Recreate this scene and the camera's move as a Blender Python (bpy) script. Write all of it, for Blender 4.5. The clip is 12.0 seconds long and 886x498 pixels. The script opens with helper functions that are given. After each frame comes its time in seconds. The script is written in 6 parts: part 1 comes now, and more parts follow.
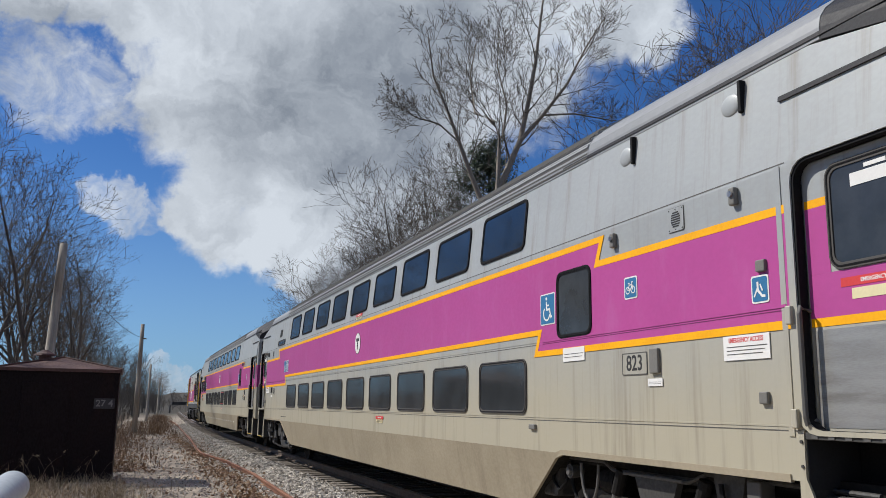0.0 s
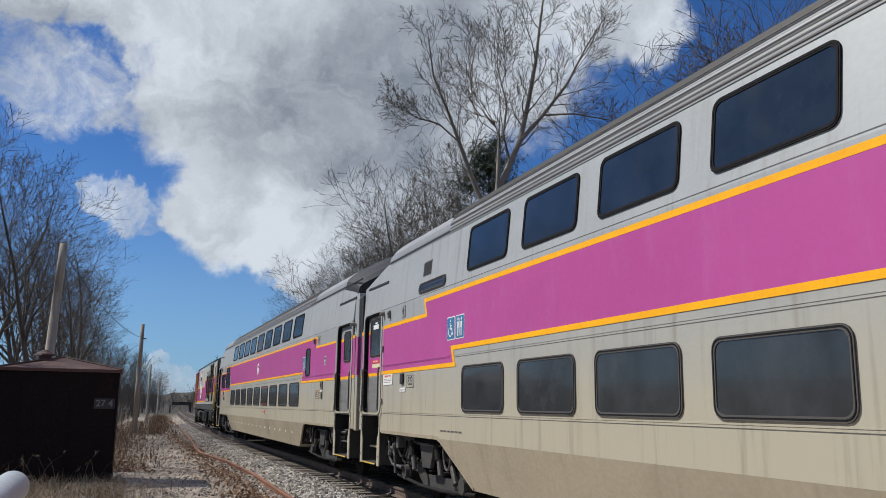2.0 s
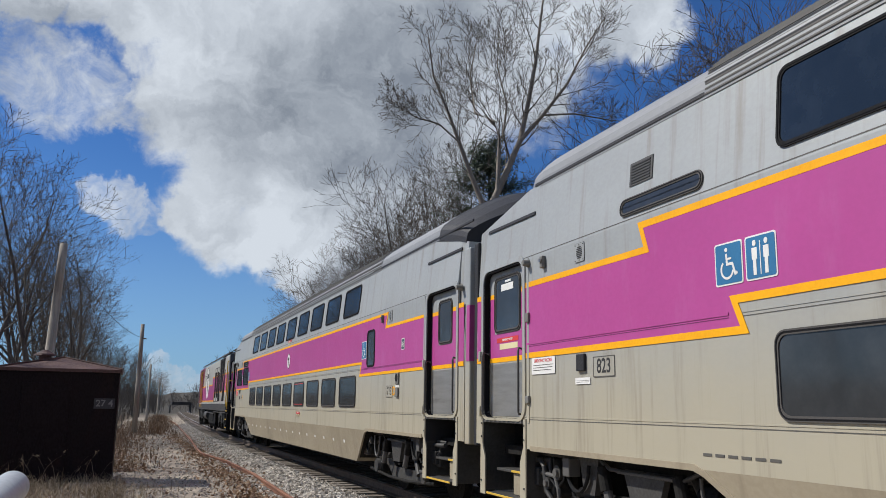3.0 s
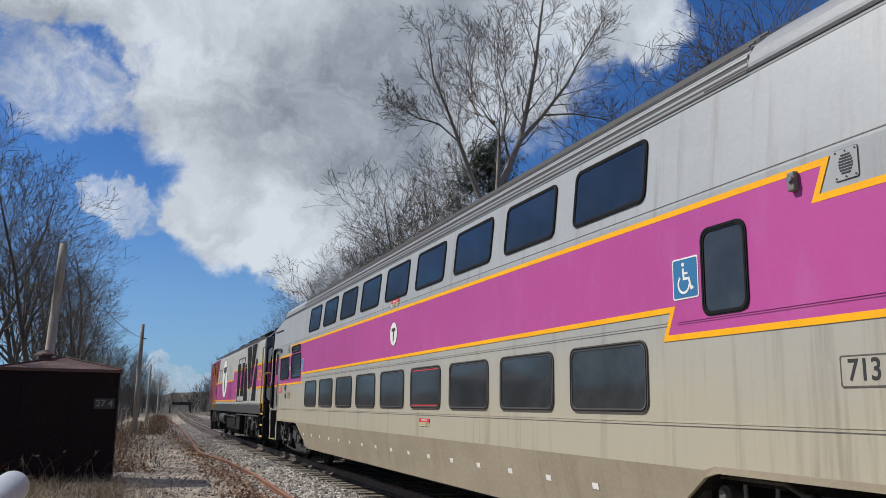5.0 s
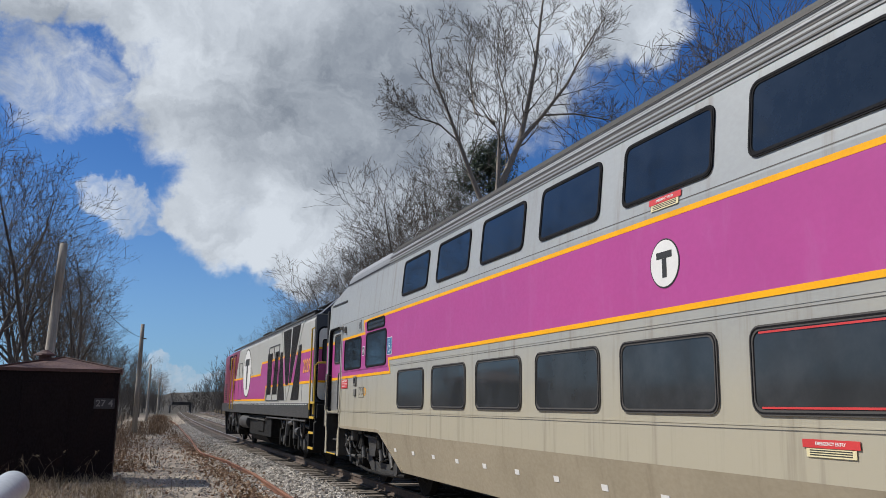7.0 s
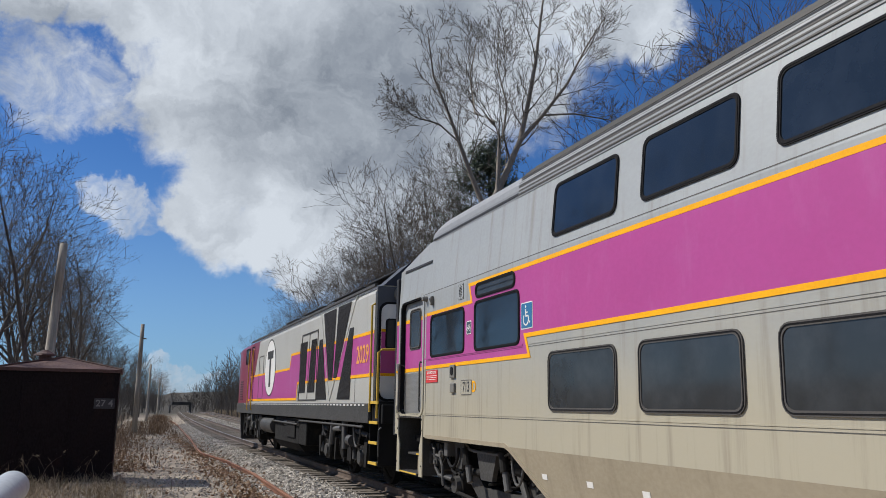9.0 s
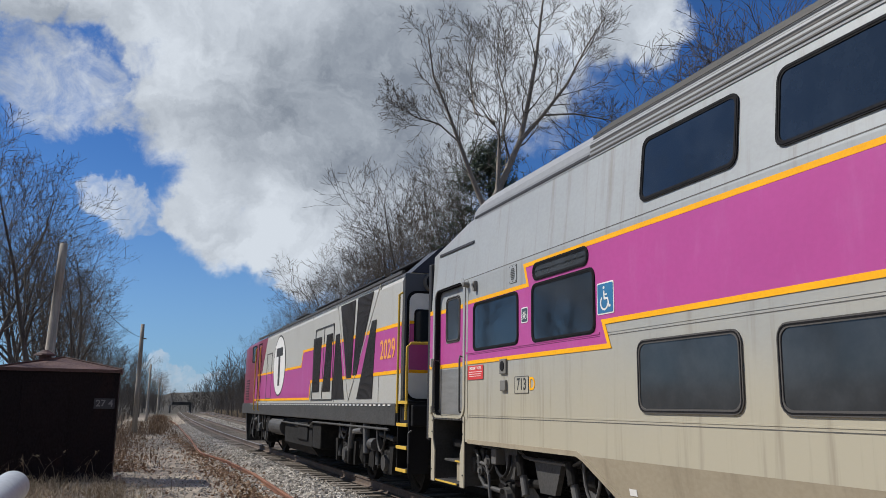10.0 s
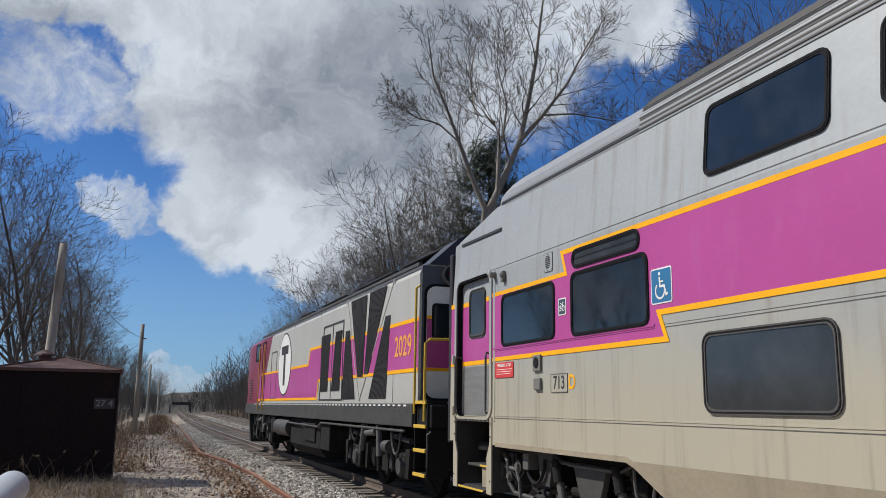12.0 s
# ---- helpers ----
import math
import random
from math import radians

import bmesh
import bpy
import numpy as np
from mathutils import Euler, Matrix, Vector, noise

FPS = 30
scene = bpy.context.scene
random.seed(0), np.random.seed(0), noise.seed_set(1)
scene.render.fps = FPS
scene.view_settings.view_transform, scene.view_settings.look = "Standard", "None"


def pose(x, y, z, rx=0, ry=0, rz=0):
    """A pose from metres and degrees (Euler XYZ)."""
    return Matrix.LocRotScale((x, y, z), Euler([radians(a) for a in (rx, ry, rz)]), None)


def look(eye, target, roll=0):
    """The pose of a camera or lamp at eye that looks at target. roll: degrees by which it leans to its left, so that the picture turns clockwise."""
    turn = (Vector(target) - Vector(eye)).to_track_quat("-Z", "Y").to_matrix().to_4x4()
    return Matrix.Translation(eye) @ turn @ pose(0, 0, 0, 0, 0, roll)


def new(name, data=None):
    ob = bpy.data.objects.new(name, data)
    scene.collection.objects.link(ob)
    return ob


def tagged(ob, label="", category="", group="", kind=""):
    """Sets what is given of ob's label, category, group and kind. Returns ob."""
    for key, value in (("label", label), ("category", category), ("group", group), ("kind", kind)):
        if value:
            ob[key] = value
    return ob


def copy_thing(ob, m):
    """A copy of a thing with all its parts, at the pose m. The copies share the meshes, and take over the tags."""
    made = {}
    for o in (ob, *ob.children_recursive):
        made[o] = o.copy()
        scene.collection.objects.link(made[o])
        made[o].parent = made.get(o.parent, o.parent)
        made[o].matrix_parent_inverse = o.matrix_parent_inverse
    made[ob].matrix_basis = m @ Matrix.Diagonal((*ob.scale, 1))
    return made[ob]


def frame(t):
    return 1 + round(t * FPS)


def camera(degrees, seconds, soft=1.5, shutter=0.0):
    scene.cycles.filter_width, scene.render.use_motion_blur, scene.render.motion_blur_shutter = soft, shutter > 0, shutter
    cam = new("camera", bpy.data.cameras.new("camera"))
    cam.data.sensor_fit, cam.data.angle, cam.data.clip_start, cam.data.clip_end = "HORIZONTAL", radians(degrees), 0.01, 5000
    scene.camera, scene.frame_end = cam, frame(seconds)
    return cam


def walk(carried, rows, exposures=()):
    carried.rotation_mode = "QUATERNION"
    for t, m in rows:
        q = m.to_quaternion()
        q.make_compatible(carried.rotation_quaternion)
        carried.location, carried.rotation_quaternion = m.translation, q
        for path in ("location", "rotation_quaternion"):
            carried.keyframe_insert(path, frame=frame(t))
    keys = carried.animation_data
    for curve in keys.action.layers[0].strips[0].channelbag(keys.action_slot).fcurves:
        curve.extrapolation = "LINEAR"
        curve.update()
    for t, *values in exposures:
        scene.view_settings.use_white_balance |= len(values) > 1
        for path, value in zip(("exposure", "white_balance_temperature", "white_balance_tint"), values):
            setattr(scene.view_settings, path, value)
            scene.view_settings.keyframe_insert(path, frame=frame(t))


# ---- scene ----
# ---------------------------------------------------------------- camera
EYE = (0.0, 0.0, 1.45)
cam = camera(55.22, 12.0, soft=0.8)
AIM = look(EYE, (EYE[0] + 0.32933, EYE[1] + 0.92618, EYE[2] + 0.18364), 0.81)
walk(cam, [(0.0, AIM), (12.0, AIM)])

# ---------------------------------------------------------------- sun, sky and exposure
SUN_FROM = Vector((-0.577, 0.40, 0.71)).normalized()
sun = new("sun", bpy.data.lights.new("sun", "SUN"))
sun.data.energy = 5.0
sun.data.angle = radians(0.53)
sun.data.color = (1.0, 0.96, 0.895)
sun.matrix_world = look((0, 0, 60), Vector((0, 0, 60)) - SUN_FROM)
scene.view_settings.exposure = 0.0


class Nodes:
    """A short hand for node trees."""

    def __init__(self, tree):
        self.tree = tree
        tree.nodes.clear()

    def add(self, kind, operation=None, use_clamp=None, interpolation_type=None, data_type=None, blend_type=None, sky_type=None):
        node = self.tree.nodes.new(kind)
        if operation:
            node.operation = operation
        if use_clamp:
            node.use_clamp = True
        if interpolation_type:
            node.interpolation_type = interpolation_type
        if data_type:
            node.data_type = data_type
        if blend_type:
            node.blend_type = blend_type
        if sky_type:
            node.sky_type = sky_type
        return node

    def link(self, a, b):
        self.tree.links.new(a, b)

    def put(self, socket, value):
        if isinstance(value, bpy.types.NodeSocket):
            self.link(value, socket)
        else:
            socket.default_value = value

    def math(self, op, a, b=0.0, c=0.0, clamp=False):
        n = self.add("ShaderNodeMath", operation=op, use_clamp=clamp)
        for socket, value in zip(n.inputs, (a, b, c)):
            self.put(socket, value)
        return n.outputs[0]

    def vmath(self, op, a, b=None, scale=None):
        n = self.add("ShaderNodeVectorMath", operation=op)
        self.put(n.inputs[0], a)
        if b is not None:
            self.put(n.inputs[1], b)
        if scale is not None:
            self.put(n.inputs["Scale"], scale)
        return n.outputs["Value"] if op in ("DISTANCE", "LENGTH", "DOT_PRODUCT") else n.outputs["Vector"]

    def ramp(self, value, lo, hi, a=0.0, b=1.0, smooth=True):
        n = self.add("ShaderNodeMapRange", interpolation_type="SMOOTHSTEP" if smooth else "LINEAR")
        for socket, v in zip(n.inputs, (value, lo, hi, a, b)):
            self.put(socket, v)
        return n.outputs[0]

    def noise(self, vector, scale, detail=4.0, rough=0.55, distortion=0.0):
        n = self.add("ShaderNodeTexNoise")
        self.put(n.inputs["Vector"], vector)
        for key, v in (("Scale", scale), ("Detail", detail), ("Roughness", rough), ("Distortion", distortion)):
            n.inputs[key].default_value = v
        return n

    def mix(self, fac, a, b, blend="MIX"):
        n = self.add("ShaderNodeMix", data_type="RGBA", blend_type=blend)
        self.put(n.inputs[0], fac)
        self.put(n.inputs[6], a)
        self.put(n.inputs[7], b)
        return n.outputs[2]


def rgb(r, g, b):
    return (r, g, b, 1.0)


def sky_way(ax, ay):
    """The way to a spot of the sky: degrees to the right of the track, degrees up."""
    a, e = radians(ax), radians(ay)
    return (math.sin(a) * math.cos(e), math.cos(a) * math.cos(e), math.sin(e))


# masses of cloud: degrees right of the track, degrees up, radius in degrees, and for thin ones how thick at most
CLOUD_MASSES = (
    (4.8, 23.9, 7.6), (13.5, 23.9, 10.3), (21.2, 24.9, 8.4), (24.1, 21.6, 4.2), (1.8, 19.0, 3.8), (5.4, 15.7, 4.6), (10.7, 14.9, 6.9), (3.9, 12.6, 3.1), (5.3, 10.8, 2.5), (7.9, 11.4, 3.2), (16.2, 15.9, 6.5), (20.1, 19.0, 3.8), (2.1, 11.9, 1.6), (7.6, 9.7, 1.7), (9.5, 8.6, 1.7), (11.7, 9.7, 2.7), (14.0, 11.3, 3.4), (32.9, 25.8, 3.1), (34.2, 24.0, 1.9), (29.7, 25.3, 2.7), (26.9, 20.4, 1.7), (-3.6, 13.6, 1.1, 0.1), (-2.5, 13.1, 1.5, 0.16), (-1.3, 12.3, 1.5, 0.16), (-0.1, 11.8, 1.3, 0.05), (-0.3, 24.7, 2.9), (-5.4, 24.5, 2.1), (-8.4, 24.2, 2.1), (-2.8, 24.4, 2.3), (8.3, 18.5, 7.6), (-1.3, 22.1, 1.3, 0.2), (-1.3, 19.7, 1.0, 0.2), (-6.6, 19.5, 3.1, 0.13), (-8.3, 20.1, 2.5, 0.12), (-4.6, 19.4, 2.7, 0.14), (-2.6, 18.8, 1.7, 0.1), (-5.9, 22.4, 1.9, -0.04), (2.9, 1.4, 1.0, 0.08), (4.1, 1.5, 0.8, 0.06), (1.7, 2.1, 0.8, 0.03),
)
# the thick grey undersides, and the sunlit billows
CLOUD_GREYS = (
    (8.1, 21.8, 5.7), (15.6, 21.1, 7.3), (6.4, 17.6, 4.2), (12.1, 19.5, 6.1), (19.2, 24.8, 6.9), (11.1, 16.1, 4.2), (16.1, 17.0, 5.0),
)
CLOUD_LIGHTS = (
    (0.8, 18.0, 3.1), (2.6, 16.2, 2.3), (2.8, 13.4, 3.1), (3.9, 10.4, 3.1), (7.8, 26.3, 2.7), (9.7, 11.8, 3.4), (25.3, 22.6, 4.2), (7.6, 10.2, 2.7), (33.2, 25.1, 3.4), (-1.3, 12.9, 2.7), (2.0, 21.1, 3.1), (-4.6, 19.5, 3.4),
)


def build_sky():
    world = bpy.data.worlds.new("sky")
    scene.world = world
    world.use_nodes = True
    n = Nodes(world.node_tree)
    way = n.add("ShaderNodeTexCoord").outputs["Generated"]
    sky = n.add("ShaderNodeTexSky", sky_type="NISHITA")
    sky.sun_disc = False
    sky.sun_elevation = math.asin(SUN_FROM.z)
    sky.sun_rotation = math.atan2(SUN_FROM.x, SUN_FROM.y)
    sky.air_density, sky.dust_density, sky.ozone_density = 1.0, 0.4, 3.0
    blue = n.mix(1.0, sky.outputs[0], rgb(*SKY_TINT), "MULTIPLY")
    sep = n.add("ShaderNodeSeparateXYZ")
    n.link(way, sep.inputs[0])
    up = sep.outputs[2]
    # ragged edges: the way is shaken at two scales
    n1 = n.noise(way, 5.0, 6.0, 0.6).outputs["Color"]
    n2 = n.noise(way, 17.0, 6.0, 0.62).outputs["Color"]
    shake = n.vmath("ADD", n.vmath("SCALE", n.vmath("SUBTRACT", n1, (0.5, 0.5, 0.5)), scale=0.055),
                    n.vmath("SCALE", n.vmath("SUBTRACT", n2, (0.5, 0.5, 0.5)), scale=0.075))
    shaken = n.vmath("ADD", way, shake)

    def field(blobs, start=None):
        total = start
        for ax, ay, radius, *weight in blobs:
            dist = n.vmath("DISTANCE", shaken, sky_way(ax, ay))
            one = n.math("SUBTRACT", 1.0, n.math("DIVIDE", dist, radians(radius)))
            if weight:
                one = n.math("MINIMUM", one, weight[0])
            total = one if total is None else n.math("SMOOTH_MAX", total, one, 0.12)
        return total

    # cloud masses over the rest of the sky, away from the stretch ahead
    rest = n.noise(way, 2.2, 7.0, 0.6)
    ahead = n.vmath("DISTANCE", way, sky_way(20, 18))
    general = n.math("ADD", n.ramp(rest.outputs[0], 0.42, 0.62, -0.6, 0.6), n.ramp(ahead, 0.55, 0.85, -1.5, 0.0))
    near_sun = n.ramp(n.vmath("DISTANCE", way, tuple(SUN_FROM)), 0.2, 0.5, -1.5, 0.0)
    general = n.math("ADD", general, near_sun)
    mass = field(CLOUD_MASSES, general)
    fine = n.noise(way, 24.0, 9.0, 0.68, 0.4).outputs[0]
    mass = n.math("ADD", mass, n.math("MULTIPLY", n.math("SUBTRACT", fine, 0.5), 0.80))
    cover = n.ramp(mass, -0.16, 0.36)
    # thick cloud is grey below, the billows and thin edges are bright
    greys = n.ramp(field(CLOUD_GREYS), -0.35, 0.80)
    lights = n.ramp(field(CLOUD_LIGHTS), -0.35, 0.70)
    billow = n.noise(shaken, 8.0, 8.0, 0.60, 0.5).outputs[0]
    toward = n.vmath("ADD", shaken, tuple(SUN_FROM * 0.03 - Vector((0.02, 0, 0))))
    relief = n.math("SUBTRACT", n.noise(toward, 8.0, 8.0, 0.60, 0.5).outputs[0], billow)
    shade = n.math("ADD", n.math("MULTIPLY", greys, 0.42), n.ramp(billow, 0.34, 0.66, 0.06, 0.52))
    shade = n.math("SUBTRACT", shade, n.math("MULTIPLY", lights, 0.16))
    shade = n.math("ADD", shade, n.math("MULTIPLY", relief, 2.2), clamp=True)
    cloud = n.mix(shade, rgb(0.655, 0.71, 0.78), rgb(0.225, 0.26, 0.315))
    # haze over the horizon
    haze = n.ramp(up, 0.0, 0.30, 1.0, 0.0)
    far = n.mix(n.math("MULTIPLY", haze, 0.45), blue, rgb(*HAZE))
    sky_light = n.mix(cover, far, cloud)
    back = n.add("ShaderNodeBackground")
    n.link(sky_light, back.inputs[0])
    back.inputs[1].default_value = 1.0
    out = n.add("ShaderNodeOutputWorld")
    n.link(back.outputs[0], out.inputs[0])


SKY_TINT = (0.028, 0.052, 0.086)
HAZE = (0.33, 0.53, 0.76)
build_sky()


# ---------------------------------------------------------------- materials
def material(name, tones, scale=4.0, stretch=(1, 1, 1), rough=(0.6, 0.8), metal=0.0, fine=40.0, bump=0.02, bump_scale=None,
             detail=6.0, island=0.0, streak=None, coat=0.0, specular=0.5, objects=0.0, dust_bounce=None, floor=None):
    """A surface with two tones at a large and a fine scale, a roughness that varies and fine relief."""
    mat = bpy.data.materials.new(name)
    mat.use_nodes = True
    n = Nodes(mat.node_tree)
    place = n.add("ShaderNodeTexCoord").outputs["Object"]
    place = n.vmath("MULTIPLY", place, stretch)
    big = n.noise(place, scale, detail, 0.6).outputs[0]
    small = n.noise(place, fine, 4.0, 0.6).outputs[0]
    fac = n.math("ADD", n.math("MULTIPLY", n.ramp(big, 0.3, 0.7), 0.65), n.math("MULTIPLY", n.ramp(small, 0.3, 0.7), 0.35))
    if island or objects:
        if island:
            rnd, amount = n.add("ShaderNodeNewGeometry").outputs["Random Per Island"], island
        else:
            rnd, amount = n.add("ShaderNodeObjectInfo").outputs["Random"], objects
        fac = n.math("ADD", n.math("MULTIPLY", fac, 1.0 - amount), n.math("MULTIPLY", rnd, amount))
    colour = n.mix(fac, rgb(*tones[0]), rgb(*tones[1]))
    if len(tones) > 2:
        spots = n.ramp(n.noise(place, scale * 0.6, 5.0, 0.7, 0.6).outputs[0], 0.55, 0.72)
        colour = n.mix(spots, colour, rgb(*tones[2]))
    if floor:
        # leaf-covered woodland floor on both sides of the line; all ground turns darker far off
        tone, left, right, far = floor
        sep = n.add("ShaderNodeSeparateXYZ")
        n.link(n.add("ShaderNodeTexCoord").outputs["Object"], sep.inputs[0])
        wobble = n.math("MULTIPLY", n.math("SUBTRACT", big, 0.5), 3.0)
        x = n.math("SUBTRACT", n.math("ADD", sep.outputs[0], wobble), n.math("MULTIPLY", n.math("MAXIMUM", sep.outputs[1], 45.0), 0.02))
        woods = n.math("MAXIMUM", n.ramp(x, left - 1.6, left - 0.4, 1.0, 0.0), n.ramp(x, right - 2.0, right, 0.0, 1.0))
        colour = n.mix(woods, colour, n.mix(small, rgb(*tone), rgb(*(c * 0.55 for c in tone))))
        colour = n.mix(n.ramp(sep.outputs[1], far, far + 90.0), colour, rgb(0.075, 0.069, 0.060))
    if dust_bounce:
        # tan dust with warm ground bounce painted in, fading out with height
        tone, amount, low, high = dust_bounce
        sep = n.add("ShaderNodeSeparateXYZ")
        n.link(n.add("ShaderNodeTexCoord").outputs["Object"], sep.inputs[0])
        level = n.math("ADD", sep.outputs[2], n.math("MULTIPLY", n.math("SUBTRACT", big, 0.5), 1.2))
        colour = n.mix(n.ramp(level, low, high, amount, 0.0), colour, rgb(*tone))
    if streak:
        tone, amount, squeeze = streak
        run = n.noise(n.vmath("MULTIPLY", n.add("ShaderNodeTexCoord").outputs["Object"], squeeze), 1.0, 5.0, 0.65).outputs[0]
        colour = n.mix(n.math("MULTIPLY", n.ramp(run, 0.5, 0.75), amount), colour, rgb(*tone))
    shader = n.add("ShaderNodeBsdfPrincipled")
    n.link(colour, shader.inputs["Base Color"])
    n.link(n.ramp(small, 0.3, 0.7, rough[0], rough[1]), shader.inputs["Roughness"])
    shader.inputs["Metallic"].default_value = metal
    shader.inputs["Coat Weight"].default_value = coat
    shader.inputs["Coat Roughness"].default_value = 0.13
    shader.inputs["Specular IOR Level"].default_value = specular
    if bump:
        relief = n.add("ShaderNodeBump")
        relief.inputs["Strength"].default_value = 0.6
        relief.inputs["Distance"].default_value = bump
        n.link(n.noise(place, bump_scale or fine, 5.0, 0.6).outputs[0], relief.inputs["Height"])
        n.link(relief.outputs[0], shader.inputs["Normal"])
    out = n.add("ShaderNodeOutputMaterial")
    n.link(shader.outputs[0], out.inputs[0])
    return mat


def plain(name, colour, rough=0.5, metal=0.0, coat=0.0, specular=0.4):
    return material(name, (colour, tuple(c * 0.86 for c in colour)), 3.0, rough=(rough * 0.85, min(1.0, rough * 1.15)), metal=metal, fine=60.0, bump=0.0, coat=coat, specular=specular)


# lower sides: dust plus reflected ground warmth, both put into the colour
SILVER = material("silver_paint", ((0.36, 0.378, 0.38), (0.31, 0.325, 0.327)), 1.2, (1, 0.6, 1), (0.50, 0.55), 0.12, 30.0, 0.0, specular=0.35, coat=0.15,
                  streak=((0.20, 0.17, 0.125), 0.55, (2.0, 6.0, 0.35)), dust_bounce=((0.43, 0.388, 0.285), 0.92, 1.1, 2.9))
SKIRT = material("dusty_skirt", ((0.355, 0.305, 0.22), (0.28, 0.24, 0.17)), 1.5, (1, 0.6, 1), (0.55, 0.7), 0.0, 30.0, 0.0, specular=0.3,
                 streak=((0.19, 0.155, 0.11), 0.5, (2.0, 4.0, 0.5)))
ROOF = material("roof_metal", ((0.26, 0.27, 0.28), (0.21, 0.218, 0.226)), 1.0, (1, 0.5, 1), (0.50, 0.56), 0.1, 20.0, 0.0, specular=0.3)
PURPLE = material("purple_vinyl", ((0.445, 0.066, 0.268), (0.395, 0.057, 0.238)), 0.9, (1, 0.7, 1), (0.46, 0.50), 0.0, 24.0, 0.0, coat=0.35, specular=0.3,
                  streak=((0.46, 0.13, 0.34), 0.35, (2.0, 3.5, 1.2)))
YELLOW = material("yellow_vinyl", ((0.92, 0.44, 0.008), (0.78, 0.35, 0.008)), 2.0, rough=(0.5, 0.6), bump=0.0, specular=0.2)
MAROON = material("maroon_paint", ((0.26, 0.02, 0.055), (0.21, 0.018, 0.045)), 1.0, rough=(0.3, 0.45), bump=0.001, coat=0.3)
GASKET = plain("window_gasket", (0.012, 0.012, 0.014), 0.8, specular=0.12)
GREYFRAME = plain("grey_window_frame", (0.085, 0.080, 0.076), 0.7, specular=0.2)
SEAM = plain("seam_shadow", (0.10, 0.095, 0.085), 0.6)
BLACK = plain("black_paint", (0.009, 0.009, 0.010), 0.7, specular=0.2)
CHARCOAL = plain("charcoal_paint", (0.030, 0.030, 0.033), 0.6, specular=0.25)
DOORSTEEL = material("scuffed_door_sheet", ((0.42, 0.41, 0.39), (0.30, 0.29, 0.27)), 2.0, (1, 0.8, 6), (0.30, 0.45), 0.55, 30, 0.0, streak=((0.16, 0.145, 0.12), 0.6, (2.0, 1.0, 7.0)))
DAMPER = plain("grey_damper", (0.10, 0.097, 0.092), 0.55)
PURPLESEAM = plain("purple_moulding_shadow", (0.16, 0.02, 0.10), 0.5)
HARDWARE = plain("worn_grey_fitting", (0.17, 0.165, 0.15), 0.6)
FRAMEGREY = material("underframe_grey", ((0.055, 0.053, 0.050), (0.030, 0.029, 0.027)), 3.0, rough=(0.5, 0.7), fine=30, bump=0.002)
UNDER = material("grimy_underframe", ((0.016, 0.015, 0.014), (0.008, 0.0075, 0.007), (0.024, 0.020, 0.016)), 3.0, rough=(0.7, 0.9), fine=25, bump=0.004, specular=0.2)
STEEL = material("worn_steel", ((0.42, 0.40, 0.38), (0.30, 0.28, 0.26)), 2.0, rough=(0.25, 0.4), metal=0.9, bump=0.0)
WHITE = plain("white_vinyl", (0.80, 0.79, 0.76), 0.45)
CREAM = plain("cream_vinyl", (0.74, 0.66, 0.40), 0.5)
LOCOGREY = material("loco_light_grey", ((0.50, 0.49, 0.45), (0.45, 0.44, 0.40)), 0.8, rough=(0.35, 0.48), metal=0.15, fine=24, bump=0.001,
                    streak=((0.33, 0.30, 0.25), 0.3, (2.0, 4.0, 0.4)))
RED = plain("red_vinyl", (0.62, 0.05, 0.05), 0.5)
BLUE = plain("sign_blue", (0.035, 0.17, 0.34), 0.45)
SLATE = plain("sign_slate", (0.05, 0.08, 0.10), 0.45)
LOUVRE = plain("brown_black_louvre", (0.022, 0.018, 0.017), 0.6, specular=0.25)
INK = plain("black_ink", (0.03, 0.03, 0.03), 0.6)
ORANGE = plain("orange_numerals", (0.85, 0.36, 0.08), 0.45)
SAFETY = plain("safety_yellow", (0.62, 0.40, 0.05), 0.6)
NAVY = plain("dark_blue_black", (0.012, 0.016, 0.035), 0.4)
LENS = plain("red_lens", (0.10, 0.01, 0.01), 0.2)
# wall brown lowered to near black: its shade is put into the colour
HUTSTEEL = material("shaded_rusty_steel", ((0.012, 0.0055, 0.0055), (0.007, 0.0035, 0.004), (0.020, 0.008, 0.006)), 1.6, (1, 1, 0.5), (0.6, 0.85), 0.0, 30, 0.003, specular=0.2)
HUTROOF = material("rusty_roof_sheet", ((0.12, 0.058, 0.045), (0.07, 0.032, 0.027), (0.17, 0.09, 0.06)), 1.8, rough=(0.55, 0.8), fine=26, bump=0.003)
RUST = material("rusty_rail", ((0.24, 0.10, 0.05), (0.15, 0.06, 0.035), (0.30, 0.15, 0.08)), 3.0, rough=(0.7, 0.9), fine=30, bump=0.004)
GALV = material("galvanised_pipe", ((0.40, 0.43, 0.455), (0.33, 0.355, 0.38)), 5.0, rough=(0.45, 0.55), metal=0.0, fine=60, bump=0.0005)
TIMBER = material("grey_pole_wood", ((0.38, 0.34, 0.29), (0.22, 0.19, 0.155)), 2.0, (6, 6, 0.4), (0.8, 0.95), 0.0, 20, 0.006)
TIE = material("weathered_tie", ((0.20, 0.17, 0.14), (0.11, 0.09, 0.07)), 3.0, (1, 8, 8), (0.8, 0.95), 0.0, 30, 0.006, objects=0.4)
STONE = material("grey_ballast", ((0.62, 0.57, 0.50), (0.13, 0.117, 0.10)), 2.0, rough=(0.75, 0.95), fine=20, bump=0.003, island=0.75, specular=0.2)
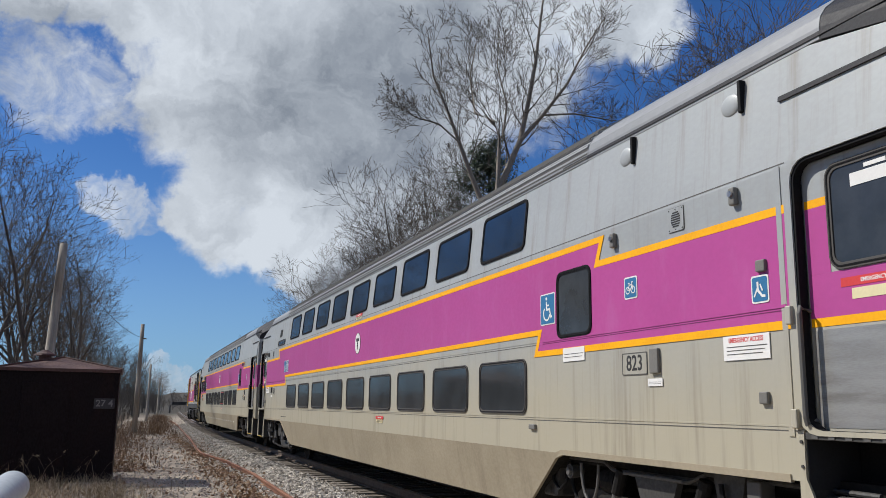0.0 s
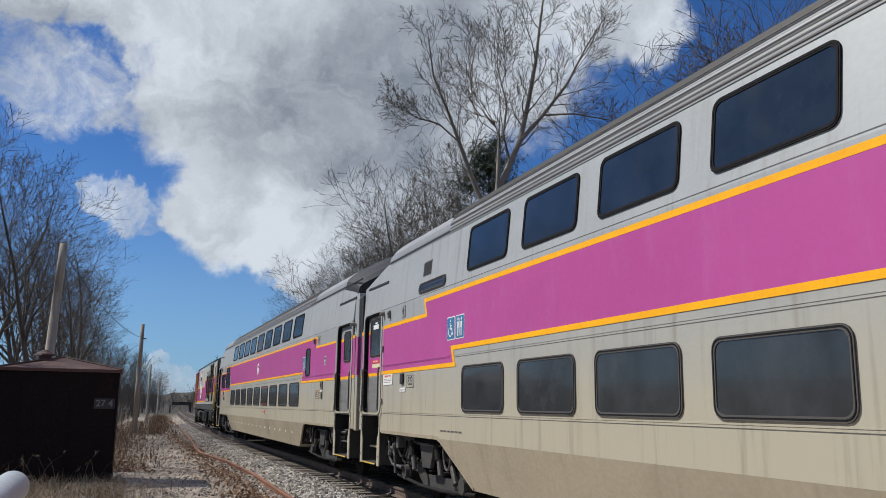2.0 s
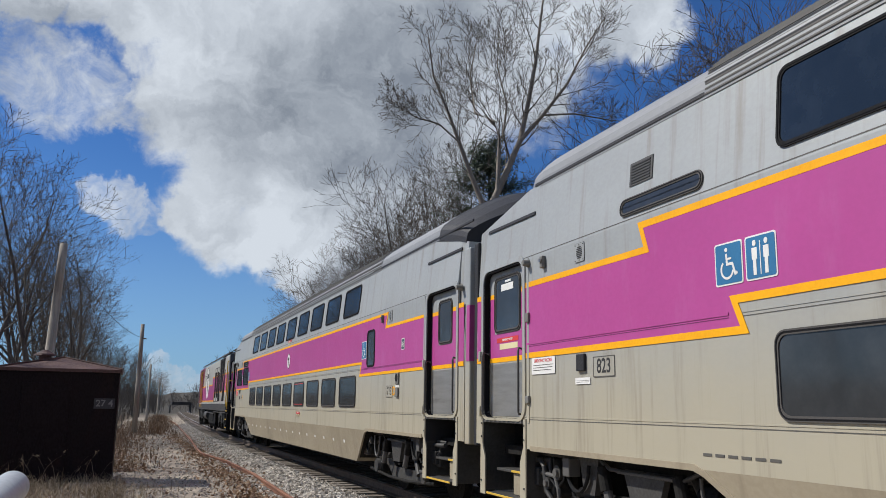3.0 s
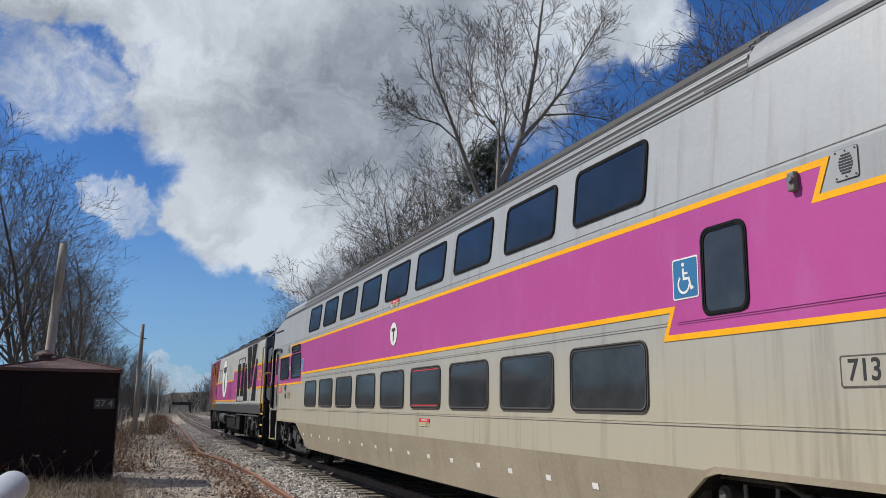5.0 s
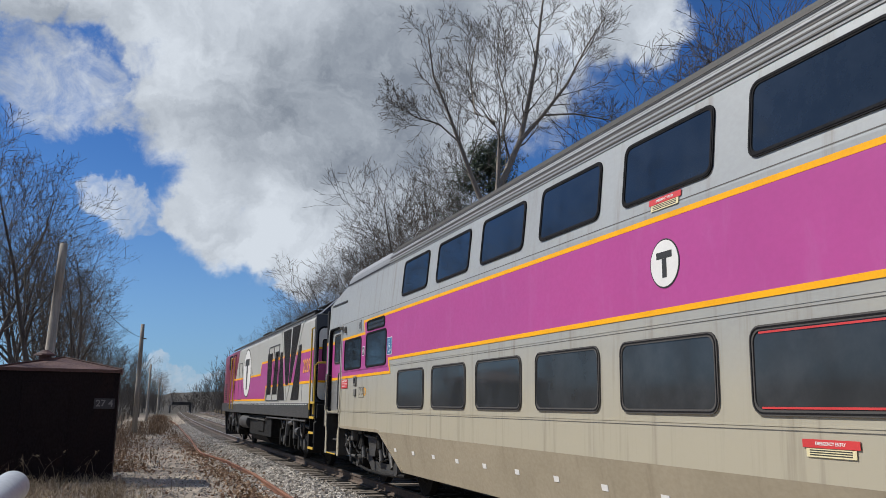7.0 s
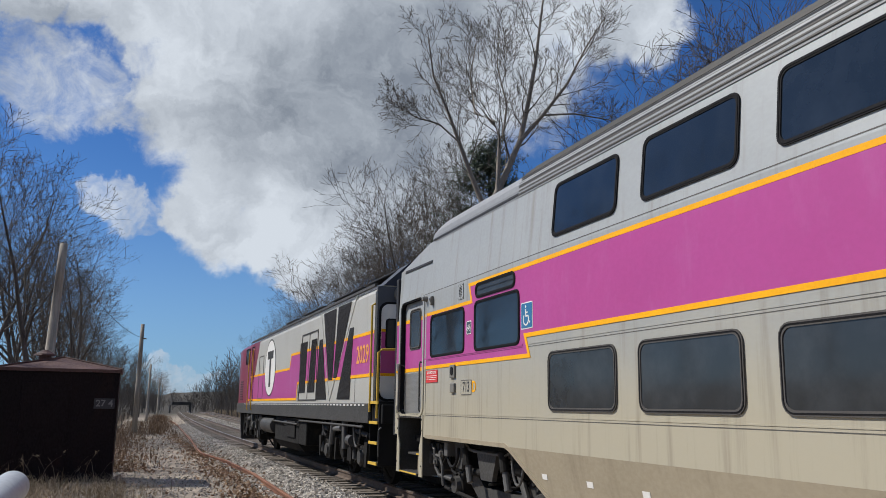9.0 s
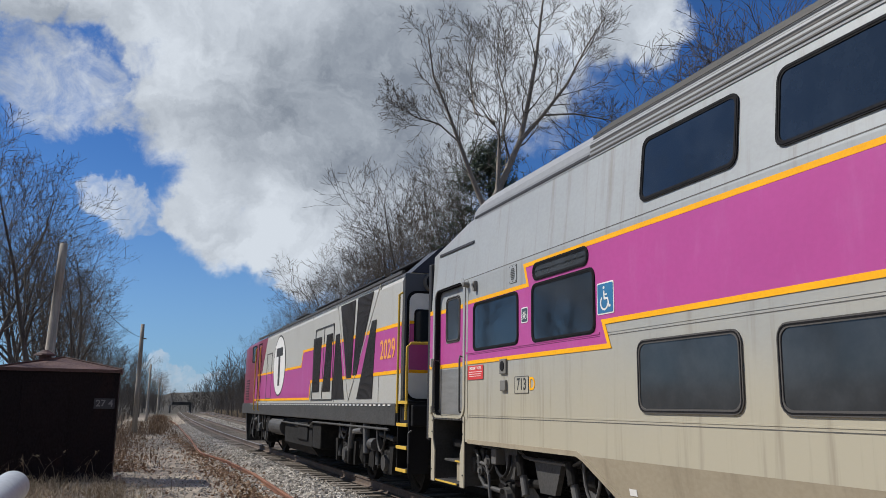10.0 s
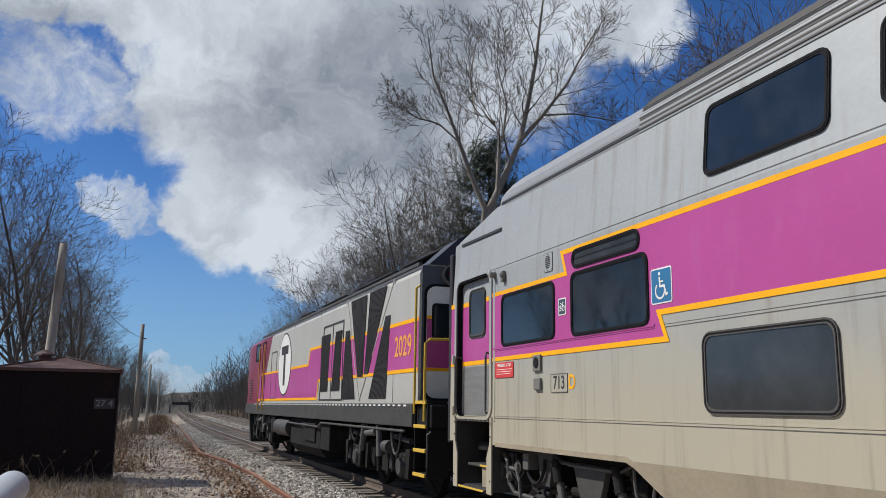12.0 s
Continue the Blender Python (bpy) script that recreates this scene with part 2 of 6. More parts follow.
SOIL = material("gravel_ground", ((0.46, 0.40, 0.325), (0.21, 0.175, 0.14), (0.22, 0.175, 0.13)), 0.55, rough=(0.85, 1.0), fine=7.0, bump=0.06, bump_scale=9, specular=0.05, floor=((0.13, 0.092, 0.062), -1.6, 12.5, 80.0))
BEDSTONE = material("dark_track_bed", ((0.125, 0.105, 0.085), (0.055, 0.046, 0.038)), 1.2, rough=(0.85, 1.0), fine=22, bump=0.03, bump_scale=22, specular=0.05)
DARKSTONE = material("dark_ballast", ((0.24, 0.21, 0.18), (0.08, 0.07, 0.06)), 2.0, rough=(0.8, 0.95), fine=20, bump=0.003, island=0.75, specular=0.1)
BARK = material("grey_brown_bark", ((0.125, 0.106, 0.090), (0.060, 0.050, 0.043)), 2.5, (3, 3, 0.6), (0.8, 0.95), 0.0, 25, 0.01)
PALEBARK = material("pale_smooth_bark", ((0.27, 0.235, 0.195), (0.16, 0.135, 0.11)), 2.5, (3, 3, 0.6), (0.75, 0.92), 0.0, 25, 0.008)
NEEDLE = material("pine_needles", ((0.045, 0.070, 0.032), (0.022, 0.036, 0.02)), 2.0, rough=(0.6, 0.8), fine=20, bump=0.0, island=0.6)
GRASS = material("dry_grass", ((0.33, 0.255, 0.165), (0.15, 0.11, 0.068)), 2.0, rough=(0.8, 0.95), fine=20, bump=0.0, island=0.7)
RUSSET = material("russet_weeds", ((0.19, 0.115, 0.062), (0.085, 0.055, 0.034)), 2.0, rough=(0.8, 0.95), fine=20, bump=0.0, island=0.7)
LITTER = material("fallen_leaves", ((0.30, 0.19, 0.11), (0.14, 0.085, 0.055)), 2.0, rough=(0.75, 0.95), fine=20, bump=0.0, island=0.8)
CONCRETE = material("bridge_steel_dark", ((0.05, 0.045, 0.042), (0.03, 0.028, 0.027)), 0.5, rough=(0.7, 0.9), fine=6, bump=0.0)


def glass(name, tint, rough=0.03):
    """Dark tinted panes that mirror the sky, slightly wavy."""
    mat = bpy.data.materials.new(name)
    mat.use_nodes = True
    n = Nodes(mat.node_tree)
    place = n.add("ShaderNodeTexCoord").outputs["Object"]
    dust = n.noise(place, 2.0, 5.0, 0.65).outputs[0]
    shader = n.add("ShaderNodeBsdfPrincipled")
    n.link(n.mix(n.ramp(dust, 0.35, 0.75), rgb(*tint), rgb(*(c * 1.5 + 0.004 for c in tint))), shader.inputs["Base Color"])
    n.link(n.ramp(dust, 0.3, 0.7, rough, rough + 0.06), shader.inputs["Roughness"])
    relief = n.add("ShaderNodeBump")
    relief.inputs["Strength"].default_value = 0.15
    relief.inputs["Distance"].default_value = 0.01
    n.link(n.noise(place, 0.9, 2.0, 0.5).outputs[0], relief.inputs["Height"])
    n.link(relief.outputs[0], shader.inputs["Normal"])
    out = n.add("ShaderNodeOutputMaterial")
    n.link(shader.outputs[0], out.inputs[0])
    return mat


PANE = glass("tinted_upper_glass", (0.012, 0.017, 0.024))
PANE_LOW = glass("dusty_lower_glass", (0.030, 0.033, 0.036), 0.07)


# ---------------------------------------------------------------- mesh helpers
def finish(name, bm, mat, parent=None, label="", smooth=False):
    mesh = bpy.data.meshes.new(name)
    bmesh.ops.recalc_face_normals(bm, faces=bm.faces)
    bm.to_mesh(mesh)
    bm.free()
    mesh.materials.append(mat)
    if smooth:
        mesh.shade_smooth()
    ob = new(name, mesh)
    if parent:
        ob.parent = parent
    if label:
        ob["label"] = label
    return ob


def part(name, bm, mat, parent, label="", smooth=False):
    return finish(name, bm, mat, parent, label, smooth)


def from_lists(name, verts, faces, mat, parent=None, smooth=False):
    mesh = bpy.data.meshes.new(name)
    mesh.from_pydata(verts, [], faces)
    mesh.materials.append(mat)
    if smooth:
        mesh.shade_smooth()
    ob = new(name, mesh)
    if parent:
        ob.parent = parent
    return ob


def box(bm, x0, x1, y0, y1, z0, z1, bevel=0.0):
    made = bmesh.ops.create_cube(bm, size=1.0)["verts"]
    for v in made:
        v.co = Vector(((x0 + x1) / 2 + v.co.x * (x1 - x0), (y0 + y1) / 2 + v.co.y * (y1 - y0), (z0 + z1) / 2 + v.co.z * (z1 - z0)))
    if bevel:
        edges = list({e for v in made for e in v.link_edges})
        bmesh.ops.bevel(bm, geom=edges, offset=bevel, segments=2, affect="EDGES", profile=0.5)
    return bm


def tube(bm, a, b, r0, r1=None, sides=10, caps=True):
    a, b = Vector(a), Vector(b)
    r1 = r0 if r1 is None else r1
    turn = (b - a).to_track_quat("Z", "Y").to_matrix()
    rings = []
    for place, r in ((a, r0), (b, r1)):
        rings.append([bm.verts.new(place + turn @ Vector((r * math.cos(k * math.tau / sides), r * math.sin(k * math.tau / sides), 0))) for k in range(sides)])
    for k in range(sides):
        bm.faces.new((rings[0][k], rings[0][(k + 1) % sides], rings[1][(k + 1) % sides], rings[1][k]))
    if caps:
        bm.faces.new(rings[0][::-1])
        bm.faces.new(rings[1])
    return bm


def bent_tube(bm, places, r, sides=8):
    """One skin along a bent line."""
    pts = [Vector(p) for p in places]
    rings = []
    for k, p in enumerate(pts):
        d = (pts[min(k + 1, len(pts) - 1)] - pts[max(k - 1, 0)]).normalized()
        side = d.cross(Vector((1, 0, 0)))
        side = (side if side.length > 0.2 else d.cross(Vector((0, 1, 0)))).normalized()
        other = d.cross(side)
        rings.append([bm.verts.new(p + side * (r * math.cos(q * math.tau / sides)) + other * (r * math.sin(q * math.tau / sides))) for q in range(sides)])
    for a, b in zip(rings, rings[1:]):
        for q in range(sides):
            w = (q + 1) % sides
            bm.faces.new((a[q], a[w], b[w], b[q]))
    bm.faces.new(rings[0][::-1])
    bm.faces.new(rings[-1])
    return bm


def rounded(u0, u1, z0, z1, r, steps=4):
    """The outline of a rectangle with round corners, in the plane of a side wall."""
    pts = []
    for cu, cz, start in ((u1 - r, z1 - r, 0), (u0 + r, z1 - r, 90), (u0 + r, z0 + r, 180), (u1 - r, z0 + r, 270)):
        for k in range(steps + 1):
            a = radians(start + 90 * k / steps)
            pts.append((cu + r * math.cos(a), cz + r * math.sin(a)))
    return pts


def ellipse(cu, cz, ru, rz, steps=28):
    return [(cu + ru * math.cos(k * math.tau / steps), cz + rz * math.sin(k * math.tau / steps)) for k in range(steps)]


HALF = 1.525


def coach_wall(z):
    """How far out the coach's side stands at that height: it leans in above the waist and below the sill."""
    if z > 3.05:
        return HALF - (z - 3.05) * 0.10
    if z < 1.03:
        return HALF - (1.03 - z) * 0.20
    return HALF


def loco_wall(z):
    return 1.50 if z < 3.5 else 1.50 - (z - 3.5) * 0.1


def plate(bm, pts, out, thick, wall=coach_wall):
    """A flat piece on a side wall: an outline, how far its face stands proud, and how deep it goes."""
    front = [bm.verts.new((-wall(z) - out, u, z)) for u, z in pts]
    back = [bm.verts.new((-wall(z) - out + thick, u, z)) for u, z in pts]
    bm.faces.new(front)
    bm.faces.new(back[::-1])
    for k in range(len(pts)):
        j = (k + 1) % len(pts)
        bm.faces.new((front[k], back[k], back[j], front[j]))
    return bm


def ring(bm, outer, inner, out, thick, wall=coach_wall):
    """A frame between two outlines with as many corners."""
    loops = []
    for pts, o in ((outer, out - thick), (outer, out), (inner, out), (inner, out - thick)):
        loops.append([bm.verts.new((-wall(z) - o, u, z)) for u, z in pts])
    m = len(outer)
    for a, b in ((0, 1), (1, 2), (2, 3)):
        for k in range(m):
            j = (k + 1) % m
            bm.faces.new((loops[a][k], loops[a][j], loops[b][j], loops[b][k]))
    return bm


def lettering(text, height, u, z, out, mat, parent, wall=coach_wall, name="lettering", wide=1.0, mirror=1.0, face=None):
    """Words on a side wall, centred at u and z."""
    curve = bpy.data.curves.new(name, "FONT")
    curve.body, curve.size, curve.align_x, curve.align_y = text, height * 1.38, "CENTER", "CENTER"
    curve.extrude = 0.0008
    curve.offset = height * 0.022
    temp = bpy.data.objects.new(name, curve)
    scene.collection.objects.link(temp)
    mesh = bpy.data.meshes.new_from_object(temp.evaluated_get(bpy.context.evaluated_depsgraph_get()))
    bpy.data.objects.remove(temp)
    for v in mesh.vertices:
        x, y, d = v.co
        if face is None:
            zz = z + y
            v.co = (-wall(zz) - out - d, u - x * wide, zz)
        else:
            v.co = (face[0] + x * wide, face[1] - out - d, face[2] + y)
    mesh.materials.clear()
    mesh.materials.append(mat)
    ob = new(name, mesh)
    ob.parent = parent
    return ob


# ---------------------------------------------------------------- the line of the track
LINE = ((-120, 5.0), (-60, 5.2), (-40, 5.30), (-15, 5.42), (0, 5.45), (15, 5.42), (24, 5.34), (38, 5.19), (46, 5.18), (55, 5.27), (71, 5.55), (89, 6.0), (115, 6.8), (162, 8.5), (230, 11.3), (320, 15.0), (600, 26.0), (900, 38.0))


def line_x(y):
    """Where the middle of the track lies at that distance ahead."""
    for k in range(1, len(LINE) - 2):
        if y <= LINE[k + 1][0] or k == len(LINE) - 3:
            (y0, x0), (y1, x1), (y2, x2), (y3, x3) = LINE[k - 1:k + 3]
            t = (y - y1) / (y2 - y1)
            m1, m2 = (x2 - x0) / (y2 - y0) * (y2 - y1), (x3 - x1) / (y3 - y1) * (y2 - y1)
            return (2 * t**3 - 3 * t**2 + 1) * x1 + (t**3 - 2 * t**2 + t) * m1 + (-2 * t**3 + 3 * t**2) * x2 + (t**3 - t**2) * m2


def dip(y):
    """The land falls away beyond the crest of the line."""
    s = min(1.0, max(0.0, (y - 165) / 160))
    return -5.0 * s * s * (3 - 2 * s)


def ease(a, b, v):
    s = min(1.0, max(0.0, (v - a) / (b - a)))
    return s * s * (3 - 2 * s)


def ground_z(x, y):
    c = line_x(max(-110, min(y, 500)))
    off = x - c
    z = -0.20
    left = -0.18 * ease(1.45, 2.5, -off)            # ballast shoulder
    z += left
    if off < -2.3:                                   # path beside the track
        z += 0.06 * ease(2.4, 4.0, -off)
    side = -off
    z += 1.3 * ease(9.5, 22.0, side) + 4.0 * ease(20.0, 70.0, side)
    z += -0.25 * ease(5.7, 7.0, off)
    z += (0.8 * ease(9, 16, off) + 3.0 * ease(12, 26, off) + 1.8 * ease(20.0, 70.0, off)) * ease(20, 90, y)
    bumps = noise.noise(Vector((x * 0.35, y * 0.35, 0.3))) * 0.05 + noise.noise(Vector((x * 1.6, y * 1.6, 2.0))) * 0.018
    bed = max(1.0 - ease(1.2, 1.9, abs(off)), (1.0 - ease(1.2, 1.9, abs(off - 4.1))) * ease(14, 20, y))
    bumps *= 1.0 - 0.9 * bed
    z -= 0.045 * bed
    return z + dip(y) + bumps + 17.0 * ease(400, 900, y)


def build_ground():
    xs = [-2500, -600, -200, -90] + list(np.arange(-60, -12, 4.0)) + list(np.arange(-12, 16, 0.5)) + list(np.arange(16, 60, 4.0)) + [80, 200, 600, 2500]
    ys = [-2500, -600, -150, -60, -30, -12] + list(np.arange(0, 45, 0.75)) + list(np.arange(45, 120, 2.5)) + list(np.arange(120, 340, 8.0)) + [360, 420, 520, 700, 1200, 3500]
    verts = [(float(x), float(y), ground_z(float(x), float(y))) for y in ys for x in xs]
    w = len(xs)
    faces = [(j * w + i, j * w + i + 1, (j + 1) * w + i + 1, (j + 1) * w + i) for j in range(len(ys) - 1) for i in range(w - 1)]
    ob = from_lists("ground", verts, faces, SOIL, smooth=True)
    tagged(ob, "stony grey-brown ground with a gravel path beside the railway", "ground", kind="structure")


build_ground()


def rail_profile():
    return [(-0.075, -0.17), (0.075, -0.17), (0.075, -0.155), (0.012, -0.135), (0.012, -0.045), (0.036, -0.035), (0.036, -0.004), (0.028, 0.0),
            (-0.028, 0.0), (-0.036, -0.004), (-0.036, -0.035), (-0.012, -0.045), (-0.012, -0.135), (-0.075, -0.155)]


def sweep(places, profile):
    """A profile drawn along places in the plan."""
    verts, faces, m = [], [], len(profile)
    for k, place in enumerate(places):
        a, b = Vector(places[max(0, k - 1)]), Vector(places[min(len(places) - 1, k + 1)])
        d = (b - a).normalized()
        across = Vector((d.y, -d.x, 0)).normalized()
        for s, h in profile:
            verts.append(tuple(Vector(place) + across * s + Vector((0, 0, h))))
    for k in range(len(places) - 1):
        for i in range(m):
            j = (i + 1) % m
            faces.append((k * m + i, k * m + j, (k + 1) * m + j, (k + 1) * m + i))
    faces.append(tuple(range(m))[::-1])
    faces.append(tuple(range((len(places) - 1) * m, len(places) * m)))
    return verts, faces


RAILSTEEL = material("rail_side_rust", ((0.15, 0.11, 0.085), (0.075, 0.055, 0.043)), 3.0, rough=(0.55, 0.75), metal=0.2, fine=30, bump=0.002)


def build_track(shift, start, stop, name, label, ties):
    root = tagged(new(name), label, "railway track", kind="structure")
    ys = [start + (stop - start) * k / 140 for k in range(141)]
    for s in (-0.7535, 0.7535):
        places = [(line_x(y) + shift + s, y, dip(y)) for y in ys]
        verts, faces = sweep(places, rail_profile())
        from_lists("rail", verts, faces, RAILSTEEL, root)
        verts, faces = sweep(places, [(-0.026, 0.0015), (0.026, 0.0015), (0.024, 0.003), (-0.024, 0.003)])
        from_lists("running_surface", verts, faces, STEEL, root)
    verts, faces = sweep([(line_x(y) + shift, y, dip(y)) for y in ys], [(-1.32, -0.30), (1.32, -0.30), (1.25, -0.205), (0.4, -0.195), (-0.4, -0.195), (-1.25, -0.205)])
    from_lists("ballast_bed", verts, faces, BEDSTONE, root)
    bm = box(bmesh.new(), -1.3, 1.3, -0.115, 0.115, -0.36, -0.180, 0.012)
    mesh = bpy.data.meshes.new("tie")
    bm.to_mesh(mesh)
    bm.free()
    mesh.materials.append(TIE)
    rnd = random.Random(5)
    for k in range(ties):
        y = start + 6 + k * 0.56
        ob = new("tie", mesh)
        ob.parent = root
        ob.matrix_basis = pose(line_x(y) + shift + rnd.uniform(-0.03, 0.03), y, rnd.uniform(-0.012, 0.012), 0, 0, rnd.uniform(-0.8, 0.8))
    return root


build_track(0.0, -30.0, 330.0, "railway_track", "steel rails on weathered wooden ties in grey ballast", 230)
build_track(4.1, 20.0, 330.0, "railway_track", "second pair of steel rails running beside the first", 230)


def build_loose_rail():
    path = ((2.86, 8), (2.90, 16.3), (2.96, 22.3), (2.80, 27.5), (2.36, 32.0), (2.45, 36.0), (2.72, 44.0), (2.84, 50.0), (3.2, 65.0), (3.55, 82.0), (3.5, 95.0))
    places = []
    for (x0, y0), (x1, y1) in zip(path, path[1:]):
        for k in range(4):
            t = k / 4
            places.append((x0 + (x1 - x0) * t, y0 + (y1 - y0) * t, -0.245))
    verts, faces = sweep(places, rail_profile())
    ob = from_lists("loose_rail", verts, faces, RUST)
    tagged(ob, "long rusty disused rail lying on the ballast shoulder", "rail")


build_loose_rail()


# ---------------------------------------------------------------- bare trees
def branch_tubes(segments, sides_big=7):
    """Tapered tubes for a list of branches: each a list of (place, radius)."""
    verts, faces = [], []
    for branch in segments:
        sides = sides_big if branch[0][1] > 0.05 else (4 if branch[0][1] > 0.015 else 3)
        base = len(verts)
        for k, (place, r) in enumerate(branch):
            d = (branch[min(k + 1, len(branch) - 1)][0] - branch[max(k - 1, 0)][0]).normalized()
            side = d.orthogonal().normalized()
            other = d.cross(side)
            for i in range(sides):
                a = i * math.tau / sides
                verts.append(tuple(place + side * (r * math.cos(a)) + other * (r * math.sin(a))))
        for k in range(len(branch) - 1):
            for i in range(sides):
                j = (i + 1) % sides
                faces.append((base + k * sides + i, base + k * sides + j, base + (k + 1) * sides + j, base + (k + 1) * sides + i))
    return verts, faces


COUNTS = ((10, 6, 4, 2, 0), (9, 6, 4, 2, 0))


def grow(rnd, out, place, way, length, radius, level, levels, spread, lift, twig, plan=0):
    """One crooked branch and, along it, its own branches, which turn up towards the light."""
    steps = (9, 6, 4, 3, 2)[min(level, 4)] if level < levels else 2
    branch = [(place.copy(), radius)]
    end = max(twig * 0.55, radius * (0.12, 0.16, 0.25, 0.4, 0.5)[min(level, 4)])
    p, d = place.copy(), way.normalized()
    wander = (0.06, 0.12, 0.13, 0.11, 0.09)[min(level, 4)]
    pull = lift * (0.6, 1.5, 1.4, 1.0, 0.6)[min(level, 4)]
    for k in range(steps):
        d = (d + Vector((rnd.gauss(0, 1), rnd.gauss(0, 1), rnd.gauss(0, 0.7))) * wander + Vector((0, 0, pull))).normalized()
        p = p + d * (length / steps)
        branch.append((p.copy(), radius + (end - radius) * ((k + 1) / steps) ** 0.85))
    out.append(branch)
    if level >= levels:
        return
    count = COUNTS[plan][min(level, 4)]
    low = (0.30, 0.22, 0.15, 0.15)[min(level, 3)]
    spin = rnd.uniform(0, math.tau)
    for k in range(count):
        t = low + (0.99 - low) * (k + rnd.uniform(0.1, 1.0)) / count
        f = t * steps
        i = min(int(f), steps - 1)
        a, b = branch[i], branch[i + 1]
        start = a[0].lerp(b[0], f - i)
        here_r = a[1] + (b[1] - a[1]) * (f - i)
        r = here_r * rnd.uniform(0.38, 0.66)
        here = (b[0] - a[0]).normalized()
        turn = here.orthogonal().normalized()
        spin += 2.4 + rnd.gauss(0, 0.5)
        turn.rotate(Matrix.Rotation(spin, 3, here))
        angle = radians(rnd.uniform(30, 56) if level < 3 else rnd.uniform(18, 42)) * spread
        nd = here * math.cos(angle) + turn * math.sin(angle)
        share = (0.46, 0.55, 0.60, 0.80)[min(level, 3)] * rnd.uniform(0.7, 1.25) * (1.18 - 0.62 * t)
        grow(rnd, out, start, nd, length * share, max(twig, r), level + 1, levels, spread, lift, twig, plan)


def make_tree(seed, height, radius, levels=4, spread=0.95, lift=0.05, mat=None, stems=1, twig=0.0075, plan=0):
    """A leafless tree: trunk as one part, all branches and twigs as its crown."""
    mat = mat or BARK
    rnd = random.Random(seed)
    root = new("bare_tree")
    trunks, rest = [], []
    for s in range(stems):
        lean = Vector((rnd.gauss(0, 0.05 + 0.12 * (stems > 1)), rnd.gauss(0, 0.05 + 0.12 * (stems > 1)), 1))
        foot = Vector((rnd.gauss(0, 0.2), rnd.gauss(0, 0.2), -0.3)) if stems > 1 else Vector((0, 0, -0.3))
        made = []
        grow(rnd, made, foot, lean, height * rnd.uniform(0.8, 0.92), radius * (1 if stems == 1 else rnd.uniform(0.55, 0.8)), 0, levels, spread, lift, twig, plan)
        trunks.append(made[0])
        rest += made[1:]
    v, f = branch_tubes(trunks, 9)
    from_lists("trunk", v, f, mat, root, True)
    v, f = branch_tubes(rest, 6)
    from_lists("crown", v, f, mat, root, True)
    return root


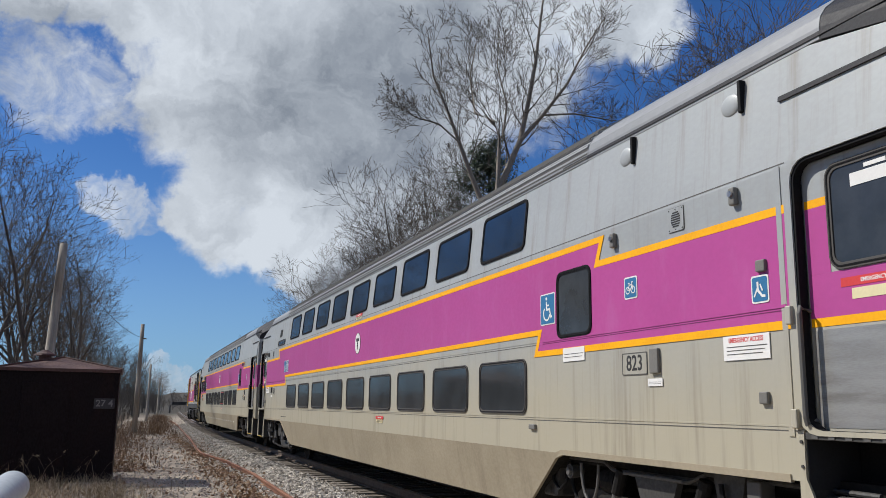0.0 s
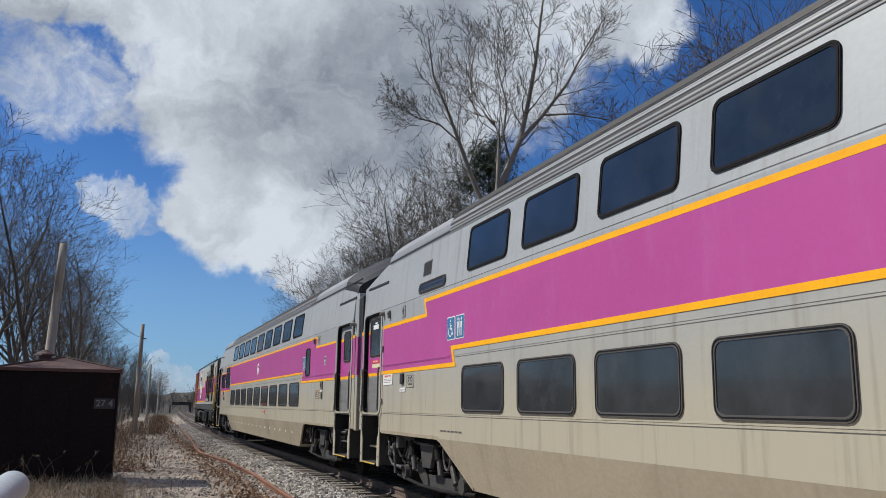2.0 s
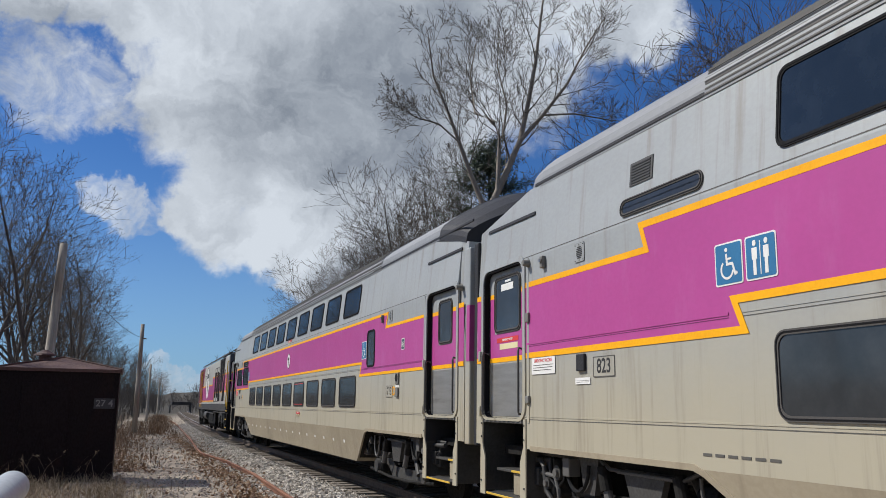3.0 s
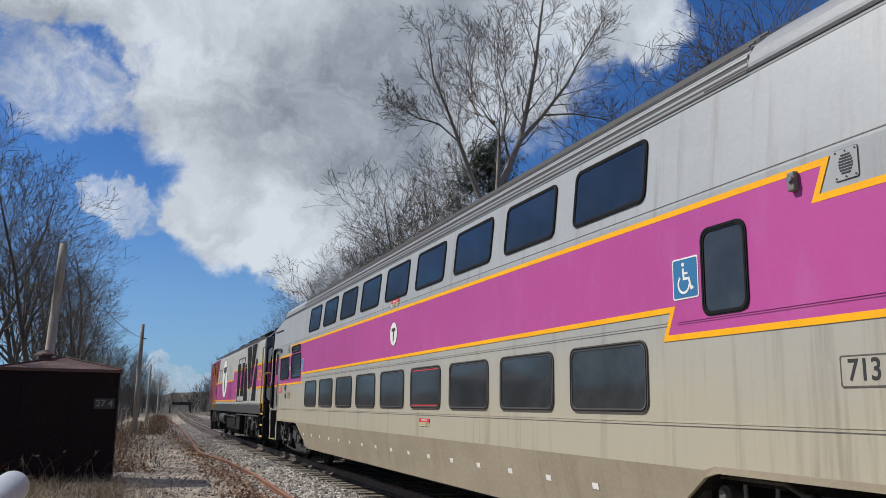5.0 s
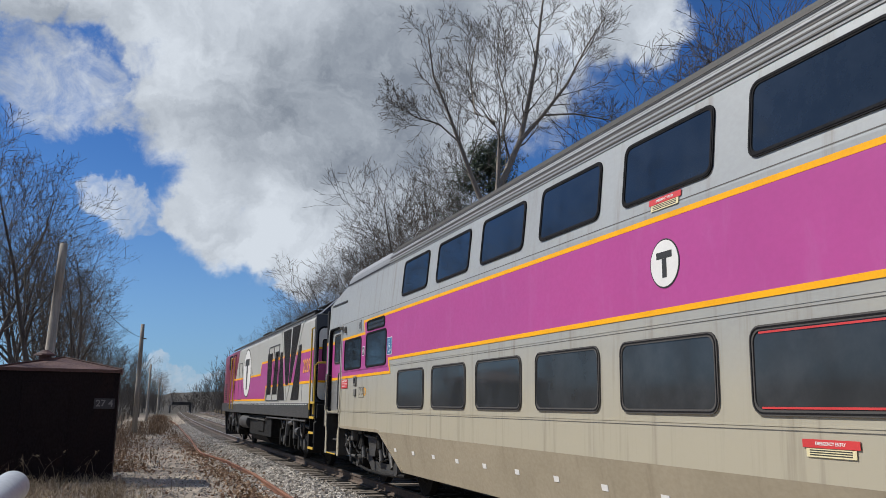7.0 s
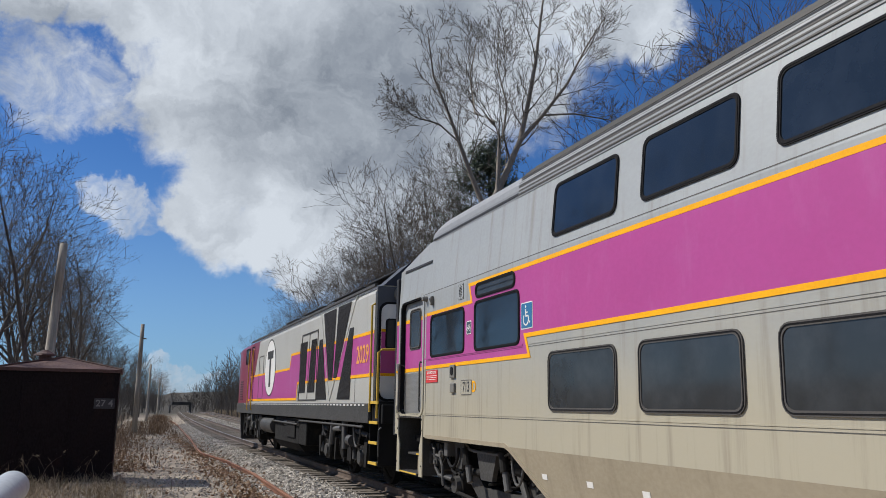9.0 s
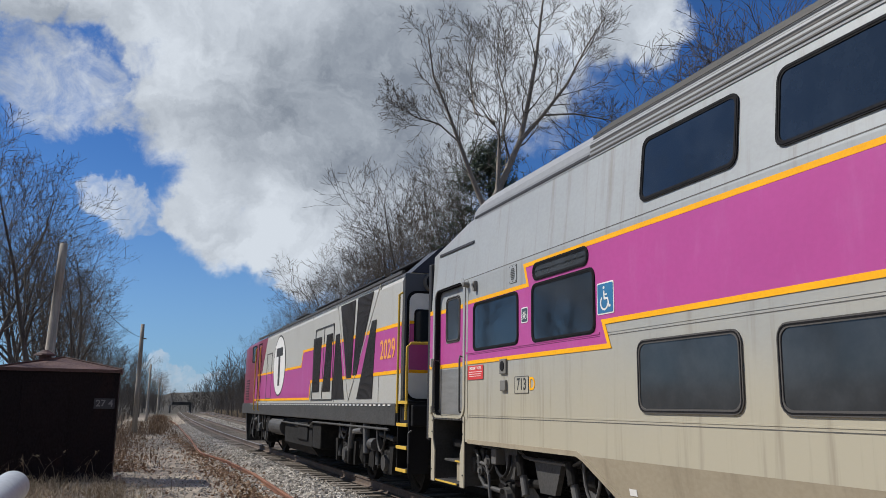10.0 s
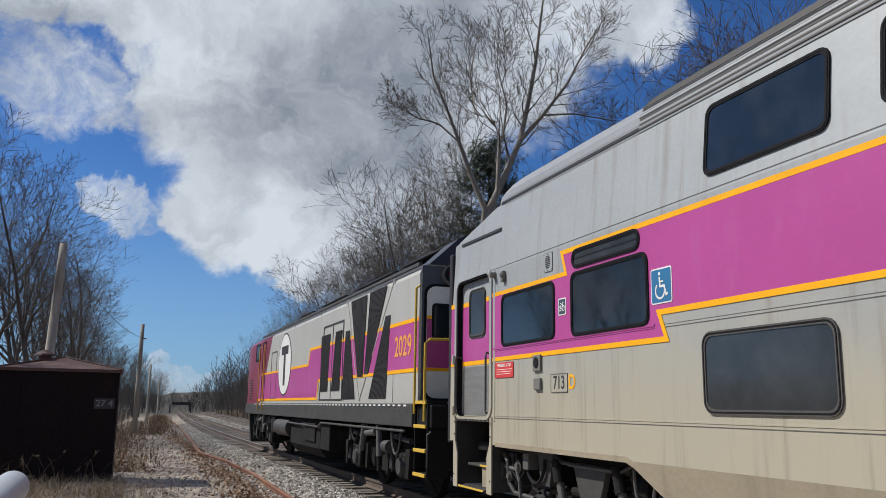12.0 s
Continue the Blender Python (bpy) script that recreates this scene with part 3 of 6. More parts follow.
def build_big_tree():
    """The tall pale tree behind the train: its limbs by name, then finer branches on each."""
    limbs = (
        ("main", ((12.48, 8.91), (13.11, 10.24), (13.96, 12.15), (14.29, 13.83), (14.59, 15.60), (14.86, 17.41), (15.14, 19.26))),
        ("right", ((13.96, 12.15), (14.98, 13.39), (15.99, 14.77), (16.82, 16.46), (17.73, 17.91))),
        ("low", ((14.98, 13.34), (16.24, 13.46), (17.57, 13.29), (18.39, 13.27))),
        ("leader", ((12.39, 9.09), (11.90, 10.41), (11.36, 11.67), (10.97, 12.90), (10.28, 14.45), (10.01, 16.08))),
        ("left", ((11.36, 11.67), (10.54, 12.49), (9.61, 12.72), (8.90, 13.43))),
        ("mid", ((12.92, 9.87), (13.01, 11.28), (13.16, 12.24), (12.86, 12.87), (12.05, 13.16), (11.87, 14.69), (12.15, 16.20))),
        ("mid2", ((13.16, 12.24), (13.53, 13.73), (13.15, 15.38), (13.41, 17.16))),
    )
    thick = {"main": (0.155, 0.028), "right": (0.09, 0.02), "low": (0.05, 0.012), "leader": (0.115, 0.022), "left": (0.05, 0.012), "mid": (0.09, 0.016), "mid2": (0.05, 0.012)}
    rnd = random.Random(11)
    root = new("bare_tree")
    main, fine = [], []
    depth = {"main": 0.0, "right": -0.4, "low": -0.8, "leader": 0.4, "left": 0.9, "mid": 0.5, "mid2": 1.0}
    for name, pts in limbs:
        r0, r1 = thick[name]
        branch = []
        for k, (x, z) in enumerate(pts):
            t = k / (len(pts) - 1)
            branch.append((Vector((x - 12.5, depth[name] * t + rnd.gauss(0, 0.08) * (k > 0), z)), r0 + (r1 - r0) * t))
        if name == "main":
            branch.insert(0, (Vector((-0.3, 0, -0.5)), 0.30))
        if name in ("leader", "mid"):
            branch.insert(0, (Vector((-0.25, 0.1, 7.0)), r0 * 1.1))
        main.append(branch)
        for k in range(15 if name != "low" else 8):
            t = (0.28 + 0.72 * (k + rnd.random()) / 15) * (len(branch) - 1)
            i = min(int(t), len(branch) - 2)
            a, b = branch[i], branch[i + 1]
            start = a[0].lerp(b[0], min(1.0, t - i))
            if start.z < 9.2:
                continue
            here = (b[0] - a[0]).normalized()
            turn = here.orthogonal().normalized()
            turn.rotate(Matrix.Rotation(k * 2.4 + rnd.gauss(0, 0.5), 3, here))
            reach = rnd.uniform(1.7, 3.4) * (1.1 - 0.5 * t / (len(branch) - 1)) * (0.6 if name in ("low", "left") else 0.75 if name == "leader" else 1.0)
            grow(rnd, fine, start, here * 0.8 + turn * rnd.uniform(0.45, 0.8), reach, (a[1] + b[1]) * 0.20, 1, 4, 0.9, 0.05, 0.0085, 1)
    v, f = branch_tubes(main, 9)
    from_lists("trunk", v, f, PALEBARK, root, True)
    v, f = branch_tubes(fine)
    from_lists("crown", v, f, BARK, root, True)
    root.matrix_basis = pose(12.5, 30.0, 0)
    tagged(root, "tall bare tree with pale forked limbs above the train", "tree", "trees beside the line")


build_big_tree()


def build_pine():
    """A dark pine: a trunk, whorled branches and many small tufts of needles."""
    rnd = random.Random(3)
    root = new("pine_tree")
    part("trunk", tube(bmesh.new(), (0, 0, -0.5), (0, 0, 13.6), 0.24, 0.04, 9), BARK, root)
    verts, faces, limbs = [], [], []
    for k in range(140):
        z = rnd.uniform(5.5, 13.9)
        reach = (14.8 - z) * 0.46 * rnd.uniform(0.5, 1.1) + 0.4
        a = rnd.uniform(0, math.tau)
        way = Vector((math.cos(a), math.sin(a), rnd.uniform(0.0, 0.45)))
        tip = Vector((0, 0, z)) + way * reach
        limbs.append([(Vector((0, 0, z)), 0.03), (tip, 0.008)])
        for q in range(36):
            c = Vector((0, 0, z)).lerp(tip, rnd.uniform(0.35, 1.05)) + Vector((rnd.gauss(0, 0.2), rnd.gauss(0, 0.2), rnd.gauss(0, 0.15)))
            for w in range(3):
                d = Vector((rnd.gauss(0, 1), rnd.gauss(0, 1), rnd.gauss(0.4, 0.8))).normalized() * rnd.uniform(0.16, 0.32)
                s = d.orthogonal().normalized() * 0.035
                b = len(verts)
                verts += [tuple(c - s), tuple(c + s), tuple(c + d)]
                faces.append((b, b + 1, b + 2))
    v, f = branch_tubes(limbs)
    from_lists("limbs", v, f, BARK, root)
    from_lists("needles", verts, faces, NEEDLE, root)
    root.matrix_basis = pose(17.0, 40.5, 1.6)
    tagged(root, "dark green pine behind the bare trees", "tree", "trees beside the line")


build_pine()


def plant_trees():
    kinds = [make_tree(21, 13.0, 0.17, 4, 0.95, 0.065), make_tree(22, 12.0, 0.17, 4, 1.0, 0.055, stems=2), make_tree(23, 14.0, 0.20, 4, 1.0, 0.055),
             make_tree(24, 11.0, 0.16, 4, 1.0, 0.055, stems=2, plan=1), make_tree(25, 15.0, 0.21, 4, 1.0, 0.055), make_tree(26, 12.5, 0.16, 4, 0.95, 0.055, plan=1)]
    tall = [max(v.co.z for part_ob in k.children for v in part_ob.data.vertices) for k in kinds]
    rnd = random.Random(77)
    used = set()

    def plant(kind, x, y, height, turn):
        size = height / tall[kind]
        m = pose(x, y, ground_z(x, y), 0, 0, turn)
        if kind in used:
            ob = copy_thing(kinds[kind], m)
        else:
            ob, _ = kinds[kind], used.add(kind)
            ob.matrix_basis = m
        ob.scale = (size, size, size)
        tagged(ob, "leafless grey-brown tree in the lineside woods", "tree", "trees beside the line")

    # behind the train, near to far
    for kind, x, y, height in (
            (1, 16.5, 41, 17.0), (3, 14.5, 43.5, 16.0), (0, 17.0, 46, 17.0), (1, 14.0, 48, 16.0), (3, 16.0, 50, 16.2), (5, 13.6, 52, 15.0), (1, 15.5, 55, 15.4), (3, 13.4, 57, 13.8),
            (1, 16.6, 58, 14.8), (3, 13.4, 62, 12.0), (2, 16.0, 65, 13.0), (1, 13.8, 68, 11.6), (5, 15.0, 71, 12.2), (3, 15.5, 75, 11.8), (0, 14.0, 79, 11.6), (1, 16.2, 83, 12.0), (5, 15.0, 88, 12.0), (1, 14.6, 94, 11.6),
            (2, 17.5, 100, 12.6), (3, 15.5, 105, 11.4), (0, 17.5, 111, 11.4), (1, 16.0, 117, 10.0), (3, 18.0, 124, 9.6), (5, 20.0, 132, 8.6), (3, 19.0, 140, 8.4), (1, 18.6, 39, 13.6),
            (5, 22.3, 30, 19.6), (3, 21.0, 28, 17.6), (3, 24.0, 28, 19.0), (1, 25.5, 27, 20.0), (3, 19.5, 54, 14.0), (1, 20.0, 63, 13.6), (3, 19.5, 72, 13.0), (0, 20.5, 82, 12.6),
            (2, 21.0, 92, 12.0), (1, 18.6, 47, 17.0), (3, 15.2, 46, 15.6), (1, 15.0, 52.5, 14.8), (3, 14.8, 60, 13.2), (3, 18.2, 43.0, 16.6), (3, 18.0, 60, 13.6), (5, 18.0, 77, 12.6), (1, 18.6, 97, 12.0), (3, 19.0, 108, 11.6)):
        plant(kind, x, y, height, rnd.uniform(0, 360))
    # woods on the other side of the path
    for kind, x, y, height in (
            (4, -9.0, 23.5, 13.0), (2, -6.6, 27, 10.6), (5, -3.2, 31.5, 11.2), (2, -3.0, 39, 9.6), (0, -5.2, 43, 11.0), (3, -3.4, 48, 9.2),
            (1, -4.2, 55, 9.4), (0, -3.0, 62, 9.0), (3, -2.4, 70, 8.0), (5, -2.6, 79, 8.4), (1, -1.4, 90, 8.0), (3, -0.4, 102, 7.8),
            (0, 0.6, 116, 7.6), (1, 2.0, 130, 7.4), (3, 3.2, 146, 7.4), (1, 4.6, 165, 7.6), (2, -8.4, 30, 12.0), (5, -8.0, 48, 12.0),
            (1, -6.4, 60, 10.5), (3, -5.6, 75, 10.0), (1, -4.6, 95, 9.6), (0, -10.0, 36, 13.0), (5, -2.3, 44, 9.0), (1, -3.6, 67, 8.8), (5, -1.9, 84, 7.8), (3, -9.4, 29, 12.4), (2, -7.9, 25.5, 11.2), (5, -7.8, 30.5, 12.0), (0, -2.2, 34.5, 8.6),
            # taller trees added here to throw shade on the far train
            (5, -7.2, 47, 16.0), (3, -8.0, 53, 16.5), (5, -7.0, 58, 16.0), (3, -8.2, 64, 17.0), (5, -6.6, 70, 16.0), (3, -7.4, 77, 16.5), (5, -6.0, 84, 15.5), (3, -6.8, 92, 16.0), (5, -9.4, 41, 16.5)):
        plant(kind, x, y, height, rnd.uniform(0, 360))
    # the same woods go on beside the camera, seen in the train's windows
    for kind, x, y, height in ((5, -9, 17, 11.0), (1, -12, 12, 12.0), (3, -10, 7, 10.5), (5, -14, 2, 12.0), (1, -11, -4, 11.0), (3, -15, -10, 12.5), (5, -16, 18, 13.0), (1, -18, 7, 13.0), (3, -12, -18, 12.0)):
        plant(kind, x, y, height, rnd.uniform(0, 360))


plant_trees()


def far_woods():
    """The woods that close the view down the line: masses of stems and twigs."""
    rnd = random.Random(9)
    right = [(rnd.uniform(11.5, 27) + (y - 110) * 0.04, y) for y in [rnd.uniform(95, 290) for _ in range(150)]]
    left = [(rnd.uniform(-11, -1.5) + (y - 90) * 0.048, y) for y in [rnd.uniform(95, 290) for _ in range(110)]]
    last = [(rnd.uniform(-30, 80), rnd.uniform(340, 470)) for _ in range(110)]
    for spots, tall, twig in ((right, 8.5, 0.028), (left, 8.0, 0.028), (last, 12.5, 0.045)):
        segs = []
        for x, y in spots:
            h = tall * rnd.uniform(0.6, 1.15)
            grow(rnd, segs, Vector((x, y, ground_z(x, y) - 0.2)), Vector((rnd.gauss(0, 0.08), rnd.gauss(0, 0.08), 1)), h * 0.9, 0.10, 0, 2, 0.9, 0.09, twig, 0 if tall < 10 else 1)
        v, f = branch_tubes(segs, 4)
        tagged(from_lists("far_woods", v, f, BARK), "grey-brown leafless woods far down the line", "woods", kind="stuff")


far_woods()


def thicket():
    """Thin stems and brush under the trees on both sides of the line."""
    rnd = random.Random(19)
    for spots, label in (([(rnd.uniform(-9.0, -0.9) + max(0, y - 50) * 0.02, y) for y in [25 + 80 * rnd.random() ** 1.5 for _ in range(520)]], "brown leafless brush under the trees by the path"),
                         ([(rnd.uniform(12.2, 21.0), rnd.uniform(30, 115)) for _ in range(420)], "brown leafless brush behind the railway line"),
                         ([(line_x(y) + rnd.uniform(7.5, 24), y) for y in [rnd.uniform(85, 260) for _ in range(800)]], "dense leafless brush on the far bank of the line")):
        segs = []
        for x, y in spots:
            h = rnd.uniform(1.5, 4.5) if x > 5 and y > 85 else rnd.uniform(1.0, 3.6) if x > 5 or x < -2.5 else rnd.uniform(0.6, 1.8)
            grow(rnd, segs, Vector((x, y, ground_z(x, y) - 0.1)), Vector((rnd.gauss(0, 0.16), rnd.gauss(0, 0.16), 1)), h, 0.022 if y < 120 else 0.035, 2, 3, 1.0, 0.08, 0.009 if y < 85 else 0.022, 0)
        v, f = branch_tubes(segs, 4)
        tagged(from_lists("brush", v, f, BARK), label, "brush", kind="stuff")


thicket()


# ---------------------------------------------------------------- hut, poles, pipe, bridge
def build_hut():
    root = new("equipment_hut")
    x0, x1, y0, y1, zb, ze = -2.86, -0.36, 21.0, 22.5, -0.30, 2.17
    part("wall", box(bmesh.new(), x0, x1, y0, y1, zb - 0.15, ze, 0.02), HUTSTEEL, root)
    bm = bmesh.new()
    cx, cy, o = (x0 + x1) / 2, (y0 + y1) / 2, 0.05
    low = [bm.verts.new((x, y, ze - 0.05)) for x, y in ((x0 - o, y0 - o), (x1 + o, y0 - o), (x1 + o, y1 + o), (x0 - o, y1 + o))]
    mid = [bm.verts.new((v.co.x, v.co.y, ze + 0.02)) for v in low]
    top = bm.verts.new((cx, cy, ze + 0.30))
    for k in range(4):
        j = (k + 1) % 4
        bm.faces.new((low[k], low[j], mid[j], mid[k]))
        bm.faces.new((mid[k], mid[j], top))
    bm.faces.new(low[::-1])
    part("roof", bm, HUTROOF, root, "rusty hipped sheet-metal roof")
    bm = bmesh.new()
    for x, y in ((x0 - o, y0 - o), (x1 + o, y0 - o), (x1 + o, y1 + o), (x0 - o, y1 + o)):
        tube(bm, (x, y, ze + 0.03), (cx, cy, ze + 0.31), 0.022, 0.022, 6)
    part("roof_ridge", bm, HUTROOF, root)
    bm = tube(bmesh.new(), (cx - 0.42, cy, ze + 0.1), (cx - 0.42, cy, ze + 0.34), 0.14, 0.14, 14)
    tube(bm, (cx - 0.42, cy, ze + 0.33), (cx - 0.42, cy, ze + 0.37), 0.24, 0.22, 14)
    tube(bm, (cx - 0.42, cy, ze + 0.37), (cx - 0.42, cy, ze + 0.46), 0.21, 0.05, 14)
    part("roof_vent", bm, HUTROOF, root, "mushroom vent of rusty sheet metal")
    part("number_plate", box(bmesh.new(), -0.86, -0.42, y0 - 0.012, y0 + 0.001, 1.31, 1.54, 0.003), plain("plate_dark", (0.05, 0.045, 0.045), 0.6), root)
    lettering("27 4", 0.15, 0, 0, 0.014, plain("plate_figures", (0.24, 0.22, 0.21), 0.6), root, name="plate_figures", face=(-0.64, y0, 1.425))
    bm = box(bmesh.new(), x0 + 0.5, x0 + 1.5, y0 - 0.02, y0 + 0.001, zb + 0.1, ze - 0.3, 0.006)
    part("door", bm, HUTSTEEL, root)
    tagged(root, "dark brown rusty steel equipment hut with hipped roof", "hut")


build_hut()


def build_pole(x, y, height, lean_x, r0, r1, label, arms=()):
    root = new("utility_pole")
    z = ground_z(x, y)
    bm = bmesh.new()
    for k in range(6):
        a, b = k / 6, (k + 1) / 6
        tube(bm, (lean_x * a, 0, -0.4 + (height + 0.4) * a), (lean_x * b, 0, -0.4 + (height + 0.4) * b), r0 + (r1 - r0) * a, r0 + (r1 - r0) * b, 12)
    bmesh.ops.remove_doubles(bm, verts=bm.verts, dist=0.0005)
    part("shaft", bm, TIMBER, root, smooth=True)
    for h, side in arms:
        part("bracket", box(bmesh.new(), lean_x * h / height - 0.02, lean_x * h / height + side, -0.14, -0.08, h - 0.04, h + 0.04, 0.01), TIMBER, root)
    root.matrix_basis = pose(x, y, z)
    return tagged(root, label, "pole", "poles along the path")


build_pole(-2.62, 28.0, 6.55, 0.22, 0.16, 0.115, "weathered grey wooden pole, cut off, behind the hut")
build_pole(0.11, 56.0, 6.6, 0.02, 0.17, 0.11, "wooden utility pole standing beside the gravel path", ((5.7, 0.28),))
build_pole(1.22, 91.0, 5.6, 0.07, 0.15, 0.10, "wooden utility pole standing beside the gravel path")
build_pole(3.3, 135.0, 5.4, 0.03, 0.15, 0.10, "thin wooden utility pole far down the path")
build_pole(4.6, 165.0, 5.2, 0.0, 0.14, 0.10, "thin wooden utility pole far down the path")


def build_wire():
    pts = []
    a, b = Vector((-2.4, 28.0, 6.0)), Vector((0.2, 56.0, 5.45))
    for k in range(13):
        t = k / 12
        p = a.lerp(b, t)
        p.z -= 0.55 * 4 * t * (1 - t)
        pts.append(p)
    ob = part("overhead_wire", bent_tube(bmesh.new(), pts, 0.012, 5), BLACK, None)
    tagged(ob, "thin black wire sagging between two poles", "wire")


build_wire()


def build_pipe():
    """The round end of a pale metal rail close to the camera."""
    bm = bmesh.new()
    a, b = Vector((-0.235, 0.9, 1.245)), Vector((-0.223, 1.985, 1.277))
    d = (b - a).normalized()
    tube(bm, a, b, 0.033, 0.033, 28, False)
    last = 0.033
    for k in range(1, 7):
        ang = k * math.pi / 12
        r = 0.033 * math.cos(ang)
        tube(bm, b + d * (0.024 * math.sin((k - 1) * math.pi / 12)), b + d * (0.024 * math.sin(ang)), last, max(r, 0.0005), 28, k == 6)
        last = r
    bmesh.ops.remove_doubles(bm, verts=bm.verts, dist=0.0002)
    root = new("barrier_rail")
    part("pipe", bm, GALV, root, smooth=True)
    part("post", tube(bmesh.new(), (-0.234, 0.95, ground_z(-0.23, 0.95) - 0.2), (-0.234, 0.95, 1.24), 0.028, 0.028, 20), GALV, root, smooth=True)
    tagged(root, "pale galvanised pipe rail with a rounded end", "rail")


build_pipe()


def build_bridge():
    root = new("road_bridge")
    part("deck", box(bmesh.new(), 11.6, 18.0, 299, 307, 1.0, 1.75, 0.05), CONCRETE, root)
    part("parapet", box(bmesh.new(), 11.6, 18.0, 298.8, 299.1, 1.75, 2.0, 0.02), CONCRETE, root)
    for x in (11.0, 17.6):
        part("abutment", box(bmesh.new(), x, x + 0.4, 299.3, 306.6, -6.0, 1.1, 0.05), CONCRETE, root)
    tagged(root, "low dark road bridge crossing the line far off", "bridge")


build_bridge()


# ---------------------------------------------------------------- the train
def ribbon(bm, path, width, out, thick, wall=coach_wall):
    """A stripe of even width along a path on a side wall."""
    n = len(path)
    left, right = [], []
    for k in range(n):
        a, b, c = Vector(path[max(0, k - 1)]), Vector(path[k]), Vector(path[min(n - 1, k + 1)])
        d0 = (b - a).normalized() if k else (c - b).normalized()
        d1 = (c - b).normalized() if k < n - 1 else d0
        m = Vector((-(d0.y + d1.y), d0.x + d1.x)).normalized()
        cosine = max(0.35, m.dot(Vector((-d0.y, d0.x))))
        left.append(b + m * (width / 2 / cosine))
        right.append(b - m * (width / 2 / cosine))
    for k in range(n - 1):
        quad = [tuple(p) for p in (left[k], left[k + 1], right[k + 1], right[k])]
        plate(bm, quad, out, thick, wall)
    return bm


def loft(sections):
    """A closed skin through outlines with as many corners."""
    bm = bmesh.new()
    rings = [[bm.verts.new(p) for p in s] for s in sections]
    m = len(rings[0])
    for a, b in zip(rings, rings[1:]):
        for k in range(m):
            j = (k + 1) % m
            bm.faces.new((a[k], a[j], b[j], b[k]))
    bm.faces.new(rings[0][::-1])
    bm.faces.new(rings[-1])
    return bm


def window(root, u0, u1, z0, z1, r, pane, frame_mat=GASKET, wall=coach_wall, rim=0.036, name="window"):
    outer, inner = rounded(u0, u1, z0, z1, r), rounded(u0 + rim, u1 - rim, z0 + rim, z1 - rim, max(0.01, r - rim * 0.6))
    ob = part(name, plate(bmesh.new(), inner, 0.007, 0.006, wall), pane, root)
    part("gasket", ring(bmesh.new(), outer, inner, 0.014, 0.013, wall), frame_mat, ob)
    lip_o = rounded(u0 + rim * 0.35, u1 - rim * 0.35, z0 + rim * 0.35, z1 - rim * 0.35, r * 0.85)
    lip_i = rounded(u0 + rim * 0.6, u1 - rim * 0.6, z0 + rim * 0.6, z1 - rim * 0.6, r * 0.8)
    part("gasket_lip", ring(bmesh.new(), lip_o, lip_i, 0.018, 0.005, wall), GASKET, ob)
    return ob


def sign(root, u0, u1, z0, z1, back, name, edge=WHITE, wall=coach_wall, rim=0.012):
    ob = part(name, plate(bmesh.new(), rounded(u0, u1, z0, z1, 0.02, 3), 0.0085, 0.004, wall), edge, root)
    part("sign_face", plate(bmesh.new(), rounded(u0 + rim, u1 - rim, z0 + rim, z1 - rim, 0.015, 3), 0.0105, 0.002, wall), back, ob)
    return ob


def stroke(bm, pts, w, out, cu, cz, size):
    """A line of a pictogram: points from -0.5 to 0.5, to the right and up."""
    return ribbon(bm, [(cu - x * size, cz + y * size) for x, y in pts], w * size, out, 0.0015)


def wheelchair_mark(ob, u0, u1, z0, z1):
    cu, cz, s = (u0 + u1) / 2, (z0 + z1) / 2, min(u1 - u0, z1 - z0) * 0.8
    bm = bmesh.new()
    arc = [(-0.06 + 0.27 * math.cos(radians(a)), -0.17 + 0.27 * math.sin(radians(a))) for a in range(130, 370, 20)]
    stroke(bm, arc, 0.07, 0.0125, cu, cz, s)
    stroke(bm, [(-0.08, 0.30), (-0.05, -0.02), (0.19, -0.02), (0.30, -0.34), (0.40, -0.30)], 0.08, 0.0128, cu, cz, s)
    stroke(bm, [(-0.06, 0.14), (0.15, 0.14)], 0.06, 0.0131, cu, cz, s)
    plate(bm, ellipse(cu + 0.08 * s, cz + 0.42 * s, 0.065 * s, 0.065 * s, 12), 0.0125, 0.0015)
    part("pictogram", bm, WHITE, ob)


def bicycle_mark(ob, u0, u1, z0, z1):
    cu, cz, s = (u0 + u1) / 2, (z0 + z1) / 2, min(u1 - u0, z1 - z0) * 0.9
    bm = bmesh.new()
    for c in (-0.24, 0.24):
        stroke(bm, [(c + 0.17 * math.cos(radians(a)), -0.12 + 0.17 * math.sin(radians(a))) for a in range(0, 361, 30)], 0.05, 0.0125, cu, cz, s)
    stroke(bm, [(-0.24, -0.12), (-0.08, 0.14), (0.17, 0.14), (0.0, -0.12), (-0.24, -0.12)], 0.05, 0.0128, cu, cz, s)
    stroke(bm, [(0.24, -0.12), (0.14, 0.27), (0.25, 0.27)], 0.05, 0.0131, cu, cz, s)
    stroke(bm, [(-0.2, 0.22), (-0.05, 0.22)], 0.06, 0.0131, cu, cz, s)
    part("pictogram", bm, WHITE, ob)


def person_mark(ob, u0, u1, z0, z1):
    cu, cz, s = (u0 + u1) / 2, (z0 + z1) / 2, min(u1 - u0, z1 - z0) * 0.85
    bm = bmesh.new()
    for c in (-0.22, 0.22):
        plate(bm, ellipse(cu - c * s, cz + 0.38 * s, 0.07 * s, 0.08 * s, 12), 0.0125, 0.0015)
        stroke(bm, [(c, 0.26), (c, -0.05)], 0.20, 0.0125, cu, cz, s)
        stroke(bm, [(c, -0.05), (c, -0.46)], 0.12, 0.0128, cu, cz, s)
    stroke(bm, [(0, 0.42), (0, -0.46)], 0.03, 0.0125, cu, cz, s)
    part("pictogram", bm, WHITE, ob)


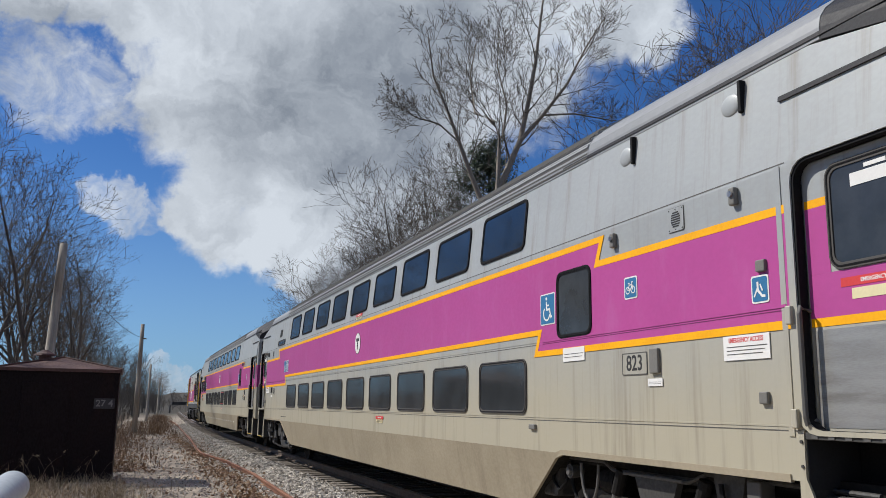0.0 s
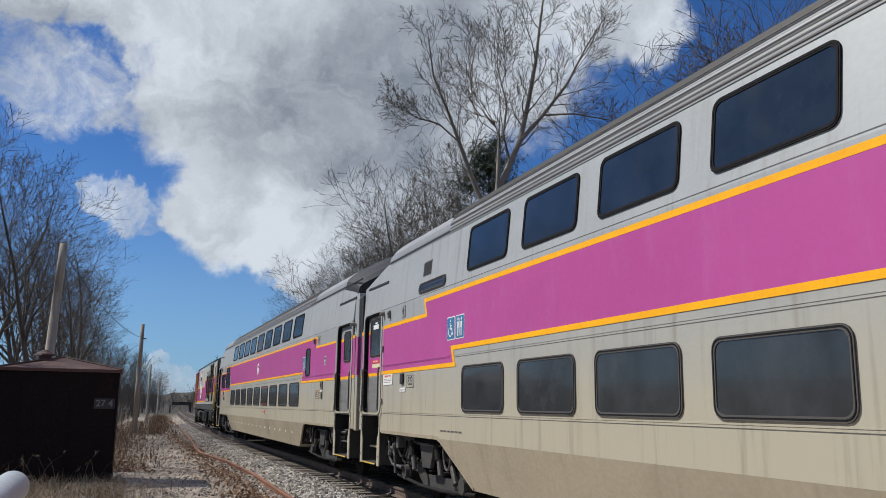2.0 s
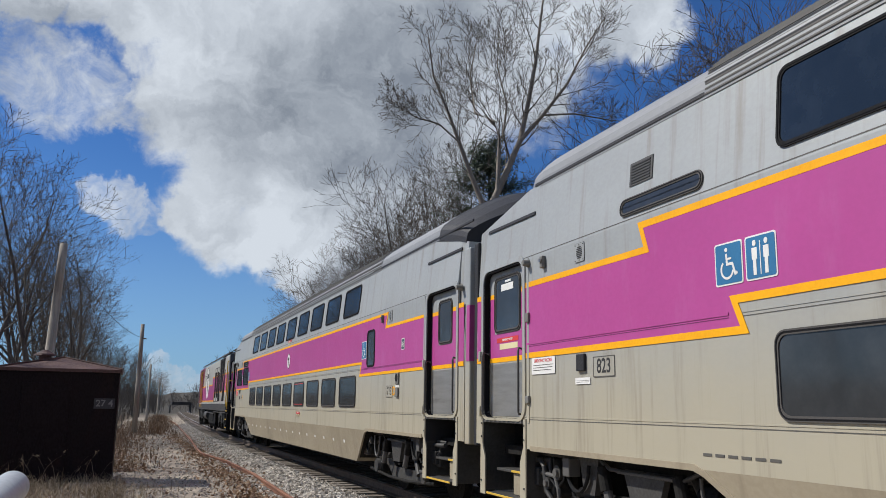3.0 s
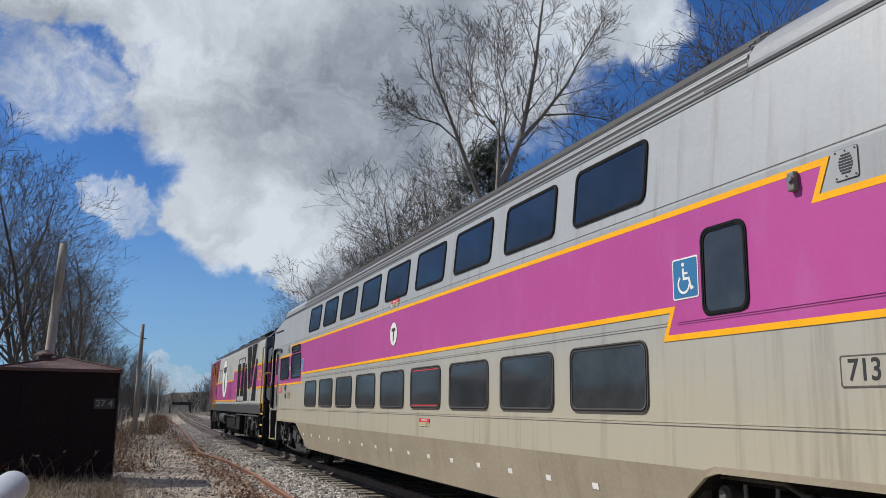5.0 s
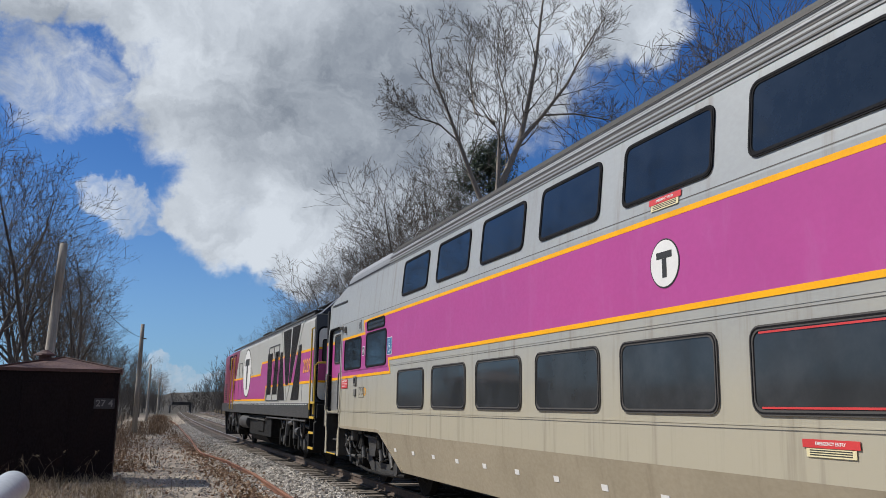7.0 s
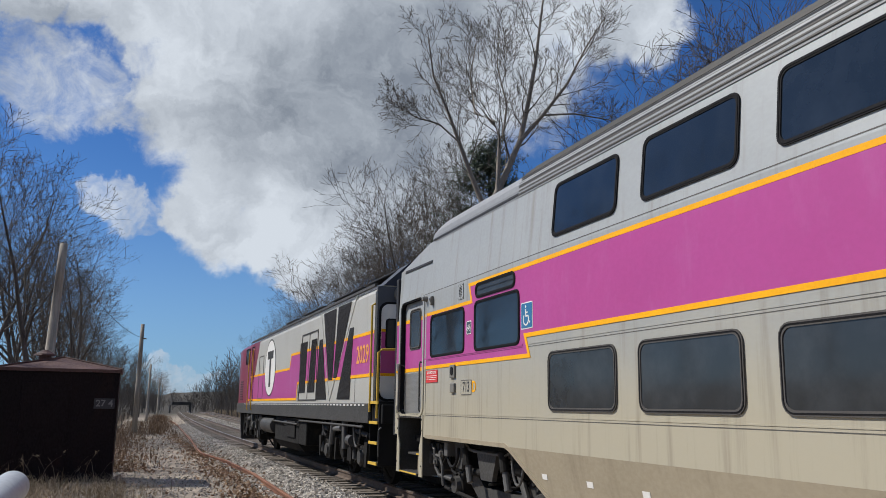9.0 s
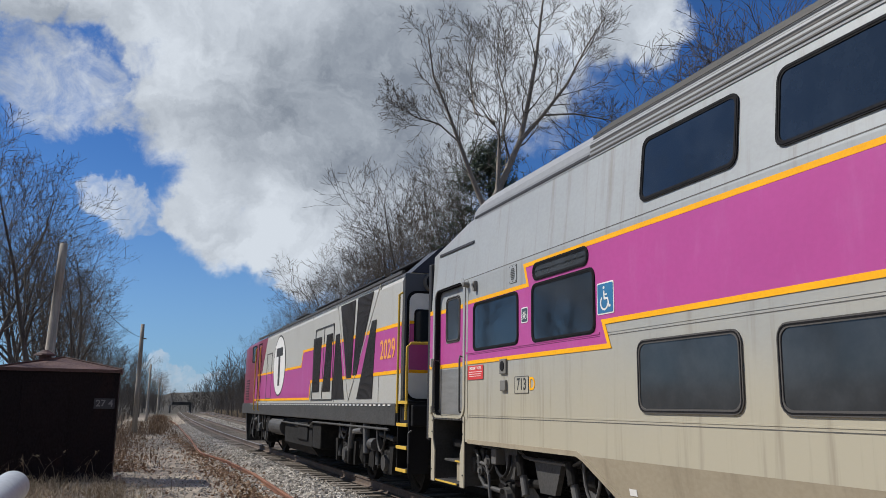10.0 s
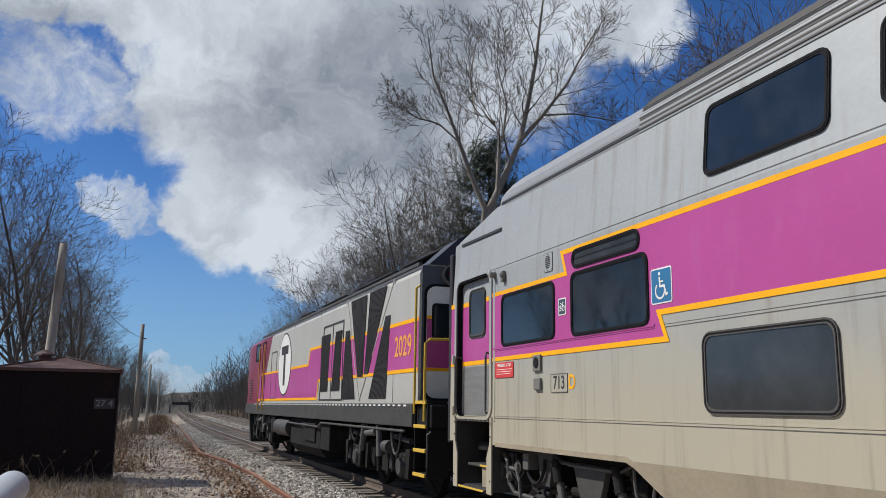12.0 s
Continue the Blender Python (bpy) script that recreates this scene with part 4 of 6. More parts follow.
def seat_mark(ob, u0, u1, z0, z1):
    cu, cz, s = (u0 + u1) / 2, (z0 + z1) / 2, min(u1 - u0, z1 - z0) * 0.8
    bm = bmesh.new()
    stroke(bm, [(-0.12, 0.38), (-0.12, -0.05), (0.18, -0.36), (0.40, -0.36)], 0.13, 0.0125, cu, cz, s)
    stroke(bm, [(-0.40, -0.36), (-0.12, 0.1)], 0.09, 0.0128, cu, cz, s)
    stroke(bm, [(0.05, 0.25), (0.22, -0.1)], 0.09, 0.0131, cu, cz, s)
    part("pictogram", bm, WHITE, ob)


def notice(root, u0, u1, z0, z1, words, back, ink, name="notice", bars=3):
    ob = part(name, plate(bmesh.new(), [(u0, z0), (u1, z0), (u1, z1), (u0, z1)], 0.009, 0.004), back, root)
    h = z1 - z0
    if words:
        lettering(words, h * 0.2, (u0 + u1) / 2, z1 - h * 0.2, 0.0095, ink, ob, wide=(u1 - u0) / (len(words) * h * 0.2 * 1.0) * 0.92)
    bm = bmesh.new()
    for k in range(bars):
        zz = z1 - h * (0.46 + 0.45 * k / max(1, bars))
        plate(bm, [(u0 + 0.05 * (u1 - u0) * (1 + k), zz - h * 0.018), (u1 - 0.08 * (u1 - u0), zz - h * 0.018), (u1 - 0.08 * (u1 - u0), zz + h * 0.018), (u0 + 0.05 * (u1 - u0) * (1 + k), zz + h * 0.018)], 0.0105, 0.0015)
    part("print_bars", bm, SEAM if back == WHITE else ink, ob)
    return ob


def entry_notice(root, u0, u1, z0, z1):
    """A red strip with words over a pale strip with small print."""
    zm = z0 + (z1 - z0) * 0.52
    ob = part("notice", plate(bmesh.new(), [(u0, zm), (u1, zm), (u1, z1), (u0, z1)], 0.009, 0.004), RED, root, "red emergency notice")
    lettering("EMERGENCY ENTRY", (z1 - zm) * 0.42, (u0 + u1) / 2, (zm + z1) / 2, 0.0095, WHITE, ob, wide=0.9)
    low = part("small_print", plate(bmesh.new(), [(u0 + 0.03, z0), (u1 - 0.03, z0), (u1 - 0.03, zm - 0.004), (u0 + 0.03, zm - 0.004)], 0.009, 0.004), CREAM, ob)
    bm = bmesh.new()
    for k in range(3):
        zz = z0 + (zm - z0) * (0.25 + 0.25 * k)
        plate(bm, [(u0 + 0.06, zz - 0.003), (u1 - 0.06, zz - 0.003), (u1 - 0.06, zz + 0.003), (u0 + 0.06, zz + 0.003)], 0.0105, 0.0015)
    part("print_bars", bm, INK, ob)


ROOF_LINE = ((1.0, 0.0), (0.997, 0.10), (0.985, 0.19), (0.95, 0.275), (0.87, 0.385), (0.77, 0.50), (0.66, 0.61), (0.55, 0.715), (0.42, 0.82), (0.27, 0.92), (0.12, 0.985), (0.0, 1.0))


def roof_profile(top, width, base, ribs):
    """Half of the roof's outline and its mirror; with ribs, small steps run along it."""
    half = []
    for k, (w, h) in enumerate(ROOF_LINE):
        x, z = w * width, base + h * (top - base)
        if ribs and 1 < k < len(ROOF_LINE) - 1:
            px, pz = half[-1]
            mx, mz = px + (x - px) * 0.55, pz + (z - pz) * 0.55
            half += [(mx, mz), (mx + 0.009, mz + 0.013), (x + 0.007, z + 0.012)]
        half.append((x, z))
    return half + [(-x, z) for x, z in half[::-1] if x > 0.001]


WHEELSETS = []


def coil(x, u, z0, z1, r):
    """A coil spring."""
    turns, steps = 5, 60
    pts = [(x + r * math.cos(math.tau * turns * k / steps), u + r * math.sin(math.tau * turns * k / steps), z0 + (z1 - z0) * k / steps) for k in range(steps + 1)]
    return bent_tube(bmesh.new(), pts, 0.02, 5)


def bogie(root, u):
    """Side frame with springs and boxes, and two wheelsets that turn."""
    for du in (-1.27, 1.27):
        ws = new("wheelset")
        ws.parent = root
        ws.matrix_basis = pose(0, u + du, 0.43)
        for x in (-0.80, 0.68):
            part("wheel", tube(bmesh.new(), (x, 0, 0), (x + 0.12, 0, 0), 0.42, 0.42, 28), UNDER, ws)
        part("axle", tube(bmesh.new(), (-0.95, 0, 0), (0.95, 0, 0), 0.085, 0.085, 12), UNDER, ws)
        part("hub", tube(bmesh.new(), (-0.86, 0, 0), (-0.79, 0, 0), 0.16, 0.24, 8), UNDER, ws)
        WHEELSETS.append((ws, u + du, 0.43, 0.42))
    for side in (-1, 1):
        bm = bmesh.new()
        x0, x1 = (-1.18, -1.02) if side < 0 else (1.02, 1.18)
        front = [(-1.75, 0.52), (-1.5, 0.68), (-0.95, 0.70), (-0.55, 0.46), (0.55, 0.46), (0.95, 0.70), (1.5, 0.68), (1.75, 0.52), (1.6, 0.42), (1.0, 0.46), (0.65, 0.26), (-0.65, 0.26), (-1.0, 0.46), (-1.6, 0.42)]
        a = [bm.verts.new((x0, u + p, z)) for p, z in front]
        b = [bm.verts.new((x1, u + p, z)) for p, z in front]
        bm.faces.new(a)
        bm.faces.new(b[::-1])
        for k in range(len(front)):
            j = (k + 1) % len(front)
            bm.faces.new((a[k], b[k], b[j], a[j]))
        part("side_frame", bm, FRAMEGREY, root)
    for du in (-1.27, 1.27):
        part("axle_box", box(bmesh.new(), -1.26, -1.0, u + du - 0.17, u + du + 0.17, 0.30, 0.60, 0.04), UNDER, root)
        part("axle_cap", tube(bmesh.new(), (-1.32, u + du, 0.43), (-1.25, u + du, 0.43), 0.11, 0.13, 14), FRAMEGREY, root)
    for du in (-0.28, 0.28):
        part("spring", coil(-1.1, u + du, 0.48, 0.86, 0.11), UNDER, root)
    bm = box(bmesh.new(), -1.2, -0.95, u - 0.62, u + 0.62, 0.86, 1.0, 0.02)
    part("bolster", bm, FRAMEGREY, root)
    part("damper", tube(bmesh.new(), (-1.25, u - 0.9, 0.42), (-1.22, u - 0.45, 0.95), 0.045, 0.045, 10), FRAMEGREY, root)
    part("damper", tube(bmesh.new(), (-1.25, u + 1.0, 0.62), (-1.25, u + 0.15, 0.66), 0.05, 0.05, 10), UNDER, root)
    for du, z in ((-0.75, 0.78), (0.8, 0.80)):
        part("brake_cylinder", tube(bmesh.new(), (-1.2, u + du - 0.12, z), (-1.2, u + du + 0.14, z), 0.13, 0.12, 14), UNDER, root)
    part("air_hose", bent_tube(bmesh.new(), [(-1.28, u + 1.5, 0.95), (-1.30, u + 1.46, 0.72), (-1.30, u + 1.38, 0.60), (-1.28, u + 1.27, 0.56)], 0.018), BLACK, root)
    part("air_hose", bent_tube(bmesh.new(), [(-1.28, u - 1.0, 0.98), (-1.31, u - 1.05, 0.75), (-1.31, u - 1.18, 0.62)], 0.018), BLACK, root)


def hanger(bm, u, z0, z1, w0, w1, x0=-1.36, x1=-1.30):
    """A tapered plate that hangs from the frame."""
    pts = [(u - w0 / 2, z0), (u + w0 / 2, z0), (u + w1 / 2, z1), (u - w1 / 2, z1)]
    a, b = [bm.verts.new((x0, p, z)) for p, z in pts], [bm.verts.new((x1, p, z)) for p, z in pts]
    bm.faces.new(a)
    bm.faces.new(b[::-1])
    for k in range(4):
        j = (k + 1) % 4
        bm.faces.new((a[k], b[k], b[j], a[j]))
    return bm


def under_gear(root, u, way):
    """Brackets, valves, elbows and hoses round a bogie; way: towards the coach's end."""
    for du, z0, z1, w0, w1 in ((-1.75, 0.60, 0.98, 0.16, 0.34), (0.05, 0.58, 0.90, 0.34, 0.62), (0.98, 0.66, 0.99, 0.20, 0.36)):
        part("hanger_bracket", hanger(bmesh.new(), u + du * way, z0, z1, w0, w1), FRAMEGREY, root)
    lip = box(bmesh.new(), -1.385, -1.30, u - 0.44, u + 0.44, 0.895, 0.915, 0.004)
    part("bracket_lip", lip, DAMPER, root)
    for du, z, r in ((1.55, 0.82, 0.075), (1.78, 0.70, 0.06), (-1.32, 0.86, 0.07)):
        part("valve_body", tube(bmesh.new(), (-1.41, u + du * way, z), (-1.28, u + du * way, z), r, r * 0.85, 14), FRAMEGREY, root)
        part("valve_cap", tube(bmesh.new(), (-1.435, u + du * way, z), (-1.409, u + du * way, z), r * 0.55, r * 0.6, 10), DAMPER, root)
    elbow = [(-1.37, u + 2.35 * way, 0.93), (-1.38, u + 1.95 * way, 0.92), (-1.39, u + 1.86 * way, 0.86), (-1.39, u + 1.80 * way, 0.62), (-1.37, u + 1.70 * way, 0.52), (-1.35, u + 1.25 * way, 0.50)]
    part("air_pipe", bent_tube(bmesh.new(), elbow, 0.03, 10), FRAMEGREY, root)
    part("air_pipe", bent_tube(bmesh.new(), [(-1.37, u + 2.1 * way, 0.80), (-1.39, u + 1.62 * way, 0.78), (-1.39, u + 1.55 * way, 0.66), (-1.39, u + 1.50 * way, 0.40)], 0.022, 8), DAMPER, root)
    for k, du in enumerate((0.55, -0.62)):
        part("shock_absorber", tube(bmesh.new(), (-1.37, u + du * way, 0.52), (-1.36, u + (du + 0.16) * way, 0.90), 0.042, 0.042, 12), DAMPER, root)
        part("absorber_sleeve", tube(bmesh.new(), (-1.37, u + (du + 0.09) * way, 0.72), (-1.36, u + (du + 0.17) * way, 0.93), 0.056, 0.056, 12), UNDER, root)
    loop = [(-1.39, u + (1.15 + 0.22 * math.cos(a)) * way, 0.93 - 0.26 * math.sin(a)) for a in [math.pi * k / 10 for k in range(11)]]
    part("air_hose", bent_tube(bmesh.new(), loop, 0.02, 7), BLACK, root)
    loop = [(-1.40, u + (-0.95 + 0.16 * math.cos(a)) * way, 0.95 - 0.34 * math.sin(a)) for a in [math.pi * k / 10 for k in range(11)]]
    part("air_hose", bent_tube(bmesh.new(), loop, 0.016, 7), DAMPER, root)
    part("junction_box", box(bmesh.new(), -1.43, -1.30, u + 1.32 * way - 0.07, u + 1.32 * way + 0.07, 0.80, 0.98, 0.012), DAMPER, root)
    part("junction_box", box(bmesh.new(), -1.42, -1.30, u + 2.02 * way - 0.06, u + 2.02 * way + 0.06, 0.66, 0.84, 0.012), FRAMEGREY, root)
    part("brake_beam", bent_tube(bmesh.new(), [(-1.28, u - 1.7, 0.36), (-1.30, u - 0.5, 0.30), (-1.30, u + 0.5, 0.30), (-1.28, u + 1.7, 0.36)], 0.025, 8), UNDER, root)


def recess_wall(z):
    return HALF - 0.115


def coach_door(root, u0, u1, end, half_window, top_window):
    """A recessed vestibule door with its frame, window, step well and grab rails. end: which way the coach's end lies."""
    z0, z1 = 1.33, 3.075
    deep = 0.062
    flat = lambda z: HALF - deep
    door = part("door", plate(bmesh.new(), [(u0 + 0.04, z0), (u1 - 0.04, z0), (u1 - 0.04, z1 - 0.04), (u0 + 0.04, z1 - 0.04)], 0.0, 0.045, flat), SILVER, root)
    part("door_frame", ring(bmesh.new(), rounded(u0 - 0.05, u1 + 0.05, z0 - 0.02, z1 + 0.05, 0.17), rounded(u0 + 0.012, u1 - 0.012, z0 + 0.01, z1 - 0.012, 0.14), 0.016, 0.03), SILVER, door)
    part("door_reveal", ring(bmesh.new(), rounded(u0 + 0.0125, u1 - 0.0125, z0 + 0.0105, z1 - 0.0125, 0.14), rounded(u0 + 0.034, u1 - 0.034, z0 + 0.012, z1 - 0.034, 0.12), 0.004, 0.064), GASKET, door)
    m = (u0 + u1) / 2
    a, b = m - half_window, m + half_window
    window(door, a, b, 2.31, top_window, 0.09, PANE_LOW, GREYFRAME, wall=lambda z: flat(z) - 0.001, rim=0.04)
    if half_window > 0.3:
        part("notice_strip", plate(bmesh.new(), [(m - 0.17, 2.80), (m + 0.17, 2.80), (m + 0.17, 2.88), (m - 0.17, 2.88)], 0.010, 0.002, flat), WHITE, door)
        part("notice_strip", plate(bmesh.new(), [(m - 0.10, 2.895), (m + 0.06, 2.895), (m + 0.06, 2.92), (m - 0.10, 2.92)], 0.010, 0.002, flat), WHITE, door)
    lo_u, hi_u = u0 + 0.05, u1 - 0.05
    bands = [(lo_u, hi_u, 2.03, 2.305, PURPLE), (lo_u, a - 0.003, 2.3055, 2.735, PURPLE), (b + 0.003, hi_u, 2.3055, 2.735, PURPLE),
             (lo_u, hi_u, 1.975, 2.0295, YELLOW), (lo_u, a - 0.003, 2.7355, 2.79, YELLOW), (b + 0.003, hi_u, 2.7355, 2.79, YELLOW)]
    for ua, ub, lo, hi, mat in bands:
        part("door_band", plate(bmesh.new(), [(ua, lo), (ub, lo), (ub, hi), (ua, hi)], 0.003, 0.003, flat), mat, door)
    part("kick_plate", plate(bmesh.new(), rounded(lo_u + 0.02, hi_u - 0.02, 1.36, 1.955, 0.03, 2), 0.003, 0.003, flat), DOORSTEEL, door, "scuffed bare metal sheet")
    if half_window > 0.3:
        strip = part("notice_strip", plate(bmesh.new(), [(m - 0.30, 2.20), (m + 0.30, 2.20), (m + 0.30, 2.255), (m - 0.30, 2.255)], 0.0055, 0.002, flat), RED, door)
        lettering("EMERGENCY ENTRY", 0.025, m, 2.2275, 0.006, WHITE, strip, flat, wide=0.95)
        part("notice_strip", plate(bmesh.new(), [(m - 0.28, 2.12), (m + 0.22, 2.12), (m + 0.22, 2.185), (m - 0.28, 2.185)], 0.0055, 0.002, flat), CREAM, door)
    # steps
    # black back of the well: the shade inside is painted in
    well = part("step_well", box(bmesh.new(), -1.12, -0.8, u0 + 0.02, u1 - 0.02, 0.52, 1.30), BLACK, root)
    for uu, s in ((u0 - 0.02, 1), (u1 + 0.02, -1)):
        jamb = bmesh.new()
        pts = [(0.0, 1.335), (0.055, 1.335), (0.055, 1.05), (0.14, 0.88), (0.14, 0.47), (0.0, 0.47)]
        for x in (-1.538, -1.522):
            loop = [jamb.verts.new((x, uu + s * (q - 0.035), z)) for q, z in pts]
            jamb.faces.new(loop)
        jamb.verts.ensure_lookup_table()
        for k in range(6):
            j = (k + 1) % 6
            jamb.faces.new((jamb.verts[k], jamb.verts[j], jamb.verts[6 + j], jamb.verts[6 + k]))
        part("step_jamb", jamb, SILVER, well)
        part("well_side", box(bmesh.new(), -1.52, -0.9, uu + s * 0.012 - 0.013, uu + s * 0.012 + 0.013, 0.50, 1.284), FRAMEGREY, well)
        for z in (1.27, 1.12, 0.62):
            part("bolt", tube(bmesh.new(), (-1.547, uu, z), (-1.537, uu, z), 0.012, 0.012, 6), FRAMEGREY, well)
    part("step_tread", box(bmesh.new(), -1.545, -1.15, u0 + 0.16, u1 - 0.16, 0.475, 0.505, 0.006), FRAMEGREY, well)
    part("step_edge", box(bmesh.new(), -1.553, -1.545, u0 + 0.16, u1 - 0.16, 0.482, 0.505, 0.002), SAFETY, well)
    part("step_riser", box(bmesh.new(), -1.40, -1.385, u0 + 0.16, u0 + 0.55, 0.51, 0.74, 0.003), SKIRT, well)
    part("step_tread", box(bmesh.new(), -1.42, -1.15, u0 + 0.16, u1 - 0.16, 0.742, 0.772, 0.006), FRAMEGREY, well)
    part("step_edge", box(bmesh.new(), -1.43, -1.421, u0 + 0.16, u0 + 0.55, 0.748, 0.772, 0.002), SAFETY, well)
    part("threshold", box(bmesh.new(), -1.53, -1.10, u0, u1, 1.285, 1.328, 0.004), FRAMEGREY, well)
    bm = bmesh.new()
    for k in range(9):
        q = u0 + 0.08 + (u1 - u0 - 0.16) * k / 8
        box(bm, -1.536, -1.53, q - 0.03, q + 0.02, 1.29, 1.322)
    part("threshold_teeth", bm, DAMPER, well)
    uu = u1 - 0.05
    part("grab_rail", bent_tube(bmesh.new(), [(-1.47, uu, 2.08), (-1.555, uu, 2.10), (-1.56, uu, 2.06), (-1.56, uu, 1.42), (-1.555, uu, 1.38), (-1.47, uu, 1.40)], 0.017), DAMPER, door)
    uu = u0 + 0.12
    part("grab_rail", bent_tube(bmesh.new(), [(-1.45, uu, 2.09), (-1.535, uu, 2.10), (-1.54, uu, 2.06), (-1.54, uu, 1.42), (-1.535, uu, 1.39), (-1.45, uu, 1.39)], 0.014), DAMPER, door)
    part("door_bracket", box(bmesh.new(), -1.57, -1.52, u1 + 0.02, u1 + 0.07, 2.0, 2.12, 0.008), SILVER, door)
    part("door_bracket", box(bmesh.new(), -1.57, -1.52, u1 + 0.02, u1 + 0.07, 1.35, 1.47, 0.008), SILVER, door)
    part("door_lamp", tube(bmesh.new(), (-1.60, u0 - 0.13, 3.0), (-1.515, u0 - 0.13, 3.0), 0.03, 0.045, 12), HARDWARE, door)


def coach(number, upper, lower, near_top, far_top, suffix, extras):
    """A two-deck coach. Its middle is at the origin; the far end lies along y."""
    root = new("bilevel_coach")
    L = 12.72

    def section(u, top):
        zs = [1.03, 1.4, 2.2, 3.05, top]
        return [(-coach_wall(z), u, z) for z in zs] + [(coach_wall(z), u, z) for z in zs[::-1]]

    def piece(u0, t0, u1, t1, low, wall):
        out = []
        for u, top in ((u0, t0), (u1, t1)):
            zs = [low, (low + top) / 2, top]
            out.append([(-wall(z), u, z) for z in zs] + [(wall(z), u, z) for z in zs[::-1]])
        return loft(out)

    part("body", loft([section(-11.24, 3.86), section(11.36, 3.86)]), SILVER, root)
    for a, b, c, s in ((-11.24, -12.46, -L, -1), (11.36, 12.50, L, 1)):
        mid = 3.86 - 0.26 * (abs(b) - abs(a)) / (L - abs(a))
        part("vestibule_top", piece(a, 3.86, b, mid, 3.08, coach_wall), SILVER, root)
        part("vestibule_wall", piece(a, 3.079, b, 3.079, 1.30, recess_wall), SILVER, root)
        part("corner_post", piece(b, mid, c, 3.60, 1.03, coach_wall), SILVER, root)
    bm = bmesh.new()
    zs = (0.44, 0.74, 1.032)
    for z0, z1 in zip(zs, zs[1:]):
        t0, t1 = (z0 - 0.44) / 0.592, (z1 - 0.44) / 0.592
        ring0 = [(-coach_wall(z0), -7.05 - 0.88 * t0, z0), (coach_wall(z0), -7.05 - 0.88 * t0, z0), (coach_wall(z0), 7.35 + 0.98 * t0, z0), (-coach_wall(z0), 7.35 + 0.98 * t0, z0)]
        ring1 = [(-coach_wall(z1), -7.05 - 0.88 * t1, z1), (coach_wall(z1), -7.05 - 0.88 * t1, z1), (coach_wall(z1), 7.35 + 0.98 * t1, z1), (-coach_wall(z1), 7.35 + 0.98 * t1, z1)]
        a, b = [bm.verts.new(p) for p in ring0], [bm.verts.new(p) for p in ring1]
        for k in range(4):
            j = (k + 1) % 4
            bm.faces.new((a[k], a[j], b[j], b[k]))
        if z0 == 0.44:
            bm.faces.new(a[::-1])
    part("skirt", bm, SKIRT, root, "dusty lower skirt between the bogies")
    for a in (-11.24, 11.36):
        s = 1 if a > 0 else -1
        # added charcoal sheet keeps the silver body end dark beside the step well
        part("end_cover", box(bmesh.new(), -1.515, 1.515, min(a + s * 0.001, a + s * 0.006), max(a + s * 0.001, a + s * 0.006), 0.98, 1.283), CHARCOAL, root)
    # dark sheet laid over each sloping end of the skirt
    for y0, y1 in ((-7.05, -7.93), (7.35, 8.33)):
        d = -0.006 if y0 < 0 else 0.006
        bm = bmesh.new()
        lo = [bm.verts.new((x, y0 + d, 0.445)) for x in (-1.38, 1.38)]
        hi = [bm.verts.new((x, y1 + d, 1.028)) for x in (1.49, -1.49)]
        back = [bm.verts.new(v.co - Vector((0, d * 0.6, 0))) for v in lo + hi]
        bm.faces.new(lo + hi)
        bm.faces.new(back[::-1])
        part("skirt_end", bm, UNDER, root, "dark inner face of the bogie opening")
    # mouldings round the bogie openings
    for path in ([(-7.05, 0.46), (-7.90, 1.0), (-8.05, 1.04), (-11.1, 1.04)], [(7.35, 0.46), (8.30, 1.0), (8.42, 1.04), (11.2, 1.04)]):
        part("opening_trim", ribbon(bmesh.new(), path, 0.05, 0.012, 0.03), SKIRT, root)
    # roof
    prof = roof_profile(4.69, coach_wall(3.84) + 0.008, 3.835, True)
    part("roof", loft([[(x, u, z) for x, z in prof] for u in (-8.5, 8.2)]), ROOF, root, "ribbed silver roof")
    for h in (0.035, 0.085, 0.135, 0.185):
        w = 1.0 - 0.015 * h / 0.19
        x, z = -(coach_wall(3.84) + 0.012) * w, 3.835 + h * 0.855
        part("roof_groove", box(bmesh.new(), x - 0.006, x + 0.01, -8.49, 8.19, z - 0.006, z + 0.008), SEAM, root)
    for w, h in ((0.962, 0.25), (0.93, 0.305), (0.89, 0.36), (0.84, 0.425)):
        x, z = -coach_wall(3.84) * w - 0.018, 3.835 + h * 0.855 + 0.018
        part("roof_groove", box(bmesh.new(), x - 0.006, x + 0.01, -8.49, 8.19, z - 0.008, z + 0.008), SEAM, root)
    hood = roof_profile(4.69, coach_wall(3.84) + 0.004, 3.835, False)

    def hood_at(u, k, drop):
        return [(x * k, u, 3.60 + (z - 3.60) * drop) for x, z in hood]

    part("roof_hood", loft([hood_at(8.2, 1.0, 1.0), hood_at(11.05, 1.0, 1.0), hood_at(11.3, 0.985, 0.94), hood_at(11.42, 0.96, 0.78), hood_at(11.45, 0.93, 0.5)]), ROOF, root, "smooth silver roof hood")
    part("roof_hood", loft([hood_at(-11.5, 1.0, 1.0), hood_at(-8.5, 1.0, 1.0)]), ROOF, root, "smooth silver roof hood")
    tail = []
    for u, base, top in ((-12.62, 3.60, 4.30), (-12.4, 3.655, 4.46), (-12.0, 3.735, 4.60), (-11.505, 3.832, 4.68)):
        tail.append([(x, u, z) for x, z in roof_profile(top, coach_wall(base) + 0.003, base, False)])
    part("roof_end", loft(tail), CHARCOAL, root, "black curved roof end")
    low = roof_profile(3.98, coach_wall(3.66) - 0.02, 3.58, False)
